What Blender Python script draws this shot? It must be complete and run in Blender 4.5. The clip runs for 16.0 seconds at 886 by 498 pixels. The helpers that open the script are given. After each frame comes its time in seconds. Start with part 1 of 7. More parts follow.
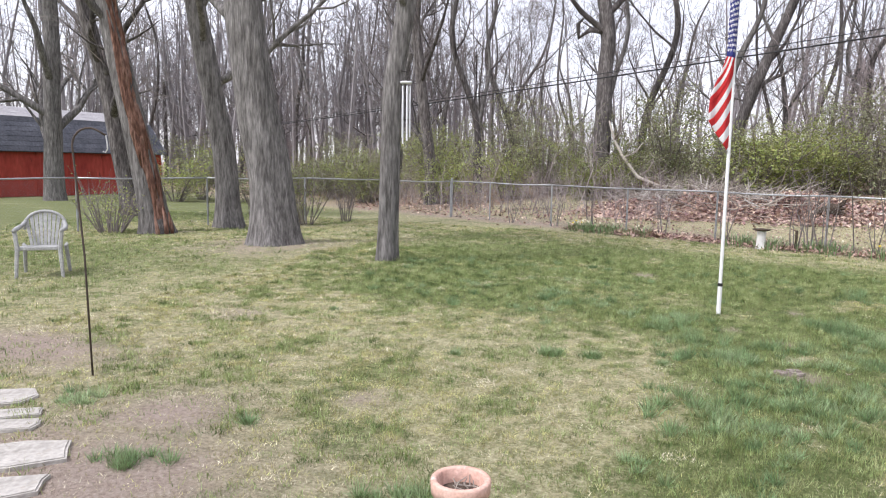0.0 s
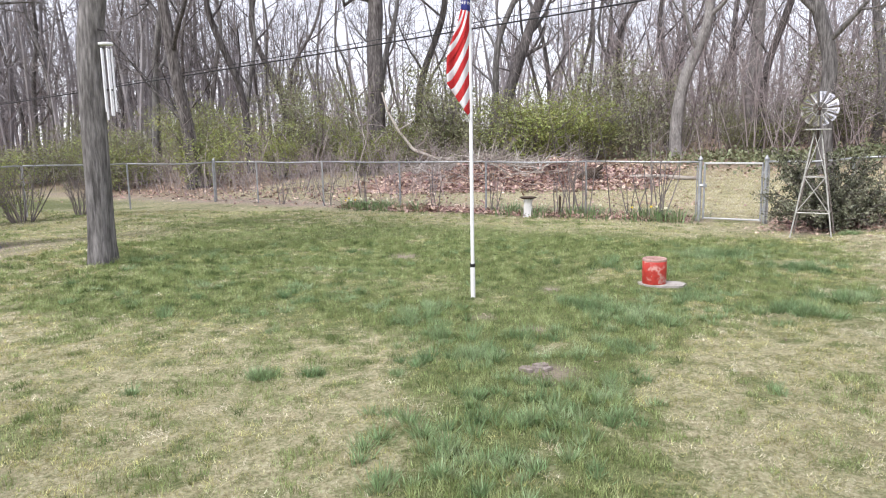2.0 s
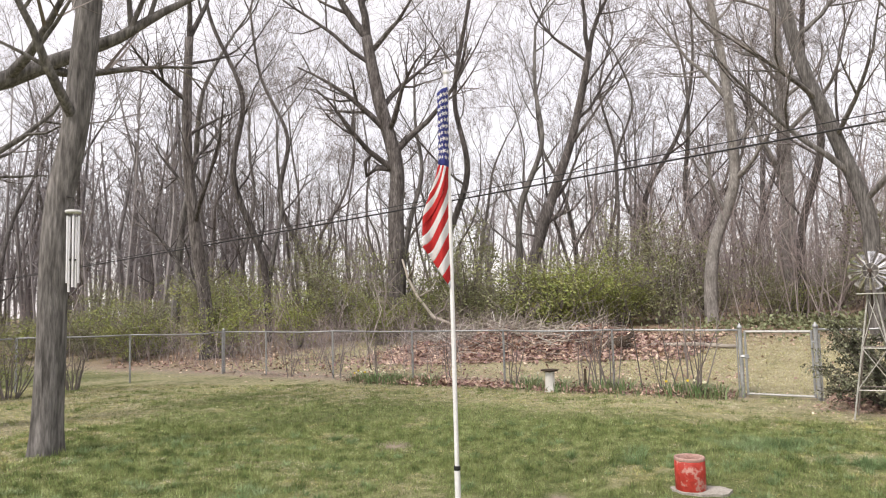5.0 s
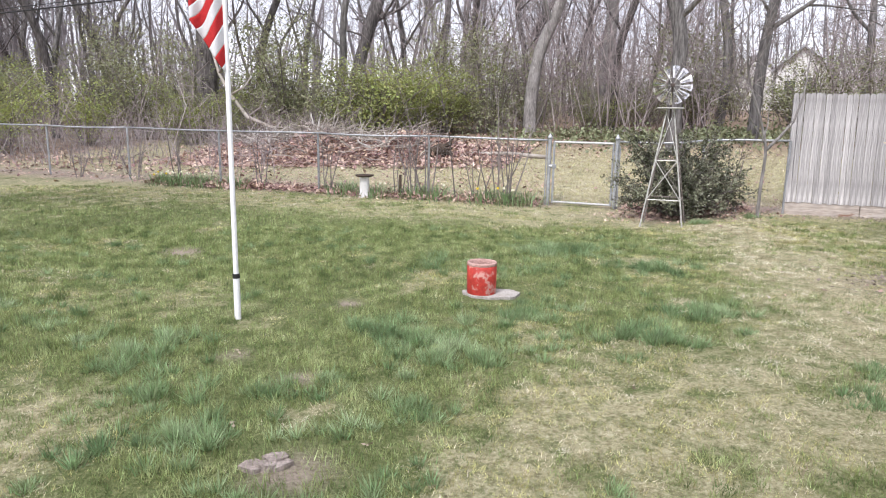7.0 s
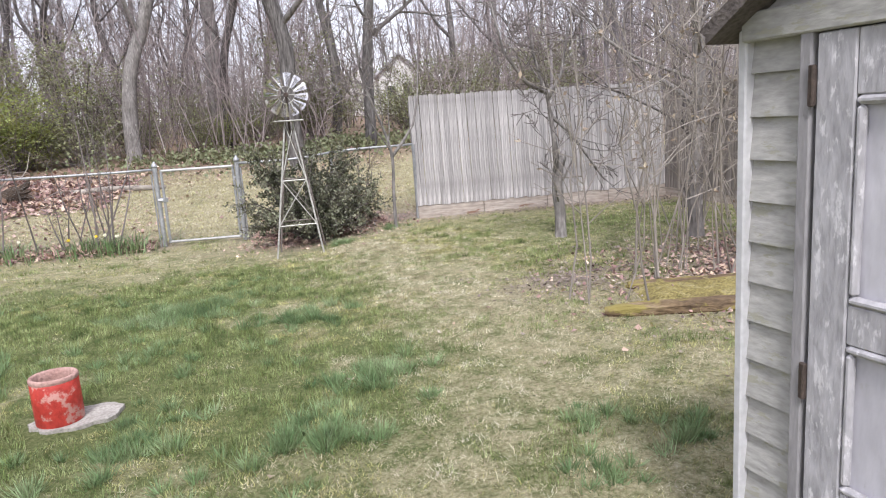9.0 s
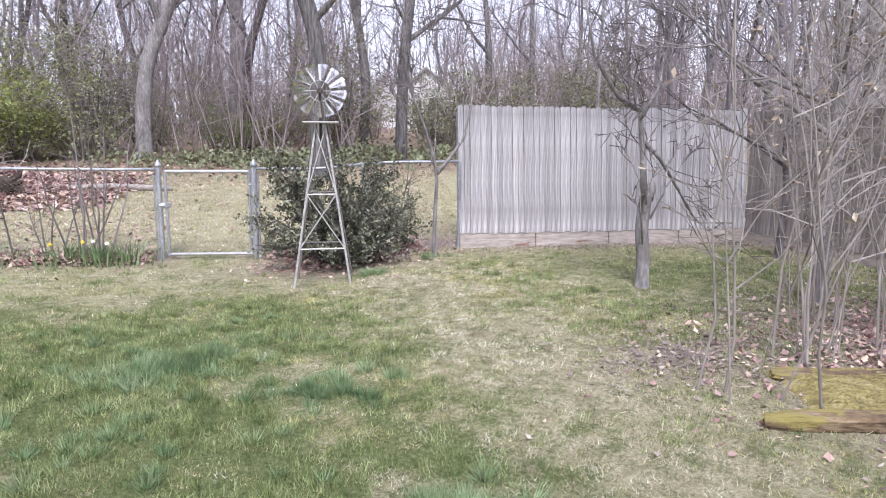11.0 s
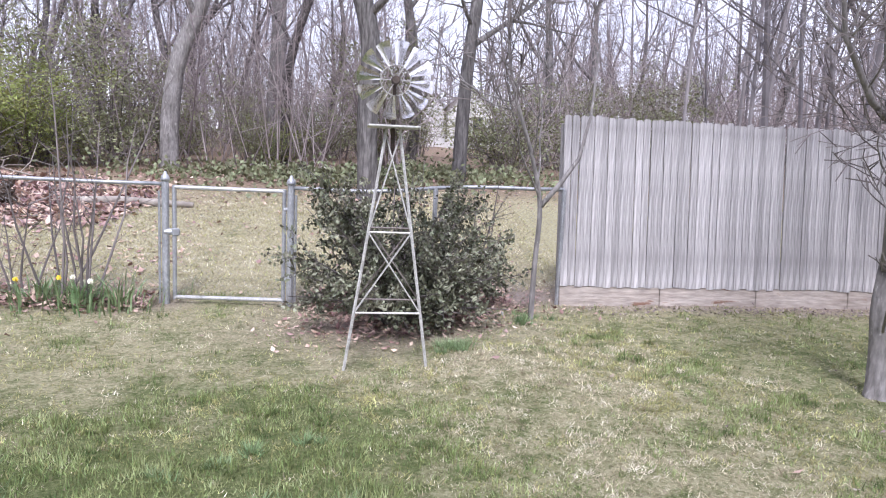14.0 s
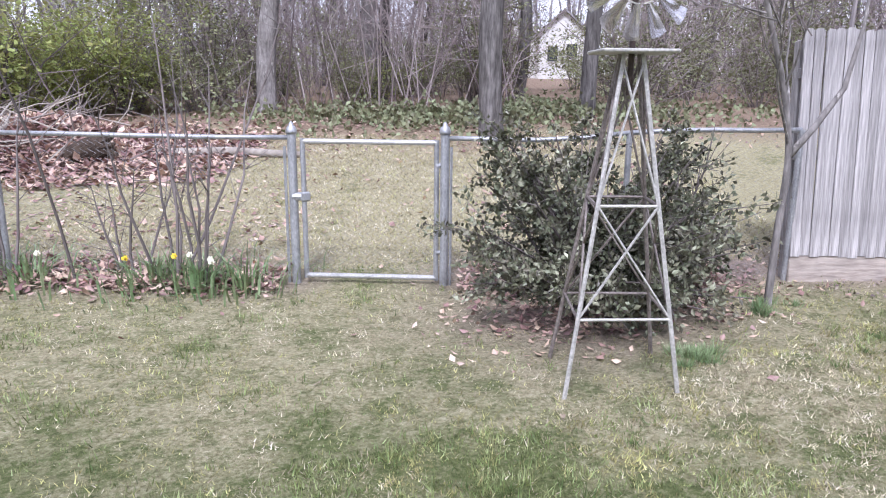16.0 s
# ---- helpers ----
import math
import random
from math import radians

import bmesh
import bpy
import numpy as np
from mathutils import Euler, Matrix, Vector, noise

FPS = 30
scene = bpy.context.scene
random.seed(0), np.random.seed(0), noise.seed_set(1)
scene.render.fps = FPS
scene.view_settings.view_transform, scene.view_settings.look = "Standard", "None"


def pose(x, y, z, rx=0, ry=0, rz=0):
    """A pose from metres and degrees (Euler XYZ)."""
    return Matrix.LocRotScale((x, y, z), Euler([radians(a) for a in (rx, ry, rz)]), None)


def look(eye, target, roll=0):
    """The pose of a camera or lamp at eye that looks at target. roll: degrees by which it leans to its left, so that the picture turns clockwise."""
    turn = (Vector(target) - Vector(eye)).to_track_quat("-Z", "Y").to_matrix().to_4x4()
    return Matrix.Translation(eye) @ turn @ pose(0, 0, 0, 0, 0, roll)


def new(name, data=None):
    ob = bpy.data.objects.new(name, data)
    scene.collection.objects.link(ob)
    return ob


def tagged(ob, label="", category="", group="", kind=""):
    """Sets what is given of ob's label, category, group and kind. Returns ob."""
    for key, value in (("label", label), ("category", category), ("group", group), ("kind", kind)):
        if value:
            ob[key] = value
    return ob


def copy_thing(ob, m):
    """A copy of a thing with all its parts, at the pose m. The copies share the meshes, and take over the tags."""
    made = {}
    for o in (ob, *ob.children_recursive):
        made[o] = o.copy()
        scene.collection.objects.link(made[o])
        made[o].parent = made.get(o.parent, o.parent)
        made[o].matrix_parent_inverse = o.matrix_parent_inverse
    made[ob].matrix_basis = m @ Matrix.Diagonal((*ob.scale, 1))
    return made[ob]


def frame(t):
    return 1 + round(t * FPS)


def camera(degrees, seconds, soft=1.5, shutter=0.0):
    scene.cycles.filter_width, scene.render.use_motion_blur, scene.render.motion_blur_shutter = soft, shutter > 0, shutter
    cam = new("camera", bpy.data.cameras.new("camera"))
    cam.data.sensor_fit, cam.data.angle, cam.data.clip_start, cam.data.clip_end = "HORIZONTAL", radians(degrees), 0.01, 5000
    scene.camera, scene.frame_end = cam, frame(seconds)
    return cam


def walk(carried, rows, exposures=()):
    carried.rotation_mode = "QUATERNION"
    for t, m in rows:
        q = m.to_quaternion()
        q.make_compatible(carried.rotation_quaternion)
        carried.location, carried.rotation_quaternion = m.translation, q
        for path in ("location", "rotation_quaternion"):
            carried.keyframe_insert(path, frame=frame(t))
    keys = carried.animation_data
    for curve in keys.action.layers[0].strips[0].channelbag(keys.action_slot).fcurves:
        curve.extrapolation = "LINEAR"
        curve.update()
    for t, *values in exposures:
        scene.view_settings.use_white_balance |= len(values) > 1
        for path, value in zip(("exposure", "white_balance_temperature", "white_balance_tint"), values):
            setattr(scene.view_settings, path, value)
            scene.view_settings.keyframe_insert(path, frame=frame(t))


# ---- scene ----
cam = camera(64.9, 16.0, soft=1.1)
PATH = [
    (0, (0.44, -0.069, 1.615), (-0.206, 1.809, 1.375), 0.9),
    (0.5, (0.541, 0.255, 1.586), (0.069, 2.184, 1.349), 0.6),
    (1, (0.625, 0.566, 1.623), (0.268, 2.509, 1.315), 1.1),
    (1.5, (0.725, 0.898, 1.605), (0.55, 2.874, 1.354), -0.7),
    (2, (0.884, 1.246, 1.59), (0.796, 3.22, 1.282), -1.1),
    (2.5, (1.029, 1.606, 1.577), (0.788, 3.553, 1.187), -0.2),
    (3, (1.133, 1.914, 1.596), (0.948, 3.895, 1.4), -0.9),
    (3.5, (1.254, 2.25, 1.611), (1.06, 4.24, 1.589), -4.1),
    (3.7, (1.324, 2.297, 1.607), (1.116, 4.285, 1.647), -2.9),
    (4.3, (1.332, 2.36, 1.62), (1.13, 4.346, 1.77), -2.4),
    (4.8, (1.334, 2.42, 1.635), (1.14, 4.406, 1.82), -1.9),
    (5.3, (1.333, 2.49, 1.655), (1.165, 4.48, 1.745), -1.3),
    (5.8, (1.331, 2.583, 1.663), (1.191, 4.574, 1.545), -0.8),
    (6, (1.323, 2.639, 1.618), (1.274, 4.621, 1.355), -0.6),
    (6.5, (1.499, 2.782, 1.521), (1.647, 4.75, 1.197), -1.3),
    (7, (1.646, 3.012, 1.55), (1.933, 4.953, 1.163), 0.9),
    (7.5, (1.743, 3.413, 1.512), (2.161, 5.349, 1.237), -0.6),
    (8, (1.938, 3.66, 1.554), (2.653, 5.519, 1.372), 0.5),
    (8.5, (2.159, 3.968, 1.591), (3.149, 5.688, 1.345), -2.2),
    (9, (2.323, 4.4, 1.584), (3.522, 5.957, 1.209), -3.8),
    (9.2, (2.382, 4.551, 1.569), (3.605, 6.1, 1.249), -2.5),
    (11.3, (3.031, 6.145, 1.526), (4.225, 7.716, 1.2), 0.7),
    (11.5, (3.099, 6.255, 1.525), (4.385, 7.75, 1.186), 1.2),
    (12, (3.306, 6.57, 1.455), (4.578, 8.097, 1.224), -0.3),
    (12.5, (3.471, 7.038, 1.45), (4.62, 8.632, 1.077), 1.2),
    (13, (3.615, 7.388, 1.459), (4.927, 8.852, 1.09), 0.3),
    (13.5, (3.761, 7.778, 1.476), (4.946, 9.376, 1.265), 0.9),
    (14, (3.828, 8.292, 1.469), (4.95, 9.925, 1.201), 2.6),
    (14.5, (3.9, 8.675, 1.468), (5.124, 10.217, 1.113), 1.1),
    (15, (3.966, 9.149, 1.447), (4.985, 10.84, 1.132), 1.6),
    (15.5, (3.932, 9.624, 1.496), (4.843, 11.362, 1.111), 1.1),
    (16, (3.877, 9.973, 1.48), (4.793, 11.691, 1.022), 0.6),
]
EXPOSURES = [(0.0, 0.57, 6300, 13), (2.0, 0.67, 6300, 13), (3.7, 0.77, 6050, 13), (5.8, 0.19, 7500, 12), (6.1, 0.24, 7500, 12), (6.7, 0.67, 6900, 14), (7.0, 0.67, 6250, 14), (7.5, 0.65, 6150, 16), (8.6, 0.61, 6050, 16), (9.2, 0.57, 6350, 14), (11.3, 0.69, 5820, 20), (14.0, 0.67, 5820, 20), (16.0, 0.67, 5700, 21)]
walk(cam, [(t, look(eye, target, roll)) for t, eye, target, roll in PATH], exposures=EXPOSURES)

# ---- world, sun ----
SUN_FROM = Vector((-0.60, -0.80, 1.30)).normalized()   # towards the sun
world = bpy.data.worlds.new("world")
scene.world = world
world.use_nodes = True
wt = world.node_tree
sky = wt.nodes.new("ShaderNodeTexSky")
sky.sky_type = "NISHITA"
sky.sun_disc = False
sky.sun_elevation = math.asin(SUN_FROM.z)
sky.sun_rotation = math.atan2(SUN_FROM.x, SUN_FROM.y)
sky.air_density, sky.dust_density, sky.ozone_density, sky.altitude = 1.0, 1.5, 1.0, 0
# thin white cloud over the whole sky
veil = wt.nodes.new("ShaderNodeMix")
veil.data_type = "RGBA"
veil.inputs["Factor"].default_value = 0.72
veil.inputs["B"].default_value = (6.9, 6.75, 7.2, 1)
wt.links.new(sky.outputs[0], veil.inputs["A"])
wt.links.new(veil.outputs["Result"], wt.nodes["Background"].inputs[0])
wt.nodes["Background"].inputs[1].default_value = 0.145
sun = new("sun", bpy.data.lights.new("sun", "SUN"))
sun.data.energy, sun.data.angle, sun.data.color = 2.4, radians(10), (1.0, 0.98, 0.95)
sun.matrix_world = look(SUN_FROM * 50, (0, 0, 0))

# ---- materials ----
def material(name, colours, scale=8.0, rough=0.85, metal=0.0, bump=0.3, stretch=(1, 1, 1), fine=6.0, spread=0.12,
             island=0.0, per_object=0.0, speck=None, speck_scale=20.0, speck_cut=0.62, coat=0.0, translucent=0.0, span=(0.3, 0.7)):
    """Two-scale noise between colours, fine grain, optional specks of a second surface, variation by piece."""
    m = bpy.data.materials.new(name)
    m.use_nodes = True
    n, l = m.node_tree.nodes, m.node_tree.links
    p = n["Principled BSDF"]
    co = n.new("ShaderNodeTexCoord")
    mp = n.new("ShaderNodeMapping")
    mp.inputs["Scale"].default_value = stretch
    l.new(co.outputs["Object"], mp.inputs[0])
    n1 = n.new("ShaderNodeTexNoise")
    n1.inputs["Scale"].default_value, n1.inputs["Detail"].default_value = scale, 5
    n1.inputs["Roughness"].default_value = 0.65
    l.new(mp.outputs[0], n1.inputs[0])
    ramp = n.new("ShaderNodeValToRGB")
    el = ramp.color_ramp.elements
    while len(el) < len(colours):
        el.new(0.5)
    for i, c in enumerate(colours):
        el[i].position = span[0] + (span[1] - span[0]) * i / max(1, len(colours) - 1)
        el[i].color = (*c, 1)
    l.new(n1.outputs[0], ramp.inputs[0])
    n2 = n.new("ShaderNodeTexNoise")
    n2.inputs["Scale"].default_value, n2.inputs["Detail"].default_value = scale * fine, 3
    l.new(mp.outputs[0], n2.inputs[0])
    hsv = n.new("ShaderNodeHueSaturation")
    rng_ = n.new("ShaderNodeMapRange")
    rng_.inputs[1].default_value, rng_.inputs[2].default_value = 0.25, 0.75
    rng_.inputs[3].default_value, rng_.inputs[4].default_value = 1 - spread * 2, 1 + spread * 2
    l.new(n2.outputs[0], rng_.inputs[0])
    val = rng_.outputs[0]
    def vary(out, amount, val):
        a = n.new("ShaderNodeMapRange")
        a.inputs[3].default_value, a.inputs[4].default_value = 1 - amount, 1 + amount
        l.new(out, a.inputs[0])
        mul = n.new("ShaderNodeMath")
        mul.operation = "MULTIPLY"
        l.new(a.outputs[0], mul.inputs[0])
        l.new(val, mul.inputs[1])
        return mul.outputs[0]
    if island:
        geo = n.new("ShaderNodeNewGeometry")
        val = vary(geo.outputs["Random Per Island"], island, val)
        hue = n.new("ShaderNodeMapRange")
        hue.inputs[3].default_value, hue.inputs[4].default_value = 0.5 - 0.03 * island / 0.4, 0.5 + 0.03 * island / 0.4
        l.new(geo.outputs["Random Per Island"], hue.inputs[0])
        l.new(hue.outputs[0], hsv.inputs["Hue"])
    if per_object:
        oi = n.new("ShaderNodeObjectInfo")
        val = vary(oi.outputs["Random"], per_object, val)
    l.new(val, hsv.inputs["Value"])
    l.new(ramp.outputs[0], hsv.inputs["Color"])
    colour = hsv.outputs[0]
    if speck:
        n3 = n.new("ShaderNodeTexNoise")
        n3.inputs["Scale"].default_value, n3.inputs["Detail"].default_value = speck_scale, 6
        n3.inputs["Roughness"].default_value = 0.7
        l.new(mp.outputs[0], n3.inputs[0])
        cut = n.new("ShaderNodeMapRange")
        cut.inputs[1].default_value, cut.inputs[2].default_value = speck_cut - 0.03, speck_cut + 0.03
        l.new(n3.outputs[0], cut.inputs[0])
        mix = n.new("ShaderNodeMix")
        mix.data_type = "RGBA"
        l.new(cut.outputs[0], mix.inputs["Factor"])
        l.new(colour, mix.inputs["A"])
        mix.inputs["B"].default_value = (*speck, 1)
        colour = mix.outputs["Result"]
    l.new(colour, p.inputs["Base Color"])
    p.inputs["Roughness"].default_value, p.inputs["Metallic"].default_value = rough, metal
    p.inputs["Specular IOR Level"].default_value = 0.3 if not metal else 0.5
    if coat:
        p.inputs["Coat Weight"].default_value = coat
    if bump:
        b = n.new("ShaderNodeBump")
        b.inputs["Strength"].default_value, b.inputs["Distance"].default_value = bump, 0.02
        add = n.new("ShaderNodeMath")
        add.operation = "ADD"
        l.new(n1.outputs[0], add.inputs[0])
        l.new(n2.outputs[0], add.inputs[1])
        l.new(add.outputs[0], b.inputs["Height"])
        l.new(b.outputs[0], p.inputs["Normal"])
    if translucent:
        t = n.new("ShaderNodeBsdfTranslucent")
        l.new(colour, t.inputs[0])
        mx = n.new("ShaderNodeMixShader")
        mx.inputs[0].default_value = translucent
        l.new(p.outputs[0], mx.inputs[1])
        l.new(t.outputs[0], mx.inputs[2])
        l.new(mx.outputs[0], n["Material Output"].inputs[0])
    return m


M = {}
M["bark"] = material("grey bark", [(0.065, 0.06, 0.056), (0.145, 0.136, 0.13), (0.235, 0.222, 0.214)], 11, 0.95, bump=1.0, stretch=(1, 1, 0.16), fine=3, spread=0.25, per_object=0.15)
M["bark_dark"] = material("dark bark", [(0.05, 0.043, 0.041), (0.105, 0.094, 0.09), (0.18, 0.165, 0.16)], 7, 0.95, bump=0.9, stretch=(1, 1, 0.2), fine=4, spread=0.25, per_object=0.3)
M["bark_pale"] = material("pale bark", [(0.135, 0.123, 0.113), (0.235, 0.22, 0.207), (0.32, 0.303, 0.288)], 6, 0.95, bump=0.7, stretch=(1, 1, 0.3), fine=5, spread=0.2, speck=(0.46, 0.44, 0.41), speck_scale=16, speck_cut=0.62)
M["bare_wood"] = material("stripped red-brown wood", [(0.085, 0.042, 0.03), (0.16, 0.082, 0.058), (0.25, 0.16, 0.125)], 7, 0.9, bump=0.9, stretch=(1, 1, 0.2), fine=4, spread=0.25)
M["twig"] = material("grey-brown twigs", [(0.145, 0.124, 0.116), (0.26, 0.23, 0.218)], 0.5, 0.95, bump=0, spread=0.1, island=0.3, per_object=0.25)
M["stem"] = material("pale thin stems", [(0.21, 0.185, 0.16), (0.37, 0.335, 0.295)], 3, 0.9, bump=0.2, stretch=(1, 1, 0.3), spread=0.15, island=0.25)
M["brush"] = material("grey-mauve brush", [(0.25, 0.205, 0.20), (0.41, 0.355, 0.345)], 0.3, 0.95, bump=0, spread=0.1, island=0.35)
M["spring_leaf"] = material("fresh yellow-green leaves", [(0.24, 0.27, 0.085), (0.41, 0.435, 0.16)], 1.2, 0.6, bump=0, spread=0.1, island=0.4, per_object=0.18, translucent=0.35)
M["muted_leaf"] = material("dull grey-green leaves", [(0.18, 0.187, 0.10), (0.335, 0.34, 0.19)], 1.2, 0.6, bump=0, spread=0.1, island=0.4, per_object=0.25, translucent=0.3)
# distance haze is put into the colour: paler and greyer than near bark
M["far_bark_hazed"] = material("distant wood with haze mixed into its grey", [(0.175, 0.16, 0.165), (0.30, 0.28, 0.285)], 0.3, 0.95, bump=0, spread=0.1, island=0.3)
# the third, palest colour paints in the highlights on the leaves
M["holly_leaf"] = material("dark glossy evergreen leaves with painted highlights", [(0.055, 0.058, 0.036), (0.14, 0.145, 0.092), (0.42, 0.41, 0.30)], 2.5, 0.36, bump=0, spread=0.15, island=0.6)
M["ivy_leaf"] = material("green ground ivy leaves", [(0.12, 0.13, 0.065), (0.25, 0.265, 0.15)], 1.5, 0.5, bump=0, spread=0.1, island=0.45)
M["grass_green"] = material("green grass", [(0.10, 0.142, 0.048), (0.265, 0.315, 0.12), (0.43, 0.47, 0.23)], 5.0, 0.6, bump=0, spread=0.2, island=0.35, translucent=0.3, span=(0.38, 0.62))
M["grass_dry"] = material("straw-coloured grass", [(0.30, 0.255, 0.165), (0.58, 0.515, 0.36), (0.80, 0.74, 0.59)], 5.0, 0.8, bump=0, spread=0.2, island=0.3, translucent=0.2, span=(0.38, 0.62))
M["grass_olive"] = material("yellow-green grass", [(0.275, 0.262, 0.10), (0.60, 0.565, 0.27)], 5.0, 0.7, bump=0, spread=0.2, island=0.35, translucent=0.3, span=(0.38, 0.62))
M["grass_tuft"] = material("blue-green tall grass", [(0.09, 0.155, 0.065), (0.24, 0.325, 0.155), (0.43, 0.51, 0.30)], 2, 0.45, bump=0, spread=0.1, island=0.4, translucent=0.25)
M["dead_leaf"] = material("dry fallen leaves", [(0.21, 0.125, 0.10), (0.43, 0.29, 0.24), (0.68, 0.53, 0.46)], 2, 0.8, bump=0, spread=0.12, island=0.5)
M["damp_leaf"] = material("damp brown fallen leaves", [(0.13, 0.10, 0.085), (0.26, 0.21, 0.185), (0.42, 0.36, 0.32)], 2, 0.8, bump=0, spread=0.12, island=0.5)
M["pale_leaf"] = material("bleached dry leaves", [(0.27, 0.21, 0.15), (0.42, 0.35, 0.27)], 3, 0.8, bump=0, island=0.25)
M["bleached"] = material("bleached dead wood", [(0.42, 0.39, 0.35), (0.62, 0.59, 0.55)], 3, 0.9, bump=0.2, island=0.2)
M["stick"] = material("pale dead sticks", [(0.26, 0.225, 0.19), (0.42, 0.38, 0.335)], 2, 0.9, bump=0.2, island=0.3)
M["galv"] = material("weathered galvanised steel", [(0.30, 0.31, 0.32), (0.47, 0.48, 0.49)], 14, 0.5, metal=0.55, bump=0.08, stretch=(1, 1, 0.5), spread=0.12, per_object=0.1)
M["galv_light"] = material("bright zinc rail", [(0.40, 0.40, 0.395), (0.56, 0.56, 0.545)], 12, 0.45, metal=0.35, bump=0.08, spread=0.1)
M["wire"] = material("dull wire mesh", [(0.24, 0.245, 0.25), (0.36, 0.365, 0.37)], 8, 0.6, metal=0.4, bump=0)
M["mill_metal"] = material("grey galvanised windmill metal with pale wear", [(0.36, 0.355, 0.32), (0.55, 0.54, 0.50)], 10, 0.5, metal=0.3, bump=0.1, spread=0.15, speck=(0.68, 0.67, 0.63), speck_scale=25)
# rusty tone that also carries the shade of the windmill's back side
M["mill_rust_shaded"] = material("rusty windmill metal darkened as shaded back side", [(0.15, 0.125, 0.11), (0.28, 0.25, 0.23)], 10, 0.6, metal=0.3, bump=0.1, spread=0.2)
M["blade"] = material("sheet-metal windmill blades", [(0.62, 0.61, 0.60), (0.80, 0.79, 0.78)], 9, 0.18, metal=0.95, bump=0.04, spread=0.06)
M["dark_metal"] = material("dark rusted metal", [(0.05, 0.04, 0.035), (0.12, 0.09, 0.075)], 15, 0.7, metal=0.4, bump=0.2)
M["board"] = material("weathered silver-grey boards", [(0.265, 0.252, 0.245), (0.395, 0.378, 0.368), (0.51, 0.493, 0.482)], 10, 0.9, bump=0.5, stretch=(1.6, 1.6, 0.09), fine=5, spread=0.2, per_object=0.2, speck=(0.20, 0.155, 0.12), speck_scale=12, speck_cut=0.72)
# browner boards, darkened to hold the shade on the run along the shrubs
M["board_brown_shaded"] = material("brown-grey weathered boards darkened for shade", [(0.17, 0.148, 0.13), (0.27, 0.242, 0.22), (0.37, 0.34, 0.315)], 10, 0.9, bump=0.5, stretch=(1.6, 1.6, 0.09), fine=5, spread=0.13, per_object=0.24)
M["kickboard"] = material("stained lower board", [(0.32, 0.27, 0.23), (0.47, 0.42, 0.37)], 6, 0.9, bump=0.4, stretch=(0.2, 0.2, 1), spread=0.15, speck=(0.23, 0.14, 0.10), speck_scale=9)
M["siding"] = material("grey-green painted siding with algae", [(0.33, 0.325, 0.305), (0.43, 0.42, 0.40)], 4, 0.8, bump=0.12, stretch=(0.6, 0.6, 2), fine=9, spread=0.10, per_object=0.07, speck=(0.33, 0.325, 0.265), speck_scale=13, speck_cut=0.58)
M["trim_white"] = material("white painted corner trim", [(0.47, 0.47, 0.475), (0.58, 0.58, 0.585)], 6, 0.6, bump=0.1, spread=0.05)
M["trim_grey"] = material("grey painted post", [(0.24, 0.232, 0.238), (0.33, 0.32, 0.325)], 9, 0.75, bump=0.2, stretch=(1, 1, 0.3), spread=0.1)
M["door_paint"] = material("peeling lilac-grey door paint", [(0.34, 0.333, 0.345), (0.45, 0.44, 0.455)], 9, 0.8, bump=0.25, stretch=(1, 1, 0.35), fine=5, spread=0.12, speck=(0.60, 0.59, 0.60), speck_scale=30, speck_cut=0.585)
M["door_panel"] = material("lilac-grey door panel", [(0.46, 0.45, 0.485), (0.55, 0.54, 0.57)], 5, 0.7, bump=0.12, stretch=(1, 1, 0.4), spread=0.05, speck=(0.44, 0.43, 0.43), speck_scale=14, speck_cut=0.66)
M["roofing"] = material("dark brown-grey roofing", [(0.085, 0.072, 0.065), (0.15, 0.13, 0.12)], 12, 0.9, bump=0.4, spread=0.15)
M["shingle"] = material("blue-black asphalt shingle", [(0.055, 0.058, 0.072), (0.105, 0.11, 0.13)], 2.2, 0.9, bump=0.2, spread=0.18, per_object=0.2)
M["ridge_roof"] = material("pale grey roof", [(0.28, 0.27, 0.28), (0.38, 0.37, 0.38)], 2.2, 0.9, bump=0.2, spread=0.12)
M["barn_red"] = material("faded barn-red siding", [(0.30, 0.04, 0.032), (0.44, 0.075, 0.055)], 1.4, 0.85, bump=0.2, stretch=(1, 1, 0.3), spread=0.12, speck=(0.16, 0.035, 0.03), speck_scale=2.2, speck_cut=0.63)
M["well_red"] = material("scuffed red paint on clay", [(0.36, 0.035, 0.026), (0.52, 0.062, 0.045)], 6, 0.5, bump=0.25, spread=0.12, speck=(0.50, 0.26, 0.22), speck_scale=11, speck_cut=0.56)
M["clay_rim"] = material("pinkish fired clay", [(0.34, 0.20, 0.17), (0.48, 0.32, 0.275)], 10, 0.85, bump=0.3, spread=0.15)
M["pot"] = material("pale limed terracotta", [(0.52, 0.30, 0.23), (0.64, 0.44, 0.37)], 9, 0.85, bump=0.25, spread=0.1, speck=(0.68, 0.56, 0.50), speck_scale=12)
M["soil"] = material("dark potting soil", [(0.07, 0.05, 0.04), (0.17, 0.13, 0.10)], 30, 0.95, bump=0.8, spread=0.3)
M["concrete"] = material("pale weathered concrete", [(0.29, 0.27, 0.24), (0.43, 0.405, 0.37)], 9, 0.9, bump=0.4, spread=0.15, speck=(0.30, 0.29, 0.26), speck_scale=20, speck_cut=0.66)
M["flagstone"] = material("pale limestone slabs", [(0.31, 0.29, 0.26), (0.45, 0.425, 0.39)], 5, 0.9, bump=0.4, spread=0.12, speck=(0.36, 0.33, 0.29), speck_scale=8, speck_cut=0.66)
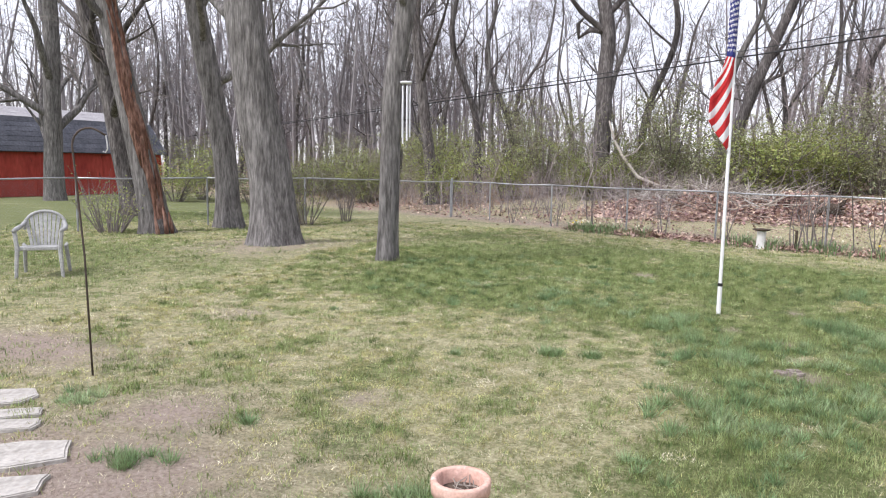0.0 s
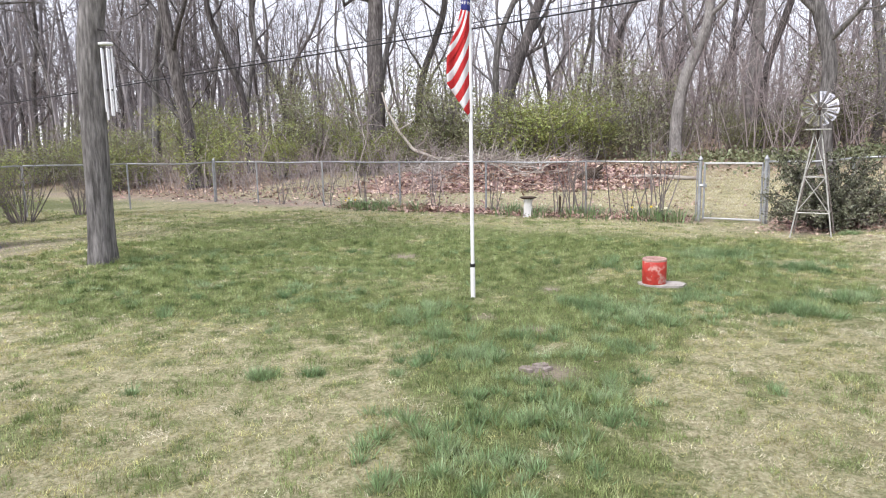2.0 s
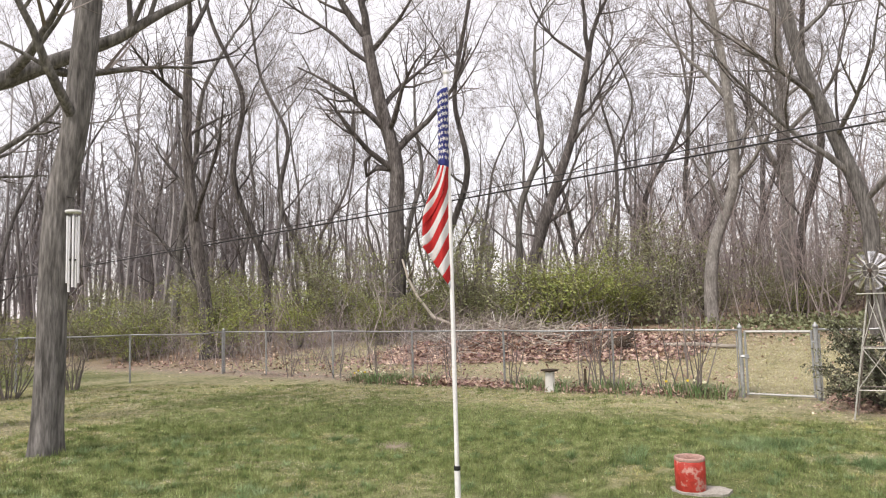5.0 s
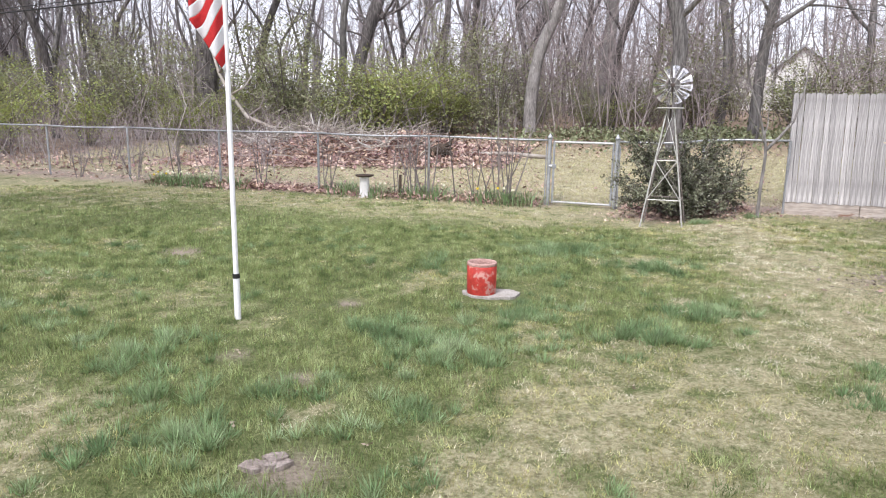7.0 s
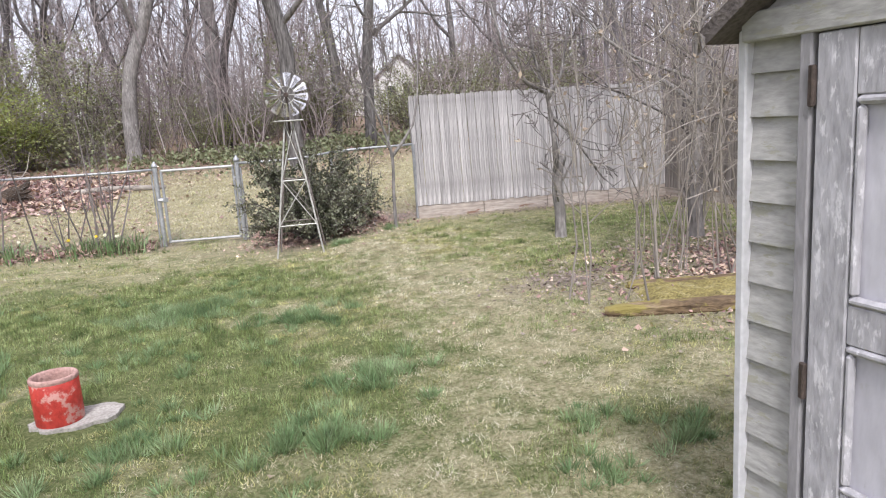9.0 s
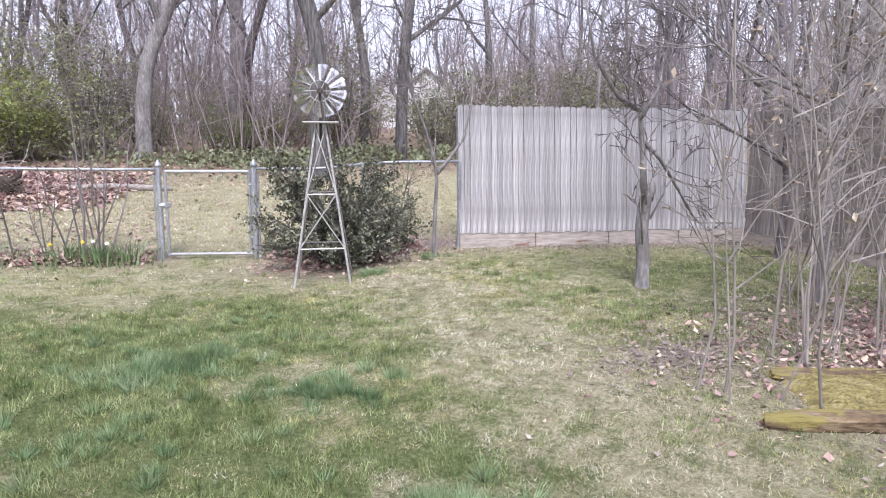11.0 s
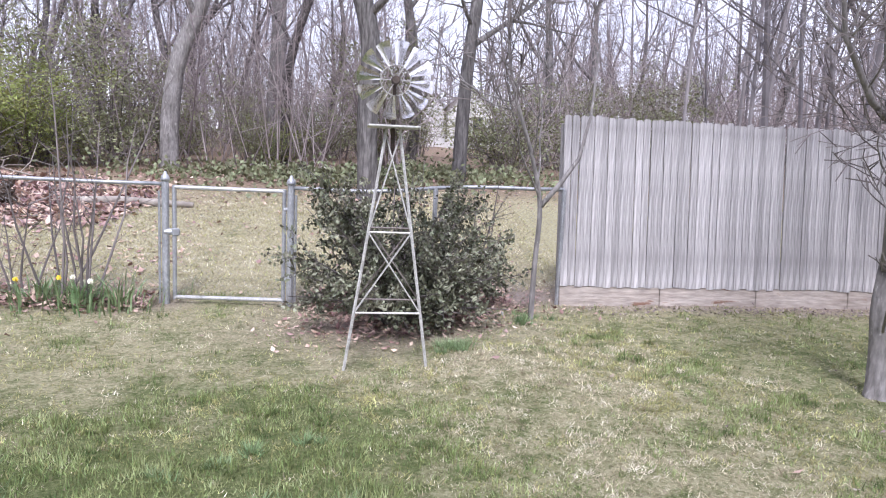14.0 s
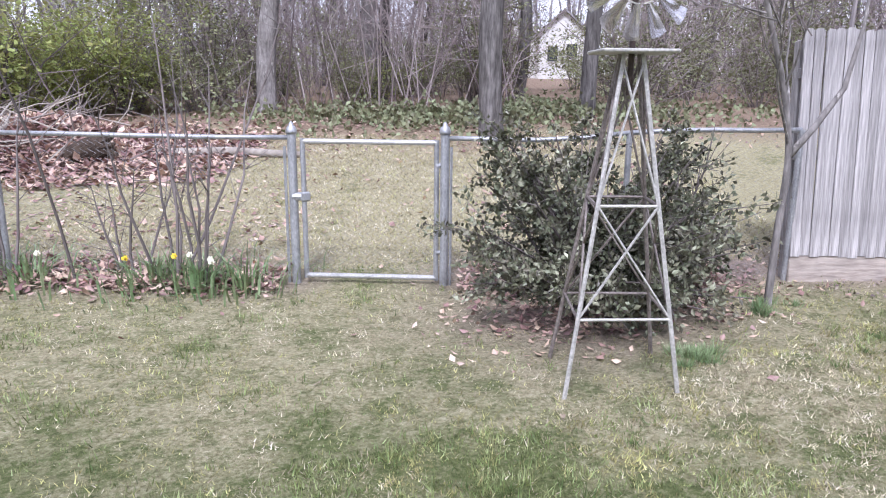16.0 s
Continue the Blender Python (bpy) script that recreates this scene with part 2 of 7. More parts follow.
M["plastic"] = material("dirty white moulded plastic", [(0.27, 0.27, 0.265), (0.43, 0.43, 0.42)], 7, 0.5, bump=0.1, spread=0.12)
M["pole_white"] = material("white enamelled pole", [(0.74, 0.74, 0.74), (0.82, 0.82, 0.82)], 8, 0.35, bump=0.03, spread=0.04)
M["black"] = material("black rubber", [(0.015, 0.015, 0.016), (0.03, 0.03, 0.03)], 20, 0.6, bump=0.1)
M["chrome"] = material("bright silver tube", [(0.78, 0.78, 0.80), (0.86, 0.86, 0.88)], 10, 0.3, metal=0.5, bump=0.02, spread=0.04)
M["flag_red"] = material("red flag cloth", [(0.52, 0.028, 0.03), (0.64, 0.045, 0.045)], 60, 0.75, bump=0.1, spread=0.05, translucent=0.3)
M["flag_white"] = material("white flag cloth", [(0.76, 0.75, 0.76), (0.83, 0.82, 0.83)], 60, 0.75, bump=0.1, spread=0.03, translucent=0.3)
M["flag_blue"] = material("blue flag cloth", [(0.035, 0.045, 0.20), (0.055, 0.065, 0.28)], 60, 0.75, bump=0.1, spread=0.06, translucent=0.25)
M["timber"] = material("mossy rotted timber", [(0.085, 0.06, 0.04), (0.17, 0.12, 0.07), (0.27, 0.21, 0.13)], 7, 0.95, bump=0.8, stretch=(0.4, 1, 1), spread=0.2, speck=(0.25, 0.21, 0.07), speck_scale=6, speck_cut=0.52)
M["moss"] = material("yellow-green moss", [(0.12, 0.095, 0.045), (0.25, 0.21, 0.075), (0.33, 0.29, 0.15)], 9, 0.95, bump=0.8, spread=0.25)
M["cable"] = material("black cable", [(0.02, 0.02, 0.022), (0.04, 0.04, 0.042)], 2, 0.6, bump=0)
M["house_white"] = material("white clapboard", [(0.68, 0.67, 0.64), (0.78, 0.77, 0.75)], 1, 0.7, bump=0.05, spread=0.04)
M["window_dark"] = material("dark window glass", [(0.04, 0.045, 0.05), (0.08, 0.09, 0.10)], 2, 0.15, bump=0)
M["petal_y"] = material("yellow petals", [(0.75, 0.55, 0.03), (0.85, 0.66, 0.08)], 30, 0.6, bump=0)
M["petal_w"] = material("cream petals", [(0.72, 0.70, 0.50), (0.82, 0.80, 0.66)], 30, 0.6, bump=0)
M["lawn_stone"] = material("brown-grey weathered stone", [(0.20, 0.165, 0.14), (0.33, 0.285, 0.255)], 9, 0.95, bump=0.6, spread=0.2)
M["root"] = material("dark earthy stump", [(0.035, 0.025, 0.02), (0.10, 0.075, 0.055)], 5, 0.95, bump=0.9, spread=0.25)

# ---- the lie of the land ----
FD = Vector((0.883, -0.468))     # along the back fence
FN = Vector((0.468, 0.883))      # away over the back fence
GATE_L, GATE_R = Vector((5.42, 15.42)), Vector((6.46, 14.80))


def step(a, b, v):
    k = np.clip((v - a) / (b - a), 0, 1)
    return k * k * (3 - 2 * k)


def ground_z(x, y):
    s = (x - 5.42) * 0.468 + (y - 15.42) * 0.883
    lat = (x - 5.42) * 0.883 - (y - 15.42) * 0.468
    z = -0.11 * step(-5, -0.5, s) * (1 - step(1.9, 3.3, lat)) + 0.115 * np.clip(s, 0, 8) + 0.03 * np.clip(s - 8, 0, 60)
    z = z * step(-60, -25, lat) if not np.isscalar(x) else z * float(step(-60, -25, np.float64(lat)))
    z = z + 0.13 * np.exp(-((x + 6.7) ** 2 + (y - 11.0) ** 2) / 5.0) + 0.04 * np.exp(-((x + 4.0) ** 2 + (y - 10.2) ** 2) / 1.5)
    z = z + 0.018 * np.sin(x * 1.3 + 0.7 * y) * np.sin(y * 1.1 - 0.4 * x)
    return z


def wob(x, y):
    """Smooth irregular values about -1..1."""
    return (np.sin(2.1 * x + 1.3 * np.sin(1.7 * y)) + np.sin(2.7 * y + 1.1 * np.sin(1.9 * x + 1)) + 0.7 * np.sin(5.3 * x - 3.1 * y) + 0.7 * np.sin(4.1 * y + 6.1 * x + 2)) / 3.4


def cells(x, y, size, seed):
    """Value noise 0..1 with that cell size."""
    g = np.random.RandomState(seed).rand(256, 256)
    u, v = x / size + 500, y / size + 500
    i, j = np.floor(u).astype(int), np.floor(v).astype(int)
    a, b = u - i, v - j
    a, b = a * a * (3 - 2 * a), b * b * (3 - 2 * b)
    i, j = i % 256, j % 256
    i2, j2 = (i + 1) % 256, (j + 1) % 256
    return (g[i, j] * (1 - a) + g[i2, j] * a) * (1 - b) + (g[i, j2] * (1 - a) + g[i2, j2] * a) * b


def lushness(x, y):
    """0 dry lawn .. 1 lush lawn, a T of fertile grass across the yard with a stem towards the house."""
    k = 0.16 * wob(x * 1.5, y * 1.5) + 0.55 * (cells(x, y, 0.42, 31) - 0.5) + 0.4 * (cells(x, y, 0.15, 32) - 0.5)
    edge = 7.0 + 0.22 * np.clip(-x, 0, 9) + 0.1 * np.clip(x - 3, 0, 2)
    bar = step(-0.55, 0.55, y - edge + k) * (1 - step(13.6, 15.6, y + 0.45 * np.clip(x, -9, 9) + 2 * k))
    bar = bar * (1 - step(4.4, 5.3, x - 0.16 * (y - 8) + 2 * k)) * step(-5.2, -3.4, x + k)
    mid = 1.15 + 0.16 * (y - 5)
    half = 0.66 + 0.12 * np.clip(y - 5, -1, 3)
    stem = (1 - step(half - 0.22, half + 0.35, np.abs(x - mid) + 0.7 * k)) * step(2.6, 3.4, y) * (1 - step(7.5, 8.5, y))
    moss = 0.55 * np.exp(-((x - 9.6) ** 2 + (y - 10.2) ** 2) / 4.0)
    left = 0.75 * np.exp(-((x + 10) ** 2 / 14 + (y - 8.8) ** 2 / 5))
    yard = 0.8 * step(14.5, 16.5, -((x - 5.42) * 0.883 - (y - 15.42) * 0.468)) * (1 - step(-3, 0, (x - 5.42) * 0.468 + (y - 15.42) * 0.883))
    patch = 0.9 * np.exp(-((x - 5.2) ** 2 / 0.9 + (y - 11.3) ** 2 / 0.5)) + 0.8 * np.exp(-((x - 5.5) ** 2 + (y - 9.95) ** 2) / 0.16)
    worn = 0.7 * step(0.64, 0.76, 0.7 * cells(x, y, 0.5, 34) + 0.3 * cells(x, y, 0.16, 35))
    spot = 0.6 * step(0.60, 0.72, 0.6 * cells(x, y, 0.34, 36) + 0.4 * cells(x, y, 0.12, 37))
    return np.clip(np.maximum(np.maximum.reduce([bar, stem, moss, left, yard, patch]) * (1 - worn), spot), 0, 1)


def bareness(x, y):
    """Bare earth: by the stepping stones, under the trees, and under the shrubs by the back fence."""
    k = 0.35 * wob(x * 2.2, y * 2.2)
    a = np.exp(-((x + 4.9) ** 2 / 1.0 + (y - 4.2) ** 2 / 0.35))
    b = np.exp(-((x + 2.6) ** 2 / 1.6 + (y - 2.5) ** 2 / 0.6))
    c = 0.7 * np.exp(-((x + 6.8) ** 2 + (y - 10.9) ** 2) / 1.6)
    d = 0.9 * np.exp(-((x - 8.6) ** 2 / 2.5 + (y - 7.5) ** 2 / 1.6))
    s = (x - 5.42) * 0.468 + (y - 15.42) * 0.883
    lat = (x - 5.42) * 0.883 - (y - 15.42) * 0.468
    e = 0.95 * np.exp(-((s - 0.1) / 0.42) ** 2) * (1 - np.exp(-((lat - 0.6) / 0.65) ** 2))
    f = 0.9 * np.exp(-((x - 7.0) ** 2 + (y - 13.75) ** 2) / 0.8)
    h = 0.6 * np.exp(-((x - 7.1) ** 2 / 0.5 + (y - 8.7) ** 2 / 0.16))
    for px, py, pr in ((1.39, 6.93, 0.11), (0.96, 7.39, 0.09), (-0.11, 10.85, 0.22), (1.42, 5.85, 0.17), (1.7, 8.5, 0.1), (-4.0, 6.2, 0.25), (-1.6, 4.2, 0.16), (-2.6, 3.4, 0.5)):
        h = np.maximum(h, 0.8 * np.exp(-((x - px) ** 2 + (y - py) ** 2) / pr ** 2))
    return np.clip(np.maximum.reduce([a, b, c, d, e, f, h]) * (1 + k) * 1.25, 0, 1)


# ---- mesh building ----
class Build:
    def __init__(self):
        self.v, self.f = [], []

    def tube(self, pts, radii, sides=6, cap=True, twist=0.0):
        pts = [Vector(p) for p in pts]
        n, base = len(pts), len(self.v)
        ref = Vector((1, 0, 0)) if abs((pts[-1] - pts[0]).normalized().x) < 0.8 else Vector((0, 1, 0))
        for i, p in enumerate(pts):
            d = (pts[min(i + 1, n - 1)] - pts[max(i - 1, 0)]).normalized()
            a = (ref - d * ref.dot(d)).normalized()
            b = d.cross(a)
            for k in range(sides):
                w = 2 * math.pi * k / sides + twist * i
                r = radii[i] if not callable(radii) else radii(i, w)
                self.v.append(p + (a * math.cos(w) + b * math.sin(w)) * r)
        for i in range(n - 1):
            for k in range(sides):
                k2 = (k + 1) % sides
                self.f.append((base + i * sides + k, base + i * sides + k2, base + (i + 1) * sides + k2, base + (i + 1) * sides + k))
        if cap:
            self.f.append(tuple(base + k for k in reversed(range(sides))))
            self.f.append(tuple(base + (n - 1) * sides + k for k in range(sides)))
        return self

    def box(self, c, size, m=None, bevel=0.0):
        """A box with chamfered long edges."""
        sx, sy, sz = (s / 2 for s in size)
        b = min(bevel, sx * 0.9, sy * 0.9, sz * 0.9)
        base = len(self.v)
        if b <= 0:
            co = [(i * sx, j * sy, k * sz) for k in (-1, 1) for i, j in ((-1, -1), (1, -1), (1, 1), (-1, 1))]
            fs = [(0, 3, 2, 1), (4, 5, 6, 7), (0, 1, 5, 4), (1, 2, 6, 5), (2, 3, 7, 6), (3, 0, 4, 7)]
        else:
            ring = [(-sx + b, -sy), (sx - b, -sy), (sx, -sy + b), (sx, sy - b), (sx - b, sy), (-sx + b, sy), (-sx, sy - b), (-sx, -sy + b)]
            inn = [(p[0] * (sx - b) / sx, p[1] * (sy - b) / sy) for p in ring]
            co = [(*p, -sz) for p in inn] + [(*p, -sz + b) for p in ring] + [(*p, sz - b) for p in ring] + [(*p, sz) for p in inn]
            fs = [tuple(reversed(range(8))), tuple(range(24, 32))]
            for r in range(3):
                fs += [(r * 8 + k, r * 8 + (k + 1) % 8, r * 8 + 8 + (k + 1) % 8, r * 8 + 8 + k) for k in range(8)]
        for p in co:
            q = Vector(p)
            if m is not None:
                q = m @ q
            self.v.append(q + Vector(c))
        self.f += [tuple(base + i for i in f) for f in fs]
        return self

    def lathe(self, profile, sides=24, c=(0, 0, 0), wob_=0.0, hollow=False):
        base, n = len(self.v), len(profile)
        for r, z in profile:
            for k in range(sides):
                w = 2 * math.pi * k / sides
                rr = r * (1 + wob_ * math.sin(2 * w + z * 9))
                self.v.append(Vector((c[0] + rr * math.cos(w), c[1] + rr * math.sin(w), c[2] + z)))
        for i in range(n - 1):
            for k in range(sides):
                k2 = (k + 1) % sides
                self.f.append((base + i * sides + k, base + i * sides + k2, base + (i + 1) * sides + k2, base + (i + 1) * sides + k))
        self.f.append(tuple(base + k for k in reversed(range(sides))))
        if not hollow:
            self.f.append(tuple(base + (n - 1) * sides + k for k in range(sides)))
        else:
            self.f.pop()
        return self

    def poly(self, pts):
        base = len(self.v)
        self.v += [Vector(p) for p in pts]
        self.f.append(tuple(range(base, base + len(pts))))
        return self

    def prism(self, pts, low, high, up=Vector((0, 0, 1))):
        """A solid with the outline pts, from low to high along up."""
        n, base = len(pts), len(self.v)
        self.v += [Vector(p) + up * low for p in pts] + [Vector(p) + up * high for p in pts]
        self.f.append(tuple(base + k for k in reversed(range(n))))
        self.f.append(tuple(base + n + k for k in range(n)))
        self.f += [(base + k, base + (k + 1) % n, base + n + (k + 1) % n, base + n + k) for k in range(n)]
        return self

    def leaf(self, p, d, side, length, width):
        """A pointed leaf of two faces, folded a little along its rib."""
        base = len(self.v)
        nrm = d.cross(side)
        self.v += [p, p + d * length * 0.5 + side * width * 0.5 + nrm * width * 0.15, p + d * length, p + d * length * 0.5 - side * width * 0.5 + nrm * width * 0.15]
        self.f += [(base, base + 1, base + 2), (base, base + 2, base + 3)]
        return self

    def mesh(self, name, mat, smooth=False):
        me = bpy.data.meshes.new(name)
        me.from_pydata([tuple(p) for p in self.v], [], self.f)
        me.materials.append(mat)
        if smooth:
            me.polygons.foreach_set("use_smooth", [True] * len(me.polygons))
        me.update()
        return me


def thing(name, at, label, category, group="", rz=0.0, kind=""):
    ob = new(name)
    ob.matrix_world = pose(*at, 0, 0, rz)
    return tagged(ob, label, category, group, kind)


def part(name, b, mat, parent, label="", smooth=False, local=None, kind=""):
    """One mesh object under a thing or a part; b is a Build or a ready mesh."""
    me = b.mesh(name, mat, smooth) if isinstance(b, Build) else b
    ob = new(name, me)
    ob.parent = parent
    if local is not None:
        ob.matrix_local = local
    return tagged(ob, label, kind=kind)


def solo(name, b, mat, label, category, kind="", group="", smooth=False, at=None):
    ob = new(name, b.mesh(name, mat, smooth) if isinstance(b, Build) else b)
    if at is not None:
        ob.matrix_world = at
    return tagged(ob, label, category, group, kind)


def gz(x, y):
    return float(ground_z(np.float64(x), np.float64(y)))


def rand_dir(rng):
    while True:
        v = Vector((rng.uniform(-1, 1), rng.uniform(-1, 1), rng.uniform(-1, 1)))
        if 0.05 < v.length < 1:
            return v.normalized()


# ---- ground ----
def make_ground():
    n, k, a = 290, 6.0, 2.6
    u = np.linspace(-1, 1, n)
    ax = a * np.sinh(k * u)
    xx, yy = np.meshgrid(1.5 + ax, 8.0 + ax)
    zz = ground_z(xx, yy)
    co = np.stack([xx, yy, zz], -1).reshape(-1, 3)
    i = np.arange(n * n).reshape(n, n)
    quads = np.stack([i[:-1, :-1], i[:-1, 1:], i[1:, 1:], i[1:, :-1]], -1).reshape(-1, 4)
    me = bpy.data.meshes.new("ground")
    me.vertices.add(len(co))
    me.vertices.foreach_set("co", co.ravel())
    me.loops.add(quads.size)
    me.loops.foreach_set("vertex_index", quads.ravel())
    me.polygons.add(len(quads))
    me.polygons.foreach_set("loop_start", np.arange(0, quads.size, 4))
    me.polygons.foreach_set("use_smooth", np.ones(len(quads), bool))
    me.update()
    x, y = xx.ravel(), yy.ravel()
    s = (x - 5.42) * 0.468 + (y - 15.42) * 0.883
    lat = (x - 5.42) * 0.883 - (y - 15.42) * 0.468
    wood = step(4.5, 7.5, s + 1.2 * wob(x * 0.4, y * 0.4) + 5.5 * step(13.0, 15.5, -lat) * step(-2.5, 0.0, s))
    for name, v in (("lush", lushness(x, y) - 0.5 * step(-1.0, 0.5, s)), ("bare", bareness(x, y)), ("wood", wood)):
        me.attributes.new(name, "FLOAT", "POINT").data.foreach_set("value", v.astype(np.float32))
    m = bpy.data.materials.new("lawn soil and thatch")
    m.use_nodes = True
    nd, l = m.node_tree.nodes, m.node_tree.links
    p = nd["Principled BSDF"]
    co_ = nd.new("ShaderNodeTexCoord")
    def noise_(scale, detail=6, rough=0.65):
        t = nd.new("ShaderNodeTexNoise")
        t.inputs["Scale"].default_value, t.inputs["Detail"].default_value, t.inputs["Roughness"].default_value = scale, detail, rough
        l.new(co_.outputs["Object"], t.inputs[0])
        return t.outputs[0]
    def ramp_(fac, cs, lo=0.3, hi=0.7):
        r = nd.new("ShaderNodeValToRGB")
        el = r.color_ramp.elements
        while len(el) < len(cs):
            el.new(0.5)
        for j, c in enumerate(cs):
            el[j].position, el[j].color = lo + (hi - lo) * j / (len(cs) - 1), (*c, 1)
        l.new(fac, r.inputs[0])
        return r.outputs[0]
    def mix_(f, a_, b_):
        x_ = nd.new("ShaderNodeMix")
        x_.data_type = "RGBA"
        l.new(f, x_.inputs["Factor"])
        l.new(a_, x_.inputs["A"])
        l.new(b_, x_.inputs["B"])
        return x_.outputs["Result"]
    def attr_(name):
        at_ = nd.new("ShaderNodeAttribute")
        at_.attribute_name = name
        return at_.outputs["Fac"]
    fine = noise_(38, 8, 0.75)
    dry = ramp_(fine, [(0.15, 0.13, 0.072), (0.38, 0.35, 0.21), (0.61, 0.57, 0.41)])
    green = ramp_(fine, [(0.045, 0.06, 0.024), (0.14, 0.165, 0.065), (0.28, 0.29, 0.15)])
    earth = ramp_(fine, [(0.19, 0.145, 0.115), (0.34, 0.275, 0.23), (0.46, 0.39, 0.335)])
    litter = ramp_(noise_(14, 8, 0.8), [(0.13, 0.095, 0.065), (0.27, 0.20, 0.145), (0.38, 0.31, 0.23)])
    patch = nd.new("ShaderNodeMapRange")
    patch.inputs[1].default_value, patch.inputs[2].default_value = 0.46, 0.58
    l.new(noise_(7.5, 8, 0.8), patch.inputs[0])
    lw = nd.new("ShaderNodeMath")
    lw.operation = "MULTIPLY_ADD"
    l.new(patch.outputs[0], lw.inputs[0])
    lw.inputs[1].default_value = 0.7
    l.new(attr_("lush"), lw.inputs[2])
    lw.use_clamp = True
    c1 = mix_(lw.outputs[0], dry, green)
    c2 = mix_(attr_("bare"), c1, earth)
    c3 = mix_(attr_("wood"), c2, litter)
    l.new(c3, p.inputs["Base Color"])
    p.inputs["Roughness"].default_value = 0.95
    p.inputs["Specular IOR Level"].default_value = 0.1
    bp = nd.new("ShaderNodeBump")
    bp.inputs["Strength"].default_value, bp.inputs["Distance"].default_value = 0.9, 0.03
    l.new(fine, bp.inputs["Height"])
    l.new(bp.outputs[0], p.inputs["Normal"])
    me.materials.append(m)
    tagged(new("ground", me), "patchy spring lawn of green and straw-coloured grass", "lawn", kind="structure")


make_ground()


# ---- grass, as loose blades ----
def blades(name, x, y, length, width, lean, mat, label, seed, aim=None):
    rs = np.random.RandomState(seed)
    n = len(x)
    z = ground_z(x, y) - 0.004
    a = rs.uniform(0, 2 * np.pi, n)
    b = rs.uniform(0, 2 * np.pi, n) if aim is None else aim + rs.normal(0, 0.5, n)
    ln = length * rs.uniform(0.55, 1.25, n)
    tilt = np.clip(rs.normal(lean, 0.28, n), 0.02, 1.45)
    base = np.stack([x, y, z], -1)
    side = np.stack([np.cos(a), np.sin(a), np.zeros(n)], -1) * (width * 0.5)[:, None]
    tip = base + np.stack([np.cos(b) * np.sin(tilt), np.sin(b) * np.sin(tilt), np.cos(tilt)], -1) * ln[:, None]
    co = np.stack([base - side, base + side, tip], 1).reshape(-1, 3)
    me = bpy.data.meshes.new(name)
    me.vertices.add(3 * n)
    me.vertices.foreach_set("co", co.ravel())
    me.loops.add(3 * n)
    me.loops.foreach_set("vertex_index", np.arange(3 * n))
    me.polygons.add(n)
    me.polygons.foreach_set("loop_start", np.arange(0, 3 * n, 3))
    me.update()
    me.materials.append(mat)
    return tagged(new(name, me), label, "grass", kind="stuff")


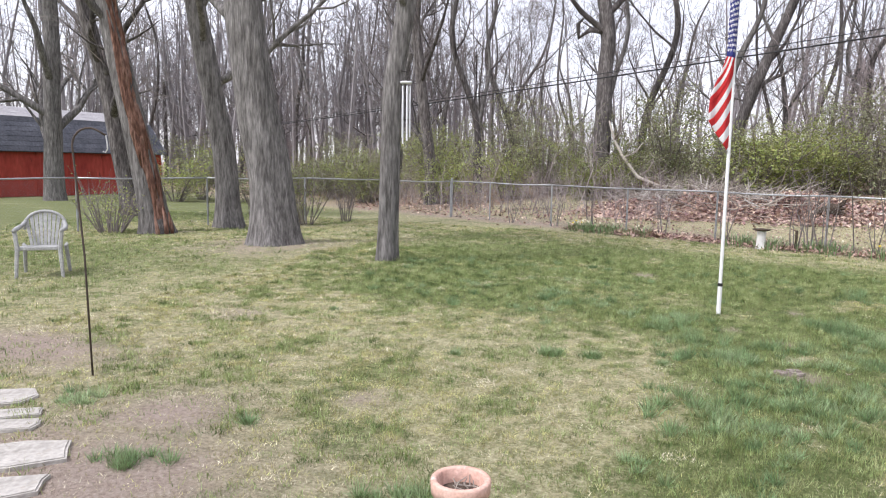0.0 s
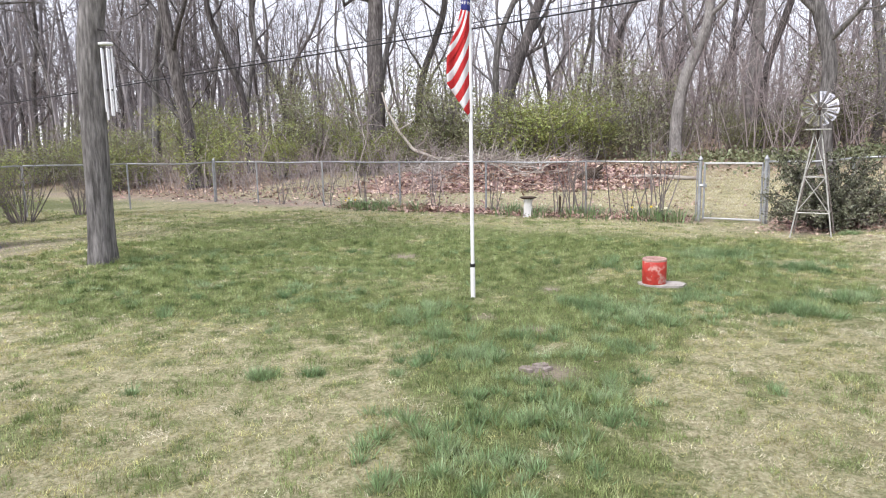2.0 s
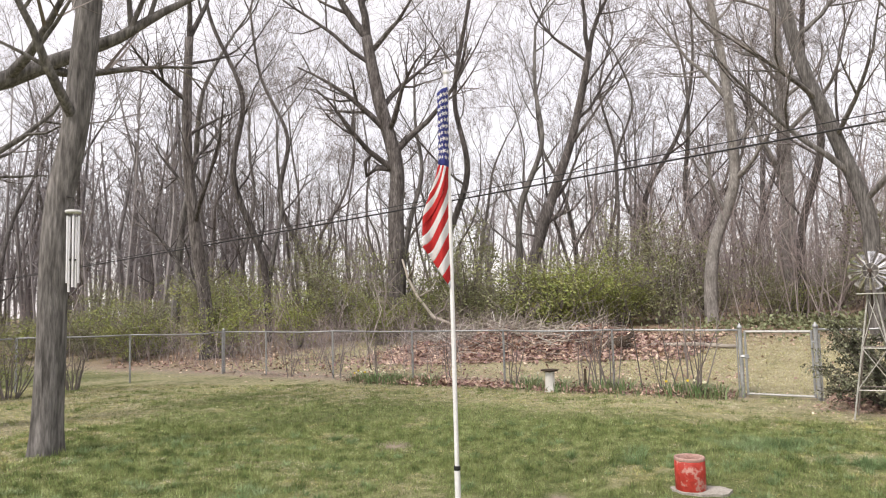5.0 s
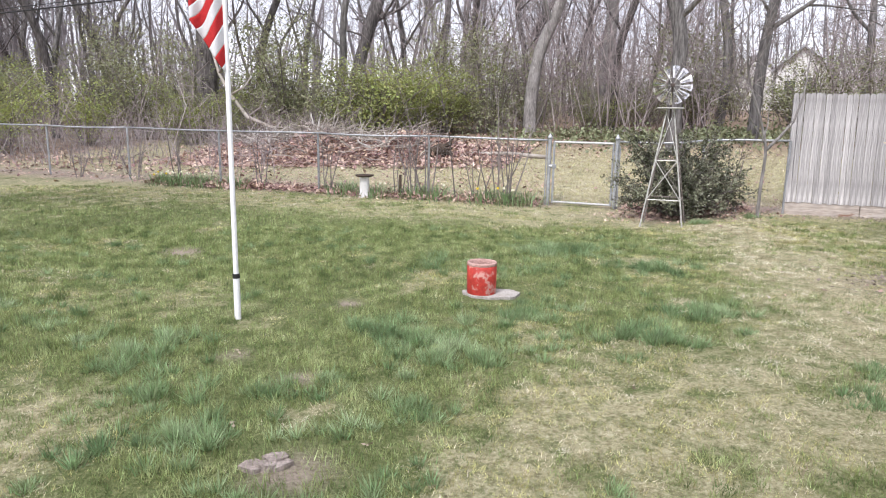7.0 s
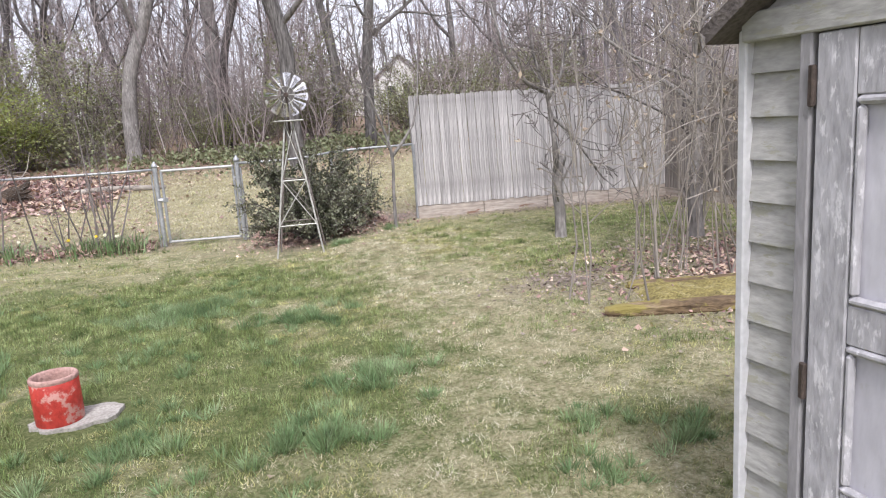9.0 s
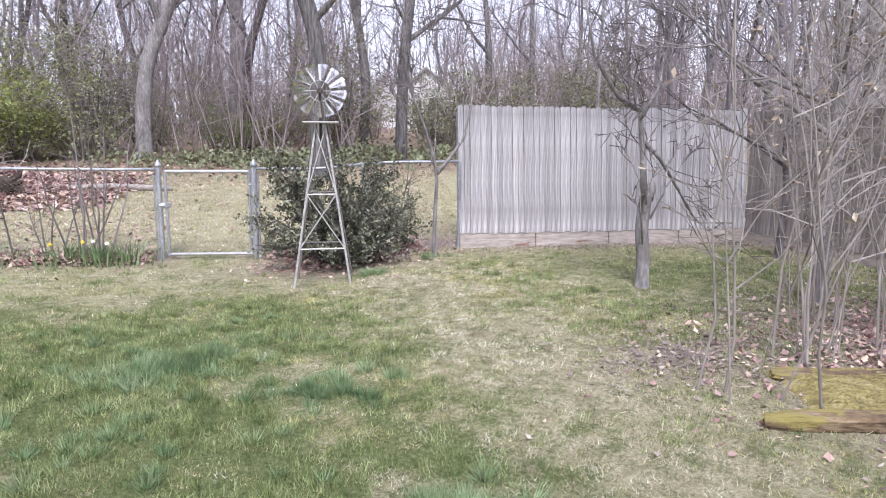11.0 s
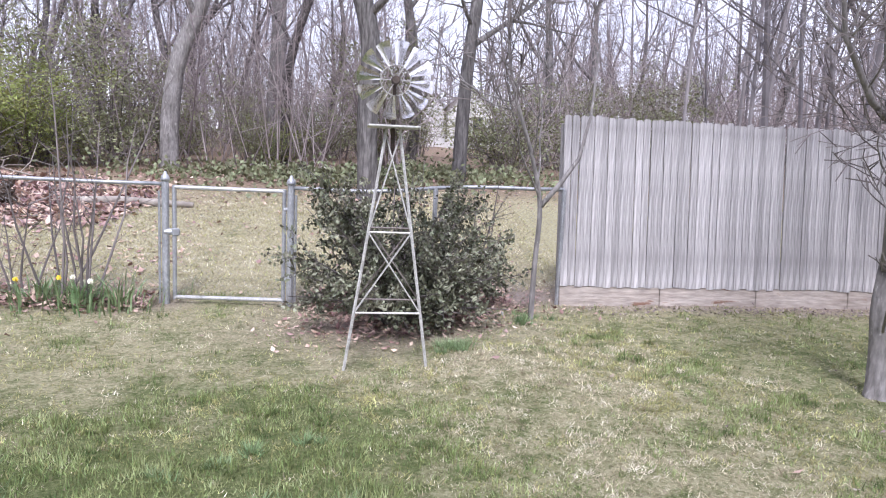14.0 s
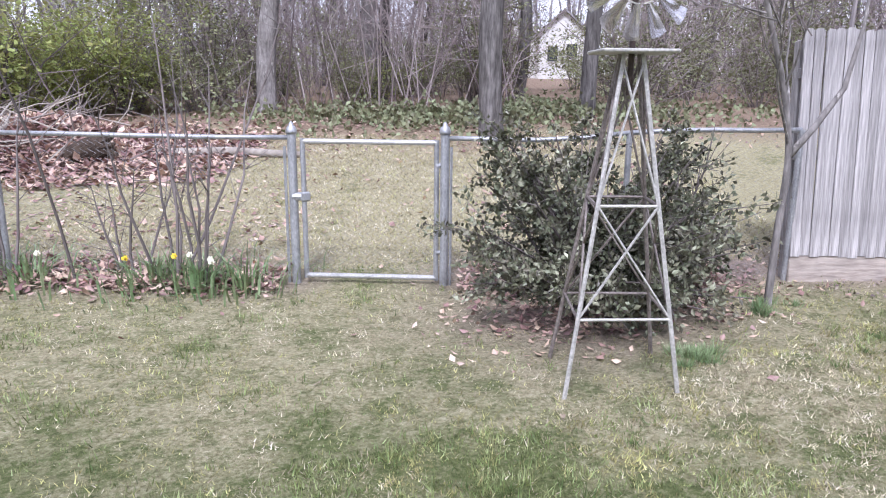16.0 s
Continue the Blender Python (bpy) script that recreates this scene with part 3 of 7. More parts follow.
def lawn():
    rs = np.random.RandomState(4)
    n = 1600000
    # denser in the near yard
    x = np.concatenate([rs.uniform(-5.5, 8.5, n // 2), rs.uniform(-15, 12, n // 2)])
    y = np.concatenate([rs.uniform(2.0, 12.5, n // 2), rs.uniform(2.0, 18.5, n // 2)])
    s = (x - 5.42) * 0.468 + (y - 15.42) * 0.883
    shed_in = ((x - 4.15) * 0.961 + (y - 5.42) * -0.276 > 0.0) & ((x - 4.15) * -0.276 + (y - 5.42) * -0.961 > 0.0)
    rub = rs.uniform(0, 1, n)
    keep = (rub > bareness(x, y) * 0.86) & (s < 0.35) & ~shed_in & (rs.uniform(0, 1, n) < 0.35 + 0.9 * cells(x, y, 0.16, 7))
    keep &= ~((np.abs(x - 2.93) < 0.30) & (np.abs(y - 8.74) < 0.26))
    x, y = x[keep], y[keep]
    n = len(x)
    lu = lushness(x, y)
    c1, c2, c3, c4 = cells(x, y, 0.085, 1), cells(x, y, 0.24, 2), cells(x, y, 0.8, 3), cells(x, y, 0.06, 6)
    field = 0.36 * c1 + 0.38 * c2 + 0.26 * c3            # about 0.5
    pg = np.clip(0.5 + 7.0 * (field - 0.59 + 0.255 * lu), 0.02, 0.96)
    worn = np.zeros(n)
    for wx, wy, wr in ((4.25, 6.95, 0.5), (5.0, 7.2, 0.55), (5.4, 7.75, 0.6), (6.0, 8.7, 0.7), (6.45, 9.9, 0.85), (6.75, 11.7, 0.75), (5.75, 8.85, 0.5), (6.4, 11.0, 0.6), (5.3, 14.0, 0.5), (6.2, 14.2, 0.5)):
        worn = np.maximum(worn, np.exp(-((x - wx) ** 2 + (y - wy) ** 2) / (wr * wr)))
    pg = pg - 0.75 * worn * (0.3 + 1.3 * c2) - 0.22 * step(10.8, 12.2, y) * step(2.5, 4.5, x)
    r = rs.uniform(0, 1, n)
    g = r < pg
    o = ~g & (rs.uniform(0, 1, n) < 0.5 + 1.9 * (0.5 * cells(x, y, 0.32, 4) + 0.5 * cells(x, y, 0.10, 5) - 0.47) - 0.9 * worn)
    d = ~g & ~o
    grow_ = 0.30 + 1.9 * c4 ** 1.4 * (0.35 + 1.1 * c2)   # uneven height, clump by clump
    far = np.hypot(x - 2.5, y - 6)
    wide = 0.0038 + 0.0006 * np.clip(far - 3, 0, 10)
    blades("grass_green", x[g], y[g], (0.032 + 0.018 * lu[g]) * grow_[g], wide[g] * 1.2, 0.5, M["grass_green"], "short green lawn grass", 11)
    blades("grass_olive", x[o], y[o], 0.036 * np.minimum(grow_[o], 1.15), wide[o] * 1.2, 0.75, M["grass_olive"], "yellowing short lawn grass", 12)
    blades("grass_dry", x[d], y[d], 0.038 * np.minimum(grow_[d], 1.1), wide[d] * 1.1, 1.05, M["grass_dry"], "dry straw-coloured lawn thatch", 13)
    # tall tufts
    cs = [(-0.55, 5.80, 0.075, 800), (-0.22, 5.84, 0.055, 420), (1.90, 7.78, 0.19, 1700), (2.36, 7.18, 0.26, 2600), (2.15, 7.45, 0.16, 800), (4.08, 10.48, 0.34, 4200), (4.38, 10.65, 0.22, 1700),
          (4.50, 8.03, 0.27, 2300), (3.80, 7.54, 0.27, 2300), (0.90, 6.22, 0.30, 1800), (0.37, 7.46, 0.36, 2200), (0.75, 4.6, 0.45, 1500), (1.4, 5.2, 0.45, 1500), (0.6, 6.7, 0.3, 1300), (1.05, 4.4, 0.16, 600),
          (1.35, 5.0, 0.14, 500), (0.85, 5.3, 0.15, 500), (1.75, 5.6, 0.13, 400), (3.0, 8.05, 0.22, 1200), (4.83, 6.61, 0.16, 600), (4.64, 6.25, 0.2, 600), (5.13, 6.13, 0.2, 800),
          (6.98, 12.62, 0.14, 1000), (4.74, 9.62, 0.27, 1500), (4.71, 9.50, 0.16, 800), (-2.38, 2.78, 0.15, 800), (-0.7, 2.9, 0.28, 1200), (-3.3, 3.45, 0.2, 700),
          (1.2, 6.7, 0.2, 600), (1.9, 6.4, 0.22, 700), (3.5, 9.6, 0.35, 900), (8.0, 13.0, 0.3, 700), (3.3, 8.3, 0.3, 800), (2.6, 9.9, 0.4, 1100), (-1.0, 8.2, 0.5, 1200), (-2.2, 8.9, 0.4, 900)]
    # more tufts through the lush grass, small ones in the dry
    for c in range(240):
        cx, cy = rs.uniform(-4, 5.3), rs.uniform(3.2, 12.2)
        if lushness(np.array([cx]), np.array([cy]))[0] > 0.6:
            cs.append((cx, cy, rs.uniform(0.06, 0.2), rs.randint(75, 160)))
        elif c % 9 == 0:
            cs.append((cx, cy, rs.uniform(0.03, 0.08), 75))
    for cx, cy, sp, k in ((2.4, 7.55, 0.35, 9), (1.3, 5.6, 0.5, 12), (0.95, 4.7, 0.45, 9), (1.6, 6.6, 0.4, 8), (3.2, 7.5, 0.5, 6)):
        cs += [(rs.normal(cx, sp), rs.normal(cy, sp), 0.11, 200) for q in range(k)]
    tx, ty, ta, tl = [], [], [], []
    for cx, cy, rr, k in cs:
        for c in range(max(2, k // 75)):
            sx, sy = rs.normal(cx, rr * 0.62), rs.normal(cy, rr * 0.5)
            m = rs.randint(45, 95)
            a, r = rs.uniform(0, 2 * np.pi, m), np.abs(rs.normal(0, 0.032, m))
            tx.append(sx + r * np.cos(a))
            ty.append(sy + r * np.sin(a))
            ta.append(a)
            tl.append(np.full(m, rs.uniform(0.045, 0.105) * (1.25 if k > 1000 else 1.0)))
    tx, ty, ta, tl = (np.concatenate(q) for q in (tx, ty, ta, tl))
    kk = ~((np.abs(tx - 2.93) < 0.28) & (np.abs(ty - 8.74) < 0.24))
    blades("grass_tuft", tx[kk], ty[kk], tl[kk], np.full(kk.sum(), 0.0065), 0.6, M["grass_tuft"], "taller blue-green grass tufts", 14, aim=ta[kk])
    # rough grass past the gate
    m = 60000
    lat, s2 = rs.uniform(-3.0, 4.5, m), rs.uniform(0.3, 6.5, m)
    gx, gy = 5.42 + lat * 0.883 + s2 * 0.468, 15.42 - lat * 0.468 + s2 * 0.883
    gg = rs.uniform(0, 1, m) < 0.14
    blades("grass_rough", gx[gg], gy[gg], np.full(gg.sum(), 0.06), np.full(gg.sum(), 0.011), 0.7, M["grass_olive"], "rough green grass behind the fence", 15)
    blades("grass_rough_dry", gx[~gg], gy[~gg], np.full((~gg).sum(), 0.05), np.full((~gg).sum(), 0.010), 1.0, M["grass_dry"], "flattened straw grass behind the fence", 16)


lawn()


# ---- bare trees ----
def grow(b, tw, rng, p, d, length, r, level, up=0.12, kids=(7, 5, 4), wander=0.22):
    n = (6, 4, 3, 1)[level]
    pts, q, dd = [p], p.copy(), d.normalized()
    for i in range(n):
        dd = (dd + rand_dir(rng) * wander + Vector((0, 0, up))).normalized()
        q = q + dd * (length / n)
        pts.append(q.copy())
    radii = [max(0.004, r * (1 - 0.8 * i / n)) for i in range(n + 1)]
    (b if level < 2 else tw).tube(pts, radii, (6, 4, 3, 3)[level], cap=False)
    if level < 3:
        count = kids[level] if level < len(kids) else 0
        for c in range(count):
            f = rng.uniform(0.25, 1.0)
            i = min(n - 1, int(f * n))
            base = pts[i].lerp(pts[i + 1], f * n - i)
            ax = (pts[i + 1] - pts[i]).normalized()
            side = rand_dir(rng)
            side = (side - ax * side.dot(ax)).normalized()
            nd = (ax * rng.uniform(0.5, 1.0) + side * rng.uniform(0.5, 1.0)).normalized()
            grow(b, tw, rng, base, nd, length * rng.uniform(0.38, 0.62), max(0.006, r * (1 - 0.75 * f) * 0.6), level + 1, up, kids, wander)


def trunk_tube(pts, r0, r1, rng, sides=12, flare=0.5, gnarl=0.06):
    """A tapered trunk through pts with a root flare and uneven girth."""
    b = Build()
    pts = [Vector(p) for p in pts]
    fine = []
    for i in range(len(pts) - 1):
        a, c = pts[i], pts[i + 1]
        k = 6
        p0, p3 = pts[max(i - 1, 0)], pts[min(i + 2, len(pts) - 1)]
        for j in range(k):
            t = j / k
            fine.append(0.5 * ((2 * a) + (c - p0) * t + (2 * p0 - 5 * a + 4 * c - p3) * t * t + (3 * a - p0 - 3 * c + p3) * t ** 3))
    fine.append(pts[-1])
    # extra rings at the foot
    foot = [fine[0].lerp(fine[1], t) for t in (0, 0.12, 0.3, 0.6)]
    fine = foot + fine[1:]
    h = [(p - fine[0]).length for p in fine]
    ph = [rng.uniform(0, 6.28) for _ in range(4)]
    def rad(i, w):
        base = r0 + (r1 - r0) * h[i] / h[-1]
        fl = flare * math.exp(-h[i] / (r0 * 1.3)) * (1 + 0.45 * math.sin(5 * w + ph[0]) + 0.2 * math.sin(3 * w + ph[3]))
        return base * (1 + fl + gnarl * math.sin(3 * w + ph[1] + h[i]) + gnarl * 0.7 * math.sin(5 * w + ph[2] - 2 * h[i]))
    b.tube(fine, rad, sides)
    return b, fine, h


def tree(name, at, pts, r0, r1, seed, label, bark="bark", limbs=6, limb_len=3.5, start=0.35, group="", twigs=(6, 5, 4), flare=0.5, sides=14, up=0.1, snags=()):
    rng = random.Random(seed)
    root = thing(name, at, label, "tree", group)
    b, fine, h = trunk_tube(pts, r0, r1, rng, sides, flare)
    part("trunk", b, M[bark], root, smooth=True)
    lb, tw = Build(), Build()
    for i in range(limbs):
        f = start + (1 - start) * (i + rng.random()) / limbs
        k = min(len(fine) - 2, int(f * (len(fine) - 1)))
        ax = (fine[k + 1] - fine[k]).normalized()
        w = rng.uniform(0, 6.28)
        side = Vector((math.cos(w), math.sin(w), 0))
        rr = (r0 + (r1 - r0) * h[k] / h[-1])
        grow(lb, tw, rng, fine[k], (ax * rng.uniform(0.4, 1.0) + side), limb_len * rng.uniform(0.6, 1.2), rr * rng.uniform(0.35, 0.6), 0, up, twigs)
    top = (fine[-1] - fine[-2]).normalized()
    for k in range(2):
        grow(lb, tw, rng, fine[-1], top + rand_dir(rng) * 0.5, limb_len, r1 * 0.8, 0, up, twigs)
    for sp, sr in snags:
        lb.tube(sp, sr, 7)
    part("crown", lb, M[bark], root, smooth=True)
    part("twigwork", tw, M["twig"], root, kind="stuff")
    return root


def wood_variant(seed, bark):
    """A woodland tree of about 14 m, forking from a third of its height."""
    rng = random.Random(seed)
    hgt = rng.uniform(10, 13)
    lean = Vector((rng.uniform(-0.2, 0.2), rng.uniform(-0.2, 0.2), 1))
    pts = [Vector((0, 0, -0.2))]
    for i in range(1, 6):
        pts.append(Vector((lean.x * hgt * i / 5, lean.y * hgt * i / 5, hgt * i / 5 - 0.2)) + Vector((rng.uniform(-0.42, 0.42), rng.uniform(-0.42, 0.42), 0)))
    return tree("woodland_tree", (0, 0, 0), pts, rng.uniform(0.085, 0.165), 0.04, seed, "bare grey-brown woodland tree in early spring", bark, limbs=rng.randint(5, 7),
                limb_len=rng.uniform(3.2, 4.6), start=0.26, group="woodland trees behind the yard", twigs=(7, 4, 4), flare=0.3, sides=9, up=0.13)


def woods():
    rng = random.Random(77)
    protos = [wood_variant(s, "bark_dark" if s % 3 else "bark") for s in range(101, 109)]
    named = [(7.75, 25.5), (9.95, 19.75), (-2.65, 27.2), (-8.7, 25.1), (2.0, 31.0), (12.3, 30.7), (12.6, 20.6)]
    spots = []
    def free(p, gap):
        return all((p[0] - q[0]) ** 2 + (p[1] - q[1]) ** 2 > gap * gap for q in spots + named)
    tries = 0
    while len(spots) < 88 and tries < 6000:
        tries += 1
        lat = rng.uniform(-44, 38)
        s = 8.5 + 36 * rng.random() ** 1.25
        if lat < -14.5:
            s -= min(9.0, (-14.5 - lat) * 1.6)
        if lat > 2:
            s += 3 + min(10, (lat - 2) * 0.9)
        if lat > -4 and rng.random() < 0.45:
            continue
        if -5 < lat < 3 and s < 13:
            continue
        p = (5.42 + lat * 0.883 + s * 0.468, 15.42 - lat * 0.468 + s * 0.883)
        if p[0] < -15.5 and p[1] < 36 or math.hypot(p[0] - 33, p[1] - 48) < 6:
            continue
        if abs(math.atan2(p[0] - 3.9, p[1] - 10) - math.atan2(29.2, 38)) < 0.06 and s > 7:
            continue
        if free(p, 1.5):
            spots.append(p)
    for i, p in enumerate(spots):
        pr = protos[i % len(protos)]
        k = rng.uniform(0.8, 1.3)
        m = pose(p[0], p[1], gz(*p), 0, 0, rng.uniform(0, 360)) @ Matrix.Diagonal((k, k, k * rng.uniform(0.9, 1.15), 1))
        if i < len(protos):
            pr.matrix_world = m
        else:
            ob = copy_thing(pr, pose(*m.translation, 0, 0, rng.uniform(0, 360)))
            ob.scale = (k, k, k)
    # farther wood, beyond counting
    b = Build()
    for i in range(480):
        lat, s = rng.uniform(-95, 95), rng.uniform(42, 95)
        x, y = 5.42 + lat * 0.883 + s * 0.468, 15.42 - lat * 0.468 + s * 0.883
        if math.hypot(x - 33, y - 48) < 9 or abs(math.atan2(x - 3.9, y - 10) - math.atan2(29.2, 38)) < 0.08 and s < 60:
            continue
        z, h = gz(x, y) - 0.2, rng.uniform(10, 17)
        dx, dy = rng.uniform(-3.0, 3.0), rng.uniform(-3.0, 3.0)
        mid = Vector((x + dx * 0.4 + rng.uniform(-0.9, 0.9), y + dy * 0.4, z + h * 0.5))
        r = rng.uniform(0.09, 0.22)
        top = Vector((x + dx, y + dy, z + h))
        b.tube([(x, y, z), mid, top], [r, r * 0.7, 0.03], 4, cap=False)
        for j in range(13):
            f = rng.uniform(0.25, 0.98)
            p0 = Vector((x, y, z)).lerp(mid, f * 2) if f < 0.5 else mid.lerp(top, f * 2 - 1)
            d = Vector((rng.uniform(-1, 1), rng.uniform(-1, 1), rng.uniform(0.3, 1.2)))
            p1 = p0 + d * rng.uniform(1.2, 2.4)
            b.tube([p0, p1], [0.035, 0.012], 3, cap=False)
            for c in range(3):
                q = p0.lerp(p1, rng.uniform(0.3, 1))
                b.tube([q, q + rand_dir(rng) * 1.1 + Vector((0, 0, 0.6))], [0.016, 0.008], 3, cap=False)
    # side woods beyond the barn and beyond the board fence
    for i in range(260):
        if i % 2:
            x, y = rng.uniform(-75, -34), rng.uniform(8, 60)
        else:
            x, y = rng.uniform(18, 60), rng.uniform(2, 24)
        z, h = gz(x, y) - 0.2, rng.uniform(9, 15)
        top = Vector((x + rng.uniform(-1, 1), y + rng.uniform(-1, 1), z + h))
        r = rng.uniform(0.04, 0.10)
        b.tube([(x, y, z), (x + rng.uniform(-0.8, 0.8), y + rng.uniform(-0.8, 0.8), z + h * 0.5), top], [r, r * 0.75, 0.02], 5, cap=False)
        for j in range(16):
            p0 = Vector((x, y, z)).lerp(top, rng.uniform(0.2, 0.97))
            p1 = p0 + Vector((rng.uniform(-1, 1), rng.uniform(-1, 1), rng.uniform(0.3, 1.2))) * rng.uniform(1.0, 2.2)
            b.tube([p0, p1], [0.03, 0.01], 3, cap=False)
            for c in range(3):
                q = p0.lerp(p1, rng.uniform(0.3, 1))
                b.tube([q, q + rand_dir(rng) * 1.0 + Vector((0, 0, 0.5))], [0.014, 0.007], 3, cap=False)
    for i in range(270):
        x, y = rng.uniform(-52, -14), rng.uniform(33, 66)
        z, h = gz(x, y) - 0.2, rng.uniform(9, 15)
        top = Vector((x + rng.uniform(-1, 1), y + rng.uniform(-1, 1), z + h))
        r = rng.uniform(0.07, 0.17)
        b.tube([(x, y, z), (x + rng.uniform(-0.8, 0.8), y + rng.uniform(-0.8, 0.8), z + h * 0.5), top], [r, r * 0.7, 0.03], 5, cap=False)
        for j in range(16):
            p0 = Vector((x, y, z)).lerp(top, rng.uniform(0.2, 0.97))
            p1 = p0 + Vector((rng.uniform(-1, 1), rng.uniform(-1, 1), rng.uniform(0.3, 1.2))) * rng.uniform(1.0, 2.2)
            b.tube([p0, p1], [0.03, 0.01], 3, cap=False)
            for c in range(4):
                q = p0.lerp(p1, rng.uniform(0.3, 1))
                b.tube([q, q + rand_dir(rng) * 1.0 + Vector((0, 0, 0.5))], [0.014, 0.007], 3, cap=False)
    # brushwood between the trunks
    far = b
    b = Build()
    for i in range(2300):
        lat, s = rng.uniform(-9, 42), 10.0 + 30 * rng.random() ** 1.3
        if lat > 1.5:
            s += min(5, (lat - 1.5) * 0.6)
        x, y = 5.42 + lat * 0.883 + s * 0.468, 15.42 - lat * 0.468 + s * 0.883
        if abs(math.atan2(x - 3.9, y - 10) - math.atan2(29.2, 38)) < 0.06 and s > 7:
            continue
        p = Vector((x, y, gz(x, y) - 0.05))
        h = rng.uniform(3.0, 7.0)
        d = Vector((rng.uniform(-0.5, 0.5), rng.uniform(-0.5, 0.5), 1))
        m_ = p + d * h * 0.5 + rand_dir(rng) * 0.35
        e = m_ + (d * 0.7 + rand_dir(rng) * 0.75 + Vector((0, 0, 0.2))) * h * 0.5
        r = rng.uniform(0.009, 0.022)
        b.tube([p, m_, e], [r, r * 0.75, r * 0.3], 3, cap=False)
        for c in range(11):
            q = p.lerp(m_, rng.uniform(0.4, 1)) if c % 3 == 0 else m_.lerp(e, rng.uniform(0, 1))
            b.tube([q, q + (rand_dir(rng) + Vector((0, 0, 0.35))) * rng.uniform(0.5, 1.5)], [r * 0.5, r * 0.25], 3, cap=False)
    for i in range(2300):
        lat, s = rng.uniform(-48, 45), 7.0 + 40 * rng.random() ** 1.5
        if lat < -7.8:
            s -= min(6.3, (-7.8 - lat) * 3)
        if lat > 1.5:
            s += min(6, (lat - 1.5))
        if -4.8 < lat < 2.5 and s < 11.5:
            continue
        x, y = 5.42 + lat * 0.883 + s * 0.468, 15.42 - lat * 0.468 + s * 0.883
        if x < -15.5 and y < 34 or abs(math.atan2(x - 3.9, y - 10) - math.atan2(29.2, 38)) < 0.05:
            continue
        z = gz(x, y) - 0.05
        h = rng.uniform(1.0, 3.4)
        p = Vector((x, y, z))
        d = Vector((rng.uniform(-0.5, 0.5), rng.uniform(-0.5, 0.5), 1))
        m_ = p + d * h * 0.55 + rand_dir(rng) * 0.15
        e = m_ + (d + rand_dir(rng) * 0.7) * h * 0.45
        r = rng.uniform(0.006, 0.014) + s * 0.0002
        b.tube([p, m_, e], [r, r * 0.8, r * 0.4], 3, cap=False)
        for c in range(4):
            q = p.lerp(m_, rng.uniform(0.4, 1)) if c % 2 else m_.lerp(e, rng.uniform(0, 1))
            b.tube([q, q + (rand_dir(rng) + Vector((0, 0, 0.5))) * rng.uniform(0.4, 0.9)], [r * 0.6, r * 0.35], 3, cap=False)
    for i in range(600):
        lat, s = rng.uniform(-21, -6.5), rng.uniform(0.5, 7)
        x, y = 5.42 + lat * 0.883 + s * 0.468, 15.42 - lat * 0.468 + s * 0.883
        p = Vector((x, y, gz(x, y) - 0.05))
        e = p + Vector((rng.uniform(-0.4, 0.4), rng.uniform(-0.4, 0.4), 1)) * rng.uniform(0.4, 1.5)
        b.tube([p, e], [0.008, 0.004], 3, cap=False)
        for c in range(4):
            q = p.lerp(e, rng.uniform(0.3, 1))
            b.tube([q, q + (rand_dir(rng) + Vector((0, 0, 0.5))) * 0.35], [0.005, 0.003], 3, cap=False)
    solo("far_woods", far, M["far_bark_hazed"], "distant bare grey-brown woodland", "woods", kind="stuff")
    solo("brushwood", b, M["brush"], "tangled bare brush under the trees", "brushwood", kind="stuff")


woods()

# trees that stand out, by their own lines
def rooted(x, y, pts):
    return (x, y, gz(x, y)), [Vector(p) for p in pts]


at_, pts_ = rooted(-6.72, 11.1, [(0, 0, -0.15), (-0.07, 0, 1.2), (-0.27, -0.1, 2.5), (-0.44, -0.2, 4.4), (-0.6, -0.3, 7.5), (-0.5, -0.2, 11)])
tree("oak_tree", at_, pts_, 0.40, 0.22, 1, "large furrowed grey-barked oak leaning slightly", "bark", 7, 4.5, 0.55, flare=0.42, sides=22)
at_, pts_ = rooted(-4.06, 10.18, [(0, 0, -0.1), (0.05, 0, 1.2), (0.09, 0, 2.3), (0.14, 0.02, 3.0), (0.32, 0.06, 4.2), (0.5, 0.1, 7), (0.4, 0, 10)])
tree("slim_tree", at_, pts_, 0.165, 0.12, 2, "slim smooth grey tree with a wind chime beside it", "bark", 5, 3.0, 0.6, flare=0.28, sides=18)
at_, pts_ = rooted(-10.1, 14.4, [(0, 0, -0.1), (-0.1, 0, 1.5), (-0.3, -0.2, 3.4), (-0.55, -0.42, 5.4), (-0.8, -0.6, 8), (-0.8, -0.6, 11)])
tree("yard_tree", at_, pts_, 0.29, 0.17, 3, "grey-barked tree rising by the side fence", "bark", 7, 4.2, 0.42, flare=0.45, sides=16)
at_, pts_ = rooted(-22.8, 20.8, [(0, 0, -0.1), (0.02, 0, 2), (0.05, 0, 4), (0.1, 0.1, 7.5), (-0.2, 0, 12)])
tree("tree_by_barn", at_, pts_, 0.36, 0.2, 4, "grey tree standing before the red barn", "bark", 9, 5.0, 0.3, flare=0.3, sides=14)
at_, pts_ = rooted(-14.6, 16.0, [(0, 0, -0.1), (-0.15, -0.15, 1.5), (-0.4, -0.3, 3.5), (-0.75, -0.7, 5.9), (-1.1, -1, 9.5)])
tree("yard_tree", at_, pts_, 0.26, 0.15, 5, "leaning dark-barked tree past the side fence", "bark_dark", 7, 4.2, 0.45, flare=0.35)
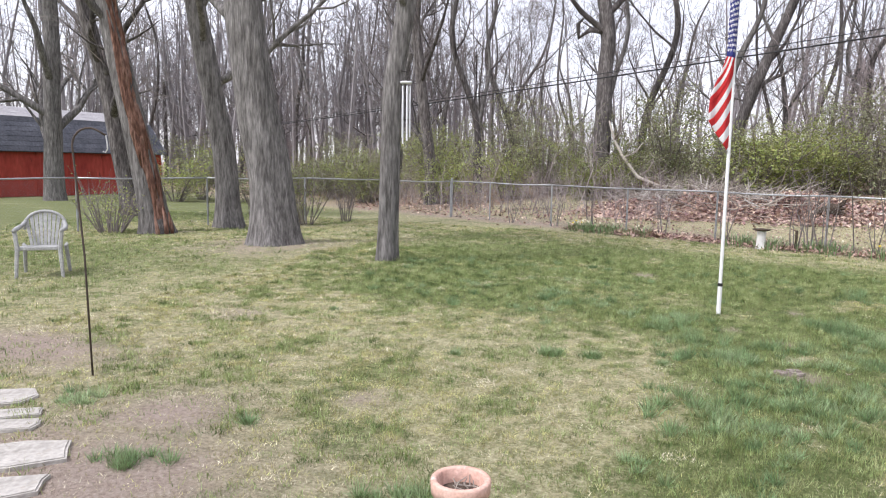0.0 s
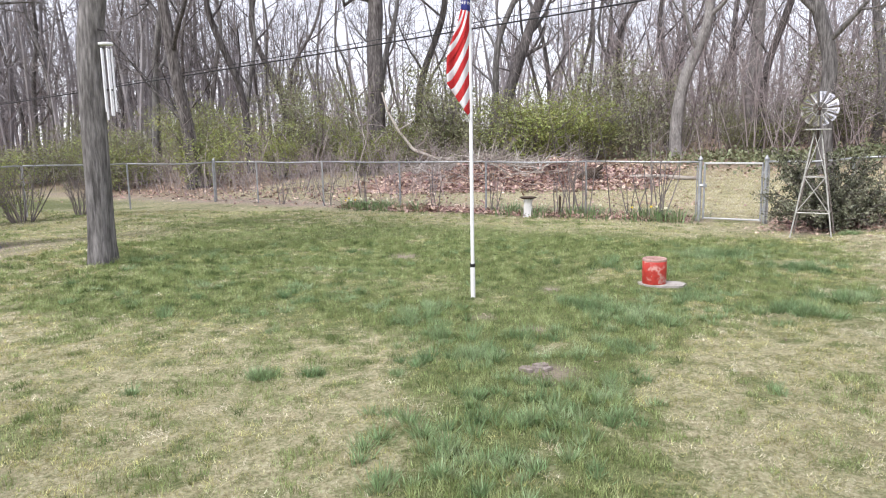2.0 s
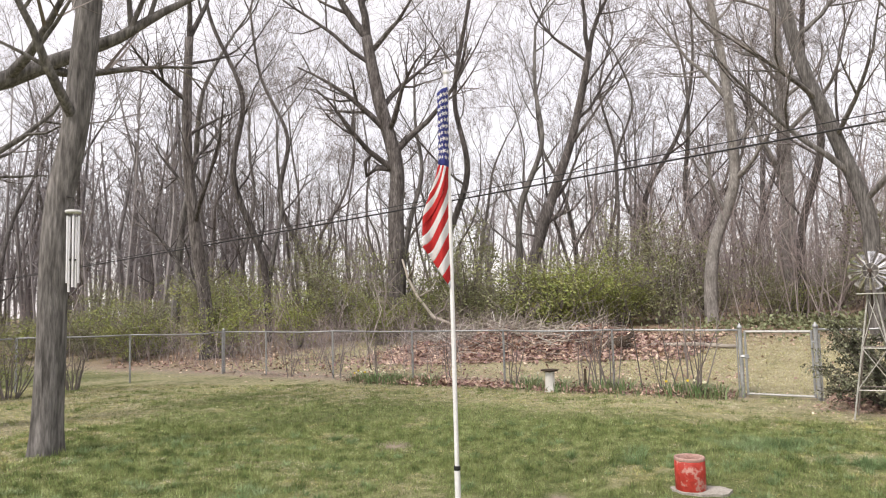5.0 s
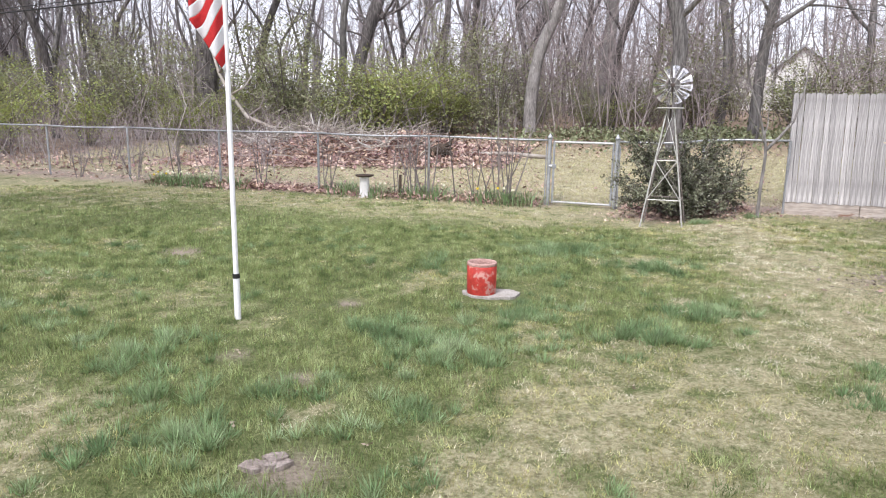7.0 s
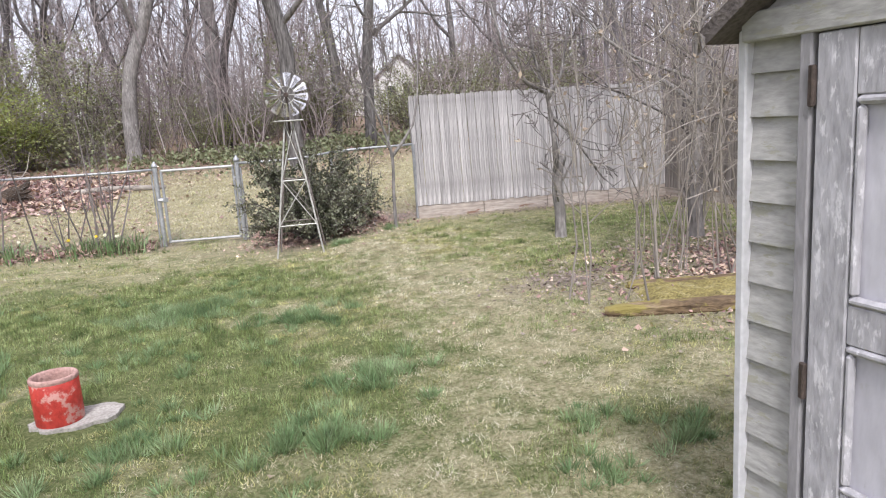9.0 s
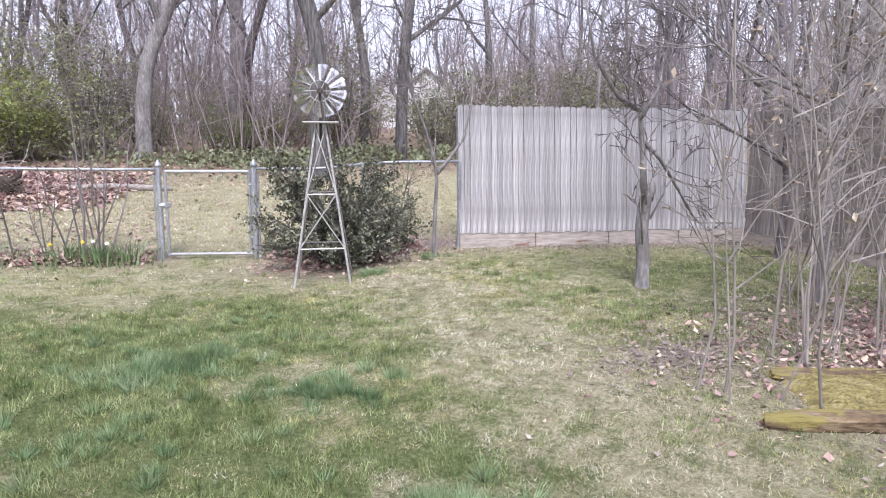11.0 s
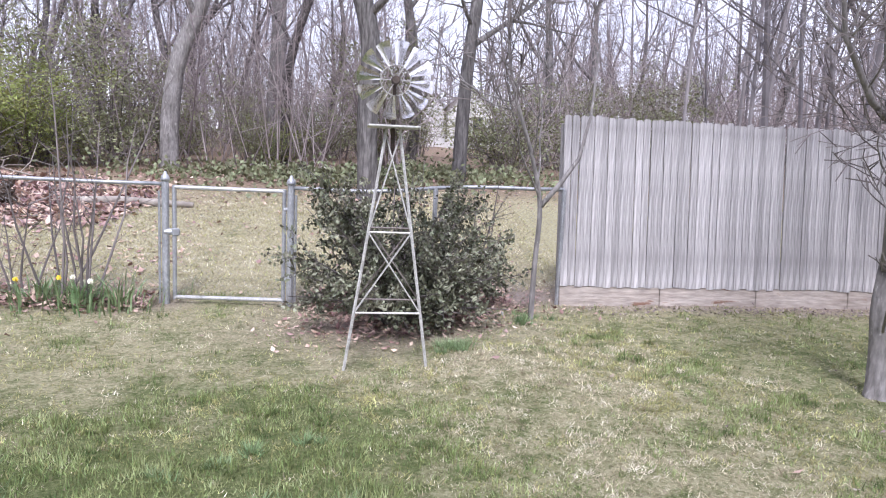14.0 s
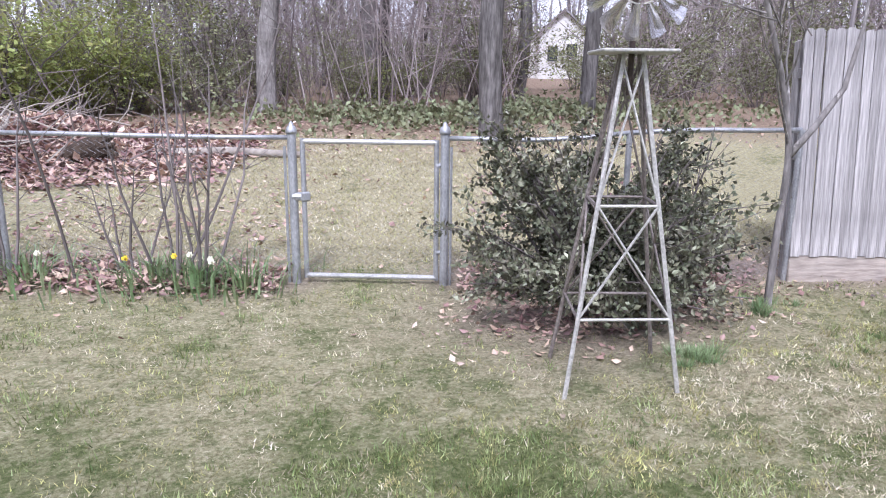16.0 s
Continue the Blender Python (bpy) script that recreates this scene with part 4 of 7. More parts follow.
# the half-stripped dead trunk
at_, pts_ = rooted(-10.76, 12.62, [(0, 0, -0.1), (-0.12, -0.1, 1.1), (-0.32, -0.28, 2.6), (-0.62, -0.55, 4.9), (-1.0, -0.85, 7.5)])
dead = tree("dead_tree", at_, pts_, 0.30, 0.17, 6, "leaning dead tree with bark stripped to red-brown wood", "bark", 3, 2.6, 0.75, flare=0.5, sides=16, twigs=(3, 2, 1))
rb = Build()
rng_ = random.Random(61)
for k in range(120):
    f = rng_.uniform(0.03, 0.97)
    i_ = min(3, int(f * 4))
    c_ = pts_[i_].lerp(pts_[i_ + 1], f * 4 - i_)
    r_ = 0.30 + (0.17 - 0.30) * f
    w = rng_.uniform(-0.95, 0.15) + 0.25 * math.sin(9 * f)
    o_ = Vector((math.cos(w), math.sin(w), 0)) * (r_ * 0.97 + (0.14 if f < 0.06 else 0.01))
    h_ = rng_.uniform(0.5, 1.3)
    ax_ = (pts_[i_ + 1] - pts_[i_]).normalized()
    rb.tube([c_ + o_ - ax_ * h_ * 0.5, c_ + o_ * 1.03, c_ + o_ + ax_ * h_ * 0.5], [0.022, 0.05, 0.018], 6)
part("stripped_wood", rb, M["bare_wood"], dead, "bare red-brown heartwood", smooth=True)

# trees of the wood's edge
at_, pts_ = rooted(-2.65, 27.2, [(0, 0, -0.2), (0.02, 0, 2), (0.05, 0, 4.3), (0.08, 0, 6.2), (-0.5, 0, 8.6), (-0.9, 0, 11)])
tree("broken_tree", at_, pts_, 0.34, 0.2, 8, "thick dark woodland tree with a broken crooked limb", "bark_dark", 8, 4.6, 0.5, flare=0.3,
     snags=[([(0, 0, 6.0), (-0.55, -0.2, 6.05), (-0.95, -0.3, 5.75), (-1.0, -0.3, 6.25), (-0.75, -0.3, 6.5)], [0.13, 0.11, 0.10, 0.08, 0.03])])
at_, pts_ = rooted(7.75, 25.5, [(0, 0, -0.2), (0.05, 0, 1.3), (0.25, -0.1, 2.6), (0.75, -0.2, 3.9), (0.95, -0.2, 5.1), (0.8, -0.2, 8.2), (0.5, 0, 11)])
tree("crooked_tree", at_, pts_, 0.21, 0.11, 9, "S-curved pale grey woodland tree", "bark_pale", 6, 4.2, 0.5, flare=0.35)
at_, pts_ = rooted(9.95, 19.75, [(0, 0, -0.2), (-0.05, 0, 1.6), (-0.05, 0, 3.0), (-0.55, 0.2, 4.9), (-1.2, 0.4, 7), (-1.6, 0.6, 10)])
tree("leaning_tree", at_, pts_, 0.19, 0.14, 10, "pale smooth-barked tree behind the windmill", "bark", 7, 4.2, 0.45, flare=0.3)
at_, pts_ = rooted(-8.7, 25.1, [(0, 0, -0.2), (-0.1, 0, 1.4), (-0.45, -0.1, 4.5), (-0.7, -0.2, 7.5), (-0.6, -0.2, 11)])
tree("woodland_tree", at_, pts_, 0.24, 0.13, 12, "brown leaning woodland tree with peeling bark", "bark_dark", 7, 4.2, 0.4, "woodland trees behind the yard")
at_, pts_ = rooted(2.0, 31.0, [(0, 0, -0.2), (0.3, 0, 2.0), (1.0, 0, 4.3), (2.2, 0, 7.6), (3.0, 0, 11)])
tree("woodland_tree", at_, pts_, 0.26, 0.13, 13, "strongly leaning woodland tree", "bark_dark", 7, 4.4, 0.45, "woodland trees behind the yard")
at_, pts_ = rooted(12.3, 30.7, [(0, 0, -0.2), (0, 0, 2.4), (0.1, 0, 5), (0.1, 0, 9), (0, 0, 13)])
tree("woodland_tree", at_, pts_, 0.27, 0.15, 14, "straight pale woodland tree", "bark_pale", 8, 4.2, 0.45, "woodland trees behind the yard")
at_, pts_ = rooted(12.6, 20.6, [(0, 0, -0.2), (0.1, 0, 2.4), (0.5, 0.1, 5), (0.7, 0, 8), (0.6, 0, 11)])
tree("woodland_tree", at_, pts_, 0.15, 0.09, 15, "thin grey tree behind the board fence", "bark", 7, 3.6, 0.3, "woodland trees behind the yard")
at_, pts_ = rooted(15.6, 11.0, [(0, 0, -0.2), (0, 0, 2.4), (0, 0.1, 5), (0.1, 0, 8), (0.2, 0, 11)])
tree("torn_bark_tree", at_, pts_, 0.26, 0.2, 16, "thick trunk with torn pinkish bark behind the fence", "bark_pale", 7, 4.0, 0.4, "")
# the dead limb fallen against the broken tree
b_ = Build()
b_.tube([(-2.3, 26.4, 3.3), (-2.05, 26.0, 2.6), (-1.65, 25.4, 1.95), (-1.1, 24.8, 1.3), (-0.35, 24.3, 1.02), (0.4, 24.1, 1.0)], [0.03, 0.045, 0.055, 0.06, 0.05, 0.03], 8)
for a_, c_ in (((-1.65, 25.4, 1.95), (-1.0, 25.2, 2.5)), ((-1.1, 24.8, 1.3), (-0.6, 24.9, 1.9)), ((-2.05, 26.0, 2.6), (-1.8, 25.5, 3.3))):
    b_.tube([a_, Vector(a_).lerp(Vector(c_), 0.5) + Vector((0.1, 0, -0.05)), c_], [0.04, 0.03, 0.012], 5)
solo("fallen_limb", b_, M["stick"], "pale barkless limb fallen from a woodland tree", "fallen limb", smooth=True)


# ---- green understorey ----
def shrub_proto(name, seed, h, w, leaves, mat, label, group, leaf=(0.05, 0.035), stems=16, cat="shrub"):
    rng = random.Random(seed)
    root = thing(name, (0, 0, 0), label, cat, group)
    st, lf = Build(), Build()
    tips = []
    for i in range(stems):
        a = rng.uniform(0, 6.28)
        p = Vector((math.cos(a), math.sin(a), 0)) * rng.uniform(0, 0.18) * w
        p.z = -0.1
        out = Vector((math.cos(a), math.sin(a), 0)) * w * rng.uniform(0.2, 1.2)
        hh = h * rng.uniform(0.3, 1.0)
        m_ = p + out * 0.4 + Vector((0, 0, hh * 0.6))
        e = p + out + Vector((0, 0, hh))
        st.tube([p, m_, e], [0.016, 0.011, 0.004], 4, cap=False)
        for c in range(5):
            q = p.lerp(m_, rng.uniform(0.4, 1)) if c < 2 else m_.lerp(e, rng.uniform(0, 1))
            t = q + (rand_dir(rng) + Vector((0, 0, 0.35))) * rng.uniform(0.25, 0.6)
            st.tube([q, t], [0.007, 0.003], 3, cap=False)
            tips.append((q, t))
        tips.append((m_, e))
    done = 0
    while done < leaves:
        q, t = tips[rng.randrange(len(tips))]
        c = q.lerp(t, rng.uniform(0.2, 1.1)) + Vector((rng.gauss(0, 0.10), rng.gauss(0, 0.10), rng.gauss(0, 0.05)))
        tilt = Vector((rng.gauss(0, 0.3), rng.gauss(0, 0.3), 1)).normalized()
        spread = rng.uniform(0.10, 0.24)
        for g in range(rng.randint(7, 18)):
            o = Vector((rng.gauss(0, 1), rng.gauss(0, 1), rng.gauss(0, 1)))
            o = (o - tilt * o.dot(tilt) * 0.75) * spread
            d = (o.normalized() + rand_dir(rng) * 0.6).normalized()
            s_ = (d.cross(tilt) + rand_dir(rng) * 0.5).normalized()
            k = rng.uniform(0.6, 1.3)
            lf.leaf(c + o, d, s_, leaf[0] * k, leaf[1] * k)
            done += 1
    part("stemwork", st, M["twig"], root)
    part("foliage", lf, M[mat], root)
    return root


def understorey():
    rng = random.Random(5)
    protos = [shrub_proto("honeysuckle_shrub", 20 + i, (1.7, 2.6, 3.3, 2.1)[i], (1.5, 1.6, 1.5, 1.9)[i], (3000, 4400, 4200, 3000)[i], ("spring_leaf", "spring_leaf", "muted_leaf", "muted_leaf")[i], ("woodland shrub in fresh yellow-green leaf", "woodland shrub in fresh yellow-green leaf", "woodland shrub in dull green leaf", "woodland shrub in dull green leaf")[i], "shrubs under the woodland trees", leaf=(0.075, 0.055), stems=20) for i in range(4)]
    spots = []
    for i in range(84):
        lat = rng.uniform(-27, 15)
        s = rng.uniform(7.4, 17) if i % 3 else rng.uniform(7.0, 9.5)
        if lat > -4.6:
            s += 4.5 + max(0, lat) * 0.25
        if lat < -10:
            s -= min(2.5, (-10 - lat) * 1.5)
        if lat < -14.2:
            s -= min(4.0, (-14.2 - lat) * 2.5)
        spots.append((lat, s))
    spots += [(-20, 5.5), (-23, 8), (-17.5, 7.0), (9, 12), (11, 13), (5.5, 10.5), (7, 11.5), (-8.8, 7.2), (-7, 7.5), (-5.4, 9.3), (-4.4, 11.5), (-9.4, 8.6), (-7.9, 8.4), (-6.4, 8.3), (-5.7, 10.2), (-4.1, 9.8), (-7.1, 10.4), (-8.6, 10.6), (-10.8, 8.8), (-12.4, 7.6), (-3.4, 13.2), (-25.0, -4.8), (-26.3, -3.0), (-24.0, -2.0)]
    corridor = math.atan2(29.2, 38)
    for i, (lat, s) in enumerate(spots):
        x, y = 5.42 + lat * 0.883 + s * 0.468, 15.42 - lat * 0.468 + s * 0.883
        k = rng.uniform(0.6, 1.2) if i < 84 else rng.uniform(0.9, 1.3)
        pr = protos[i % 4 if lat < -4.6 or i < 4 else 2 + i % 2]
        if i >= 4 and lat > -4.6 and (i % 5 == 0 or abs(math.atan2(x - 3.9, y - 10) - corridor) < 0.06):
            continue
        if i < 4:
            pr.matrix_world = pose(x, y, gz(x, y), 0, 0, rng.uniform(0, 360))
            pr.scale = (k, k, k)
        else:
            ob = copy_thing(pr, pose(x, y, gz(x, y), 0, 0, rng.uniform(0, 360)))
            ob.scale = (k, k, k * rng.uniform(0.85, 1.15))
    # ivy bank behind the gate
    b = Build()
    for i in range(4200):
        lat, s = rng.gauss(2.0, 2.6), rng.gauss(8.2, 1.0)
        x, y = 5.42 + lat * 0.883 + s * 0.468, 15.42 - lat * 0.468 + s * 0.883
        d = (rand_dir(rng) + Vector((0, 0, 0.5))).normalized()
        b.leaf(Vector((x, y, gz(x, y) + abs(rng.gauss(0.05, 0.14)))), d, d.cross(rand_dir(rng)).normalized(), 0.11, 0.09)
    solo("ground_ivy", b, M["ivy_leaf"], "low green ivy covering the bank behind the gate", "ivy", kind="stuff")


understorey()


# ---- chain-link fence ----
def mesh_wire(b, p0, p1, z0, z1, pitch=0.062, r=0.0016):
    """Woven diamond mesh between two feet, as zigzag strands."""
    L = (p1 - p0).length
    d = (p1 - p0) / L
    nrm = Vector((-d.y, d.x))
    n, rows = int(L / pitch), int((z1 - z0) / (pitch * 0.55))
    for i in range(n):
        base = len(b.v)
        for j in range(rows + 1):
            u = (i + 0.5 + (0.5 if j % 2 else -0.5)) * pitch
            q = p0 + d * min(u, L)
            z = z0 + (z1 - z0) * j / rows + gz(q.x, q.y)
            for k in range(3):
                w = 2.094 * k
                o = d * math.cos(w) * r * 1.2
                b.v.append(Vector((q.x + o.x + nrm.x * r * math.sin(w), q.y + o.y + nrm.y * r * math.sin(w), z)))
        for j in range(rows):
            for k in range(3):
                a, c = base + j * 3 + k, base + j * 3 + (k + 1) % 3
                b.f.append((a, c, c + 3, a + 3))


def post(parent, p, h, r=0.028, cap=True, name="post"):
    b = Build()
    z = gz(p.x, p.y)
    b.lathe([(r, -0.12), (r, h)], 12, (p.x, p.y, z))
    ob = part(name, b, M["galv"], parent, smooth=False)
    if cap:
        c = Build()
        c.lathe([(r * 1.25, h - 0.02), (r * 1.3, h), (r * 1.0, h + 0.03), (r * 0.55, h + 0.045), (r * 0.5, h + 0.06), (0.004, h + 0.075)], 12, (p.x, p.y, z))
        part("cap", c, M["galv"], ob, smooth=True)
    return ob


def fence_run(label, feet, heavy=()):
    f = thing("chain_link_fence", (0, 0, 0), label, "fence")
    for i, p in enumerate(feet):
        post(f, p, 1.19 if i not in heavy else 1.24, 0.024 if i not in heavy else 0.036, i in heavy, "post")
    for i in range(len(feet) - 1):
        b = Build()
        pts = []
        for t in (0, 0.25, 0.5, 0.75, 1):
            q = feet[i].lerp(feet[i + 1], t)
            pts.append((q.x, q.y, gz(q.x, q.y) + 1.19 - 0.012 * math.sin(t * math.pi)))
        b.tube(pts, [0.019] * 5, 8)
        part("top_rail", b, M["galv"], f, smooth=True)
        w = Build()
        mesh_wire(w, feet[i], feet[i + 1], 0.03, 1.17)
        part("wire_mesh", w, M["wire"], f, kind="stuff")
    return f


PA = Vector((-6.84, 21.9))
run = GATE_L - PA
fence_run("weathered grey chain-link fence along the back of the yard", [PA + run * t for t in (0, 0.125, 0.30, 0.48, 0.655, 0.83, 1.0)], heavy=(0, 6))
fence_run("short chain-link fence between gate and board fence", [GATE_R, Vector((7.7, 14.1)), Vector((8.83, 13.45))], heavy=(0,))
SD = Vector((-0.4735, -0.881))
fence_run("grey chain-link fence along the side of the yard", [PA + SD * t for t in (0.05, 2.9, 5.6, 8.4, 11.4, 14.4, 17.4, 20.4)])
# gate
gd = (GATE_R - GATE_L).normalized()
ga, gb = GATE_L + gd * 0.085, GATE_R - gd * 0.065
gate = thing("chain_link_gate", (0, 0, 0), "closed chain-link gate in a pale pipe frame", "gate")
z0 = gz(*((ga + gb) / 2))
for nm, a, c, mt in (("top_pipe", (ga, 1.16), (gb, 1.16), "galv_light"), ("bottom_pipe", (ga, 0.07), (gb, 0.07), "galv_light"), ("latch_side_pipe", (ga, 0.05), (ga, 1.18), "galv"), ("hinge_side_pipe", (gb, 0.05), (gb, 1.18), "galv")):
    b_ = Build()
    b_.tube([(a[0].x, a[0].y, z0 + a[1]), (c[0].x, c[0].y, z0 + c[1])], [0.021, 0.021], 10)
    part(nm, b_, M[mt], gate, smooth=False)
w_ = Build()
mesh_wire(w_, ga, gb, 0.08, 1.14)
part("wire_mesh", w_, M["wire"], gate, kind="stuff")
for h_ in (0.28, 0.98):
    b_ = Build()
    b_.tube([(gb.x, gb.y, z0 + h_), ((gb.x + GATE_R.x) / 2, (gb.y + GATE_R.y) / 2, z0 + h_ + 0.005), (GATE_R.x, GATE_R.y, z0 + h_)], [0.03, 0.016, 0.042], 8)
    part("hinge", b_, M["galv"], gate)
b_ = Build()
b_.tube([(GATE_L.x, GATE_L.y, z0 + 0.72), (ga.x, ga.y, z0 + 0.72)], [0.044, 0.028], 8)
b_.box((ga.x + gd.x * 0.01, ga.y + gd.y * 0.01, z0 + 0.72), (0.075, 0.05, 0.075), bevel=0.01)
part("latch", b_, M["galv"], gate)
for q_ in (GATE_L - gd * 0.06, GATE_R + gd * 0.05):
    b_ = Build()
    b_.lathe([(0.012, 0), (0.012, 1.12)], 6, (q_.x, q_.y, gz(q_.x, q_.y)))
    part("tension_bar", b_, M["galv"], gate)


# ---- board fence ----
def board_fence():
    rng = random.Random(9)
    c0, c1 = Vector((8.82, 13.42)), Vector((12.75, 11.5))
    c2 = Vector((10.6, 6.1))
    for nm, a, c, z_off, label in (("board_fence", c0, c1, 0.0, "tall silver-grey weathered board fence"), ("board_fence", c1, c2, -0.05, "brownish board fence running along the shrubs, shade in its board colour")):
        L = (c - a).length
        d = (c - a) / L
        ang = math.degrees(math.atan2(d.y, d.x))
        zg = gz(a.x, a.y)
        f = thing(nm, (a.x, a.y, zg), label, "fence", rz=ang)
        if a is c0:
            f.matrix_world = pose(a.x, a.y, zg, -5.5, 0, ang)      # it leans back
        shapes = []
        # the second run has its shade in the board colour
        mt = M["board" if a is c0 else "board_brown_shaded"]
        for s in range(6):
            b = Build()
            w, h, t = 0.0725 + 0.001 * (s % 3), 1.74 + 0.006 * (s % 3), 0.017
            e = 0.016
            outline = [(-w / 2, 0, 0), (w / 2, 0, 0), (w / 2 + rng.uniform(-.002, .002), 0, h - e), (w / 2 - e, 0, h), (-w / 2 + e, 0, h), (-w / 2, 0, h - e)]
            b.prism(outline, -t / 2, t / 2, Vector((0, 1, 0)))
            shapes.append(b.mesh("board", mt))
        n = int(L / 0.0765)
        for i in range(n):
            ob = part("board", shapes[rng.randrange(6)], None, f, local=pose(0.042 + i * 0.0765 + rng.uniform(-.004, .004), (-0.024 if i % 2 else -0.028) + rng.uniform(-.003, .003), 0.20 + z_off + rng.uniform(-.012, .012), 0, 0, 0) @ pose(0, 0, 0, 0, rng.uniform(-0.35, 0.35), 0))
        for z in (0.45, 1.0, 1.62):
            b = Build()
            b.box((L / 2, 0.03, z + z_off), (L, 0.04, 0.085), bevel=0.006)
            part("rail", b, M["board"], f)
        k = int(L / 1.25) + 1
        for i in range(k):
            b = Build()
            b.box(((i + 0.5) * L / k, -0.008, 0.085 + z_off), (L / k - 0.008, 0.035, 0.235), bevel=0.006)
            part("kickboard", b, M["kickboard"], f)
        for i in range(int(L / 2.2) + 2):
            b = Build()
            b.box((min(L - 0.05, 0.05 + i * 2.2), 0.10, 0.93), (0.09, 0.09, 1.9), bevel=0.01)
            part("post", b, M["board"], f)


board_fence()


# ---- windmill ----
def windmill():
    cx, cy = 6.37, 12.69
    feet = [Vector((5.96, 12.56)), Vector((6.49, 12.31)), Vector((6.78, 12.80)), Vector((6.25, 13.07))]
    root = thing("garden_windmill", (cx, cy, gz(cx, cy)), "grey galvanised ornamental garden windmill on four legs", "windmill")
    top_z = 1.70
    loc = [Vector((p.x - cx, p.y - cy, 0)) for p in feet]
    def on(i, z):
        q = loc[i] * (1 - 0.84 * z / top_z)
        return Vector((q.x, q.y, z))
    # back legs, bars and braces have their shade put into a darker metal
    for i in range(4):
        b = Build()
        b.tube([on(i, -0.06), on(i, top_z)], [0.0125, 0.0115], 6)
        part("leg", b, M["mill_metal" if i < 2 else "mill_rust_shaded"], root)
    for i in range(4):
        j = (i + 1) % 4
        for z in (0.40, 0.965):
            b = Build()
            b.tube([on(i, z), on(j, z)], [0.008, 0.008], 6)
            part("cross_bar", b, M["mill_metal" if i == 0 else "mill_rust_shaded"], root)
        for za, zb in ((0.40, 0.965), (0.965, 1.66)):
            for p, q in ((i, j), (j, i)):
                b = Build()
                b.tube([on(p, za), on(q, zb)], [0.0065, 0.0065], 5)
                part("diagonal_brace", b, M["mill_metal" if i == 0 else "mill_rust_shaded"], root)
    fx, fy = -0.45, -0.893
    ang = math.degrees(math.atan2(fx, -fy))
    b = Build()
    b.box((0, 0, 0), (0.37, 0.35, 0.018), bevel=0.006)
    part("platform", b, M["mill_metal"], root, local=pose(0, 0, top_z + 0.01, 0, 0, -ang * -1))
    b = Build()
    b.tube([(0, 0, top_z - 0.2), (0, 0, 2.04)], [0.016, 0.014], 8)
    part("mast", b, M["dark_metal"], root)
    face = pose(fx * 0.09, fy * 0.09, 2.03, 0, 0, math.degrees(math.atan2(fy, fx)) + 90)   # local -y looks at the yard
    b = Build()
    b.tube([(0, 0.20, 0), (0, -0.03, 0)], [0.016, 0.02], 10)
    b.tube([(0, -0.045, 0), (0, -0.012, 0)], [0.026, 0.034], 12)
    wheel = part("hub", b, M["dark_metal"], root, local=face)
    ring = Build()
    for rr in (0.105,):
        pts = [(rr * math.cos(2 * math.pi * k / 28), 0.004, rr * math.sin(2 * math.pi * k / 28)) for k in range(29)]
        ring.tube(pts, [0.0035] * 29, 5, cap=False)
    for k in range(6):
        w = math.pi * k / 3
        ring.tube([(0, 0, 0), (0.11 * math.cos(w), 0.004, 0.11 * math.sin(w))], [0.004, 0.004], 5)
    part("ring", ring, M["mill_metal"], wheel)
    bl = Build()
    r0, r1, w0, w1 = 0.105, 0.275, 0.042, 0.125
    rows, cols = 5, 5
    base = 0
    for side in (0, 1):
        for i in range(rows):
            f = i / (rows - 1)
            for j in range(cols):
                g = j / (cols - 1) - 0.5
                wid = w0 + (w1 - w0) * f
                x = g * wid
                zz = r0 + (r1 - r0) * f - 0.012 * (2 * g) ** 2 * f
                bl.v.append(Vector((x * math.cos(0.62), -x * math.sin(0.62) + 0.014 * (1 - (2 * g) ** 2) + 0.002 * side, zz)))
        for i in range(rows - 1):
            for j in range(cols - 1):
                a = side * rows * cols + i * cols + j
                q = (a, a + 1, a + cols + 1, a + cols)
                bl.f.append(q if side else tuple(reversed(q)))
    me = bl.mesh("blade", M["blade"], True)
    for k in range(12):
        part("blade", me, None, wheel, local=pose(0, 0, 0, 0, 30 * k + 8, 0))


windmill()


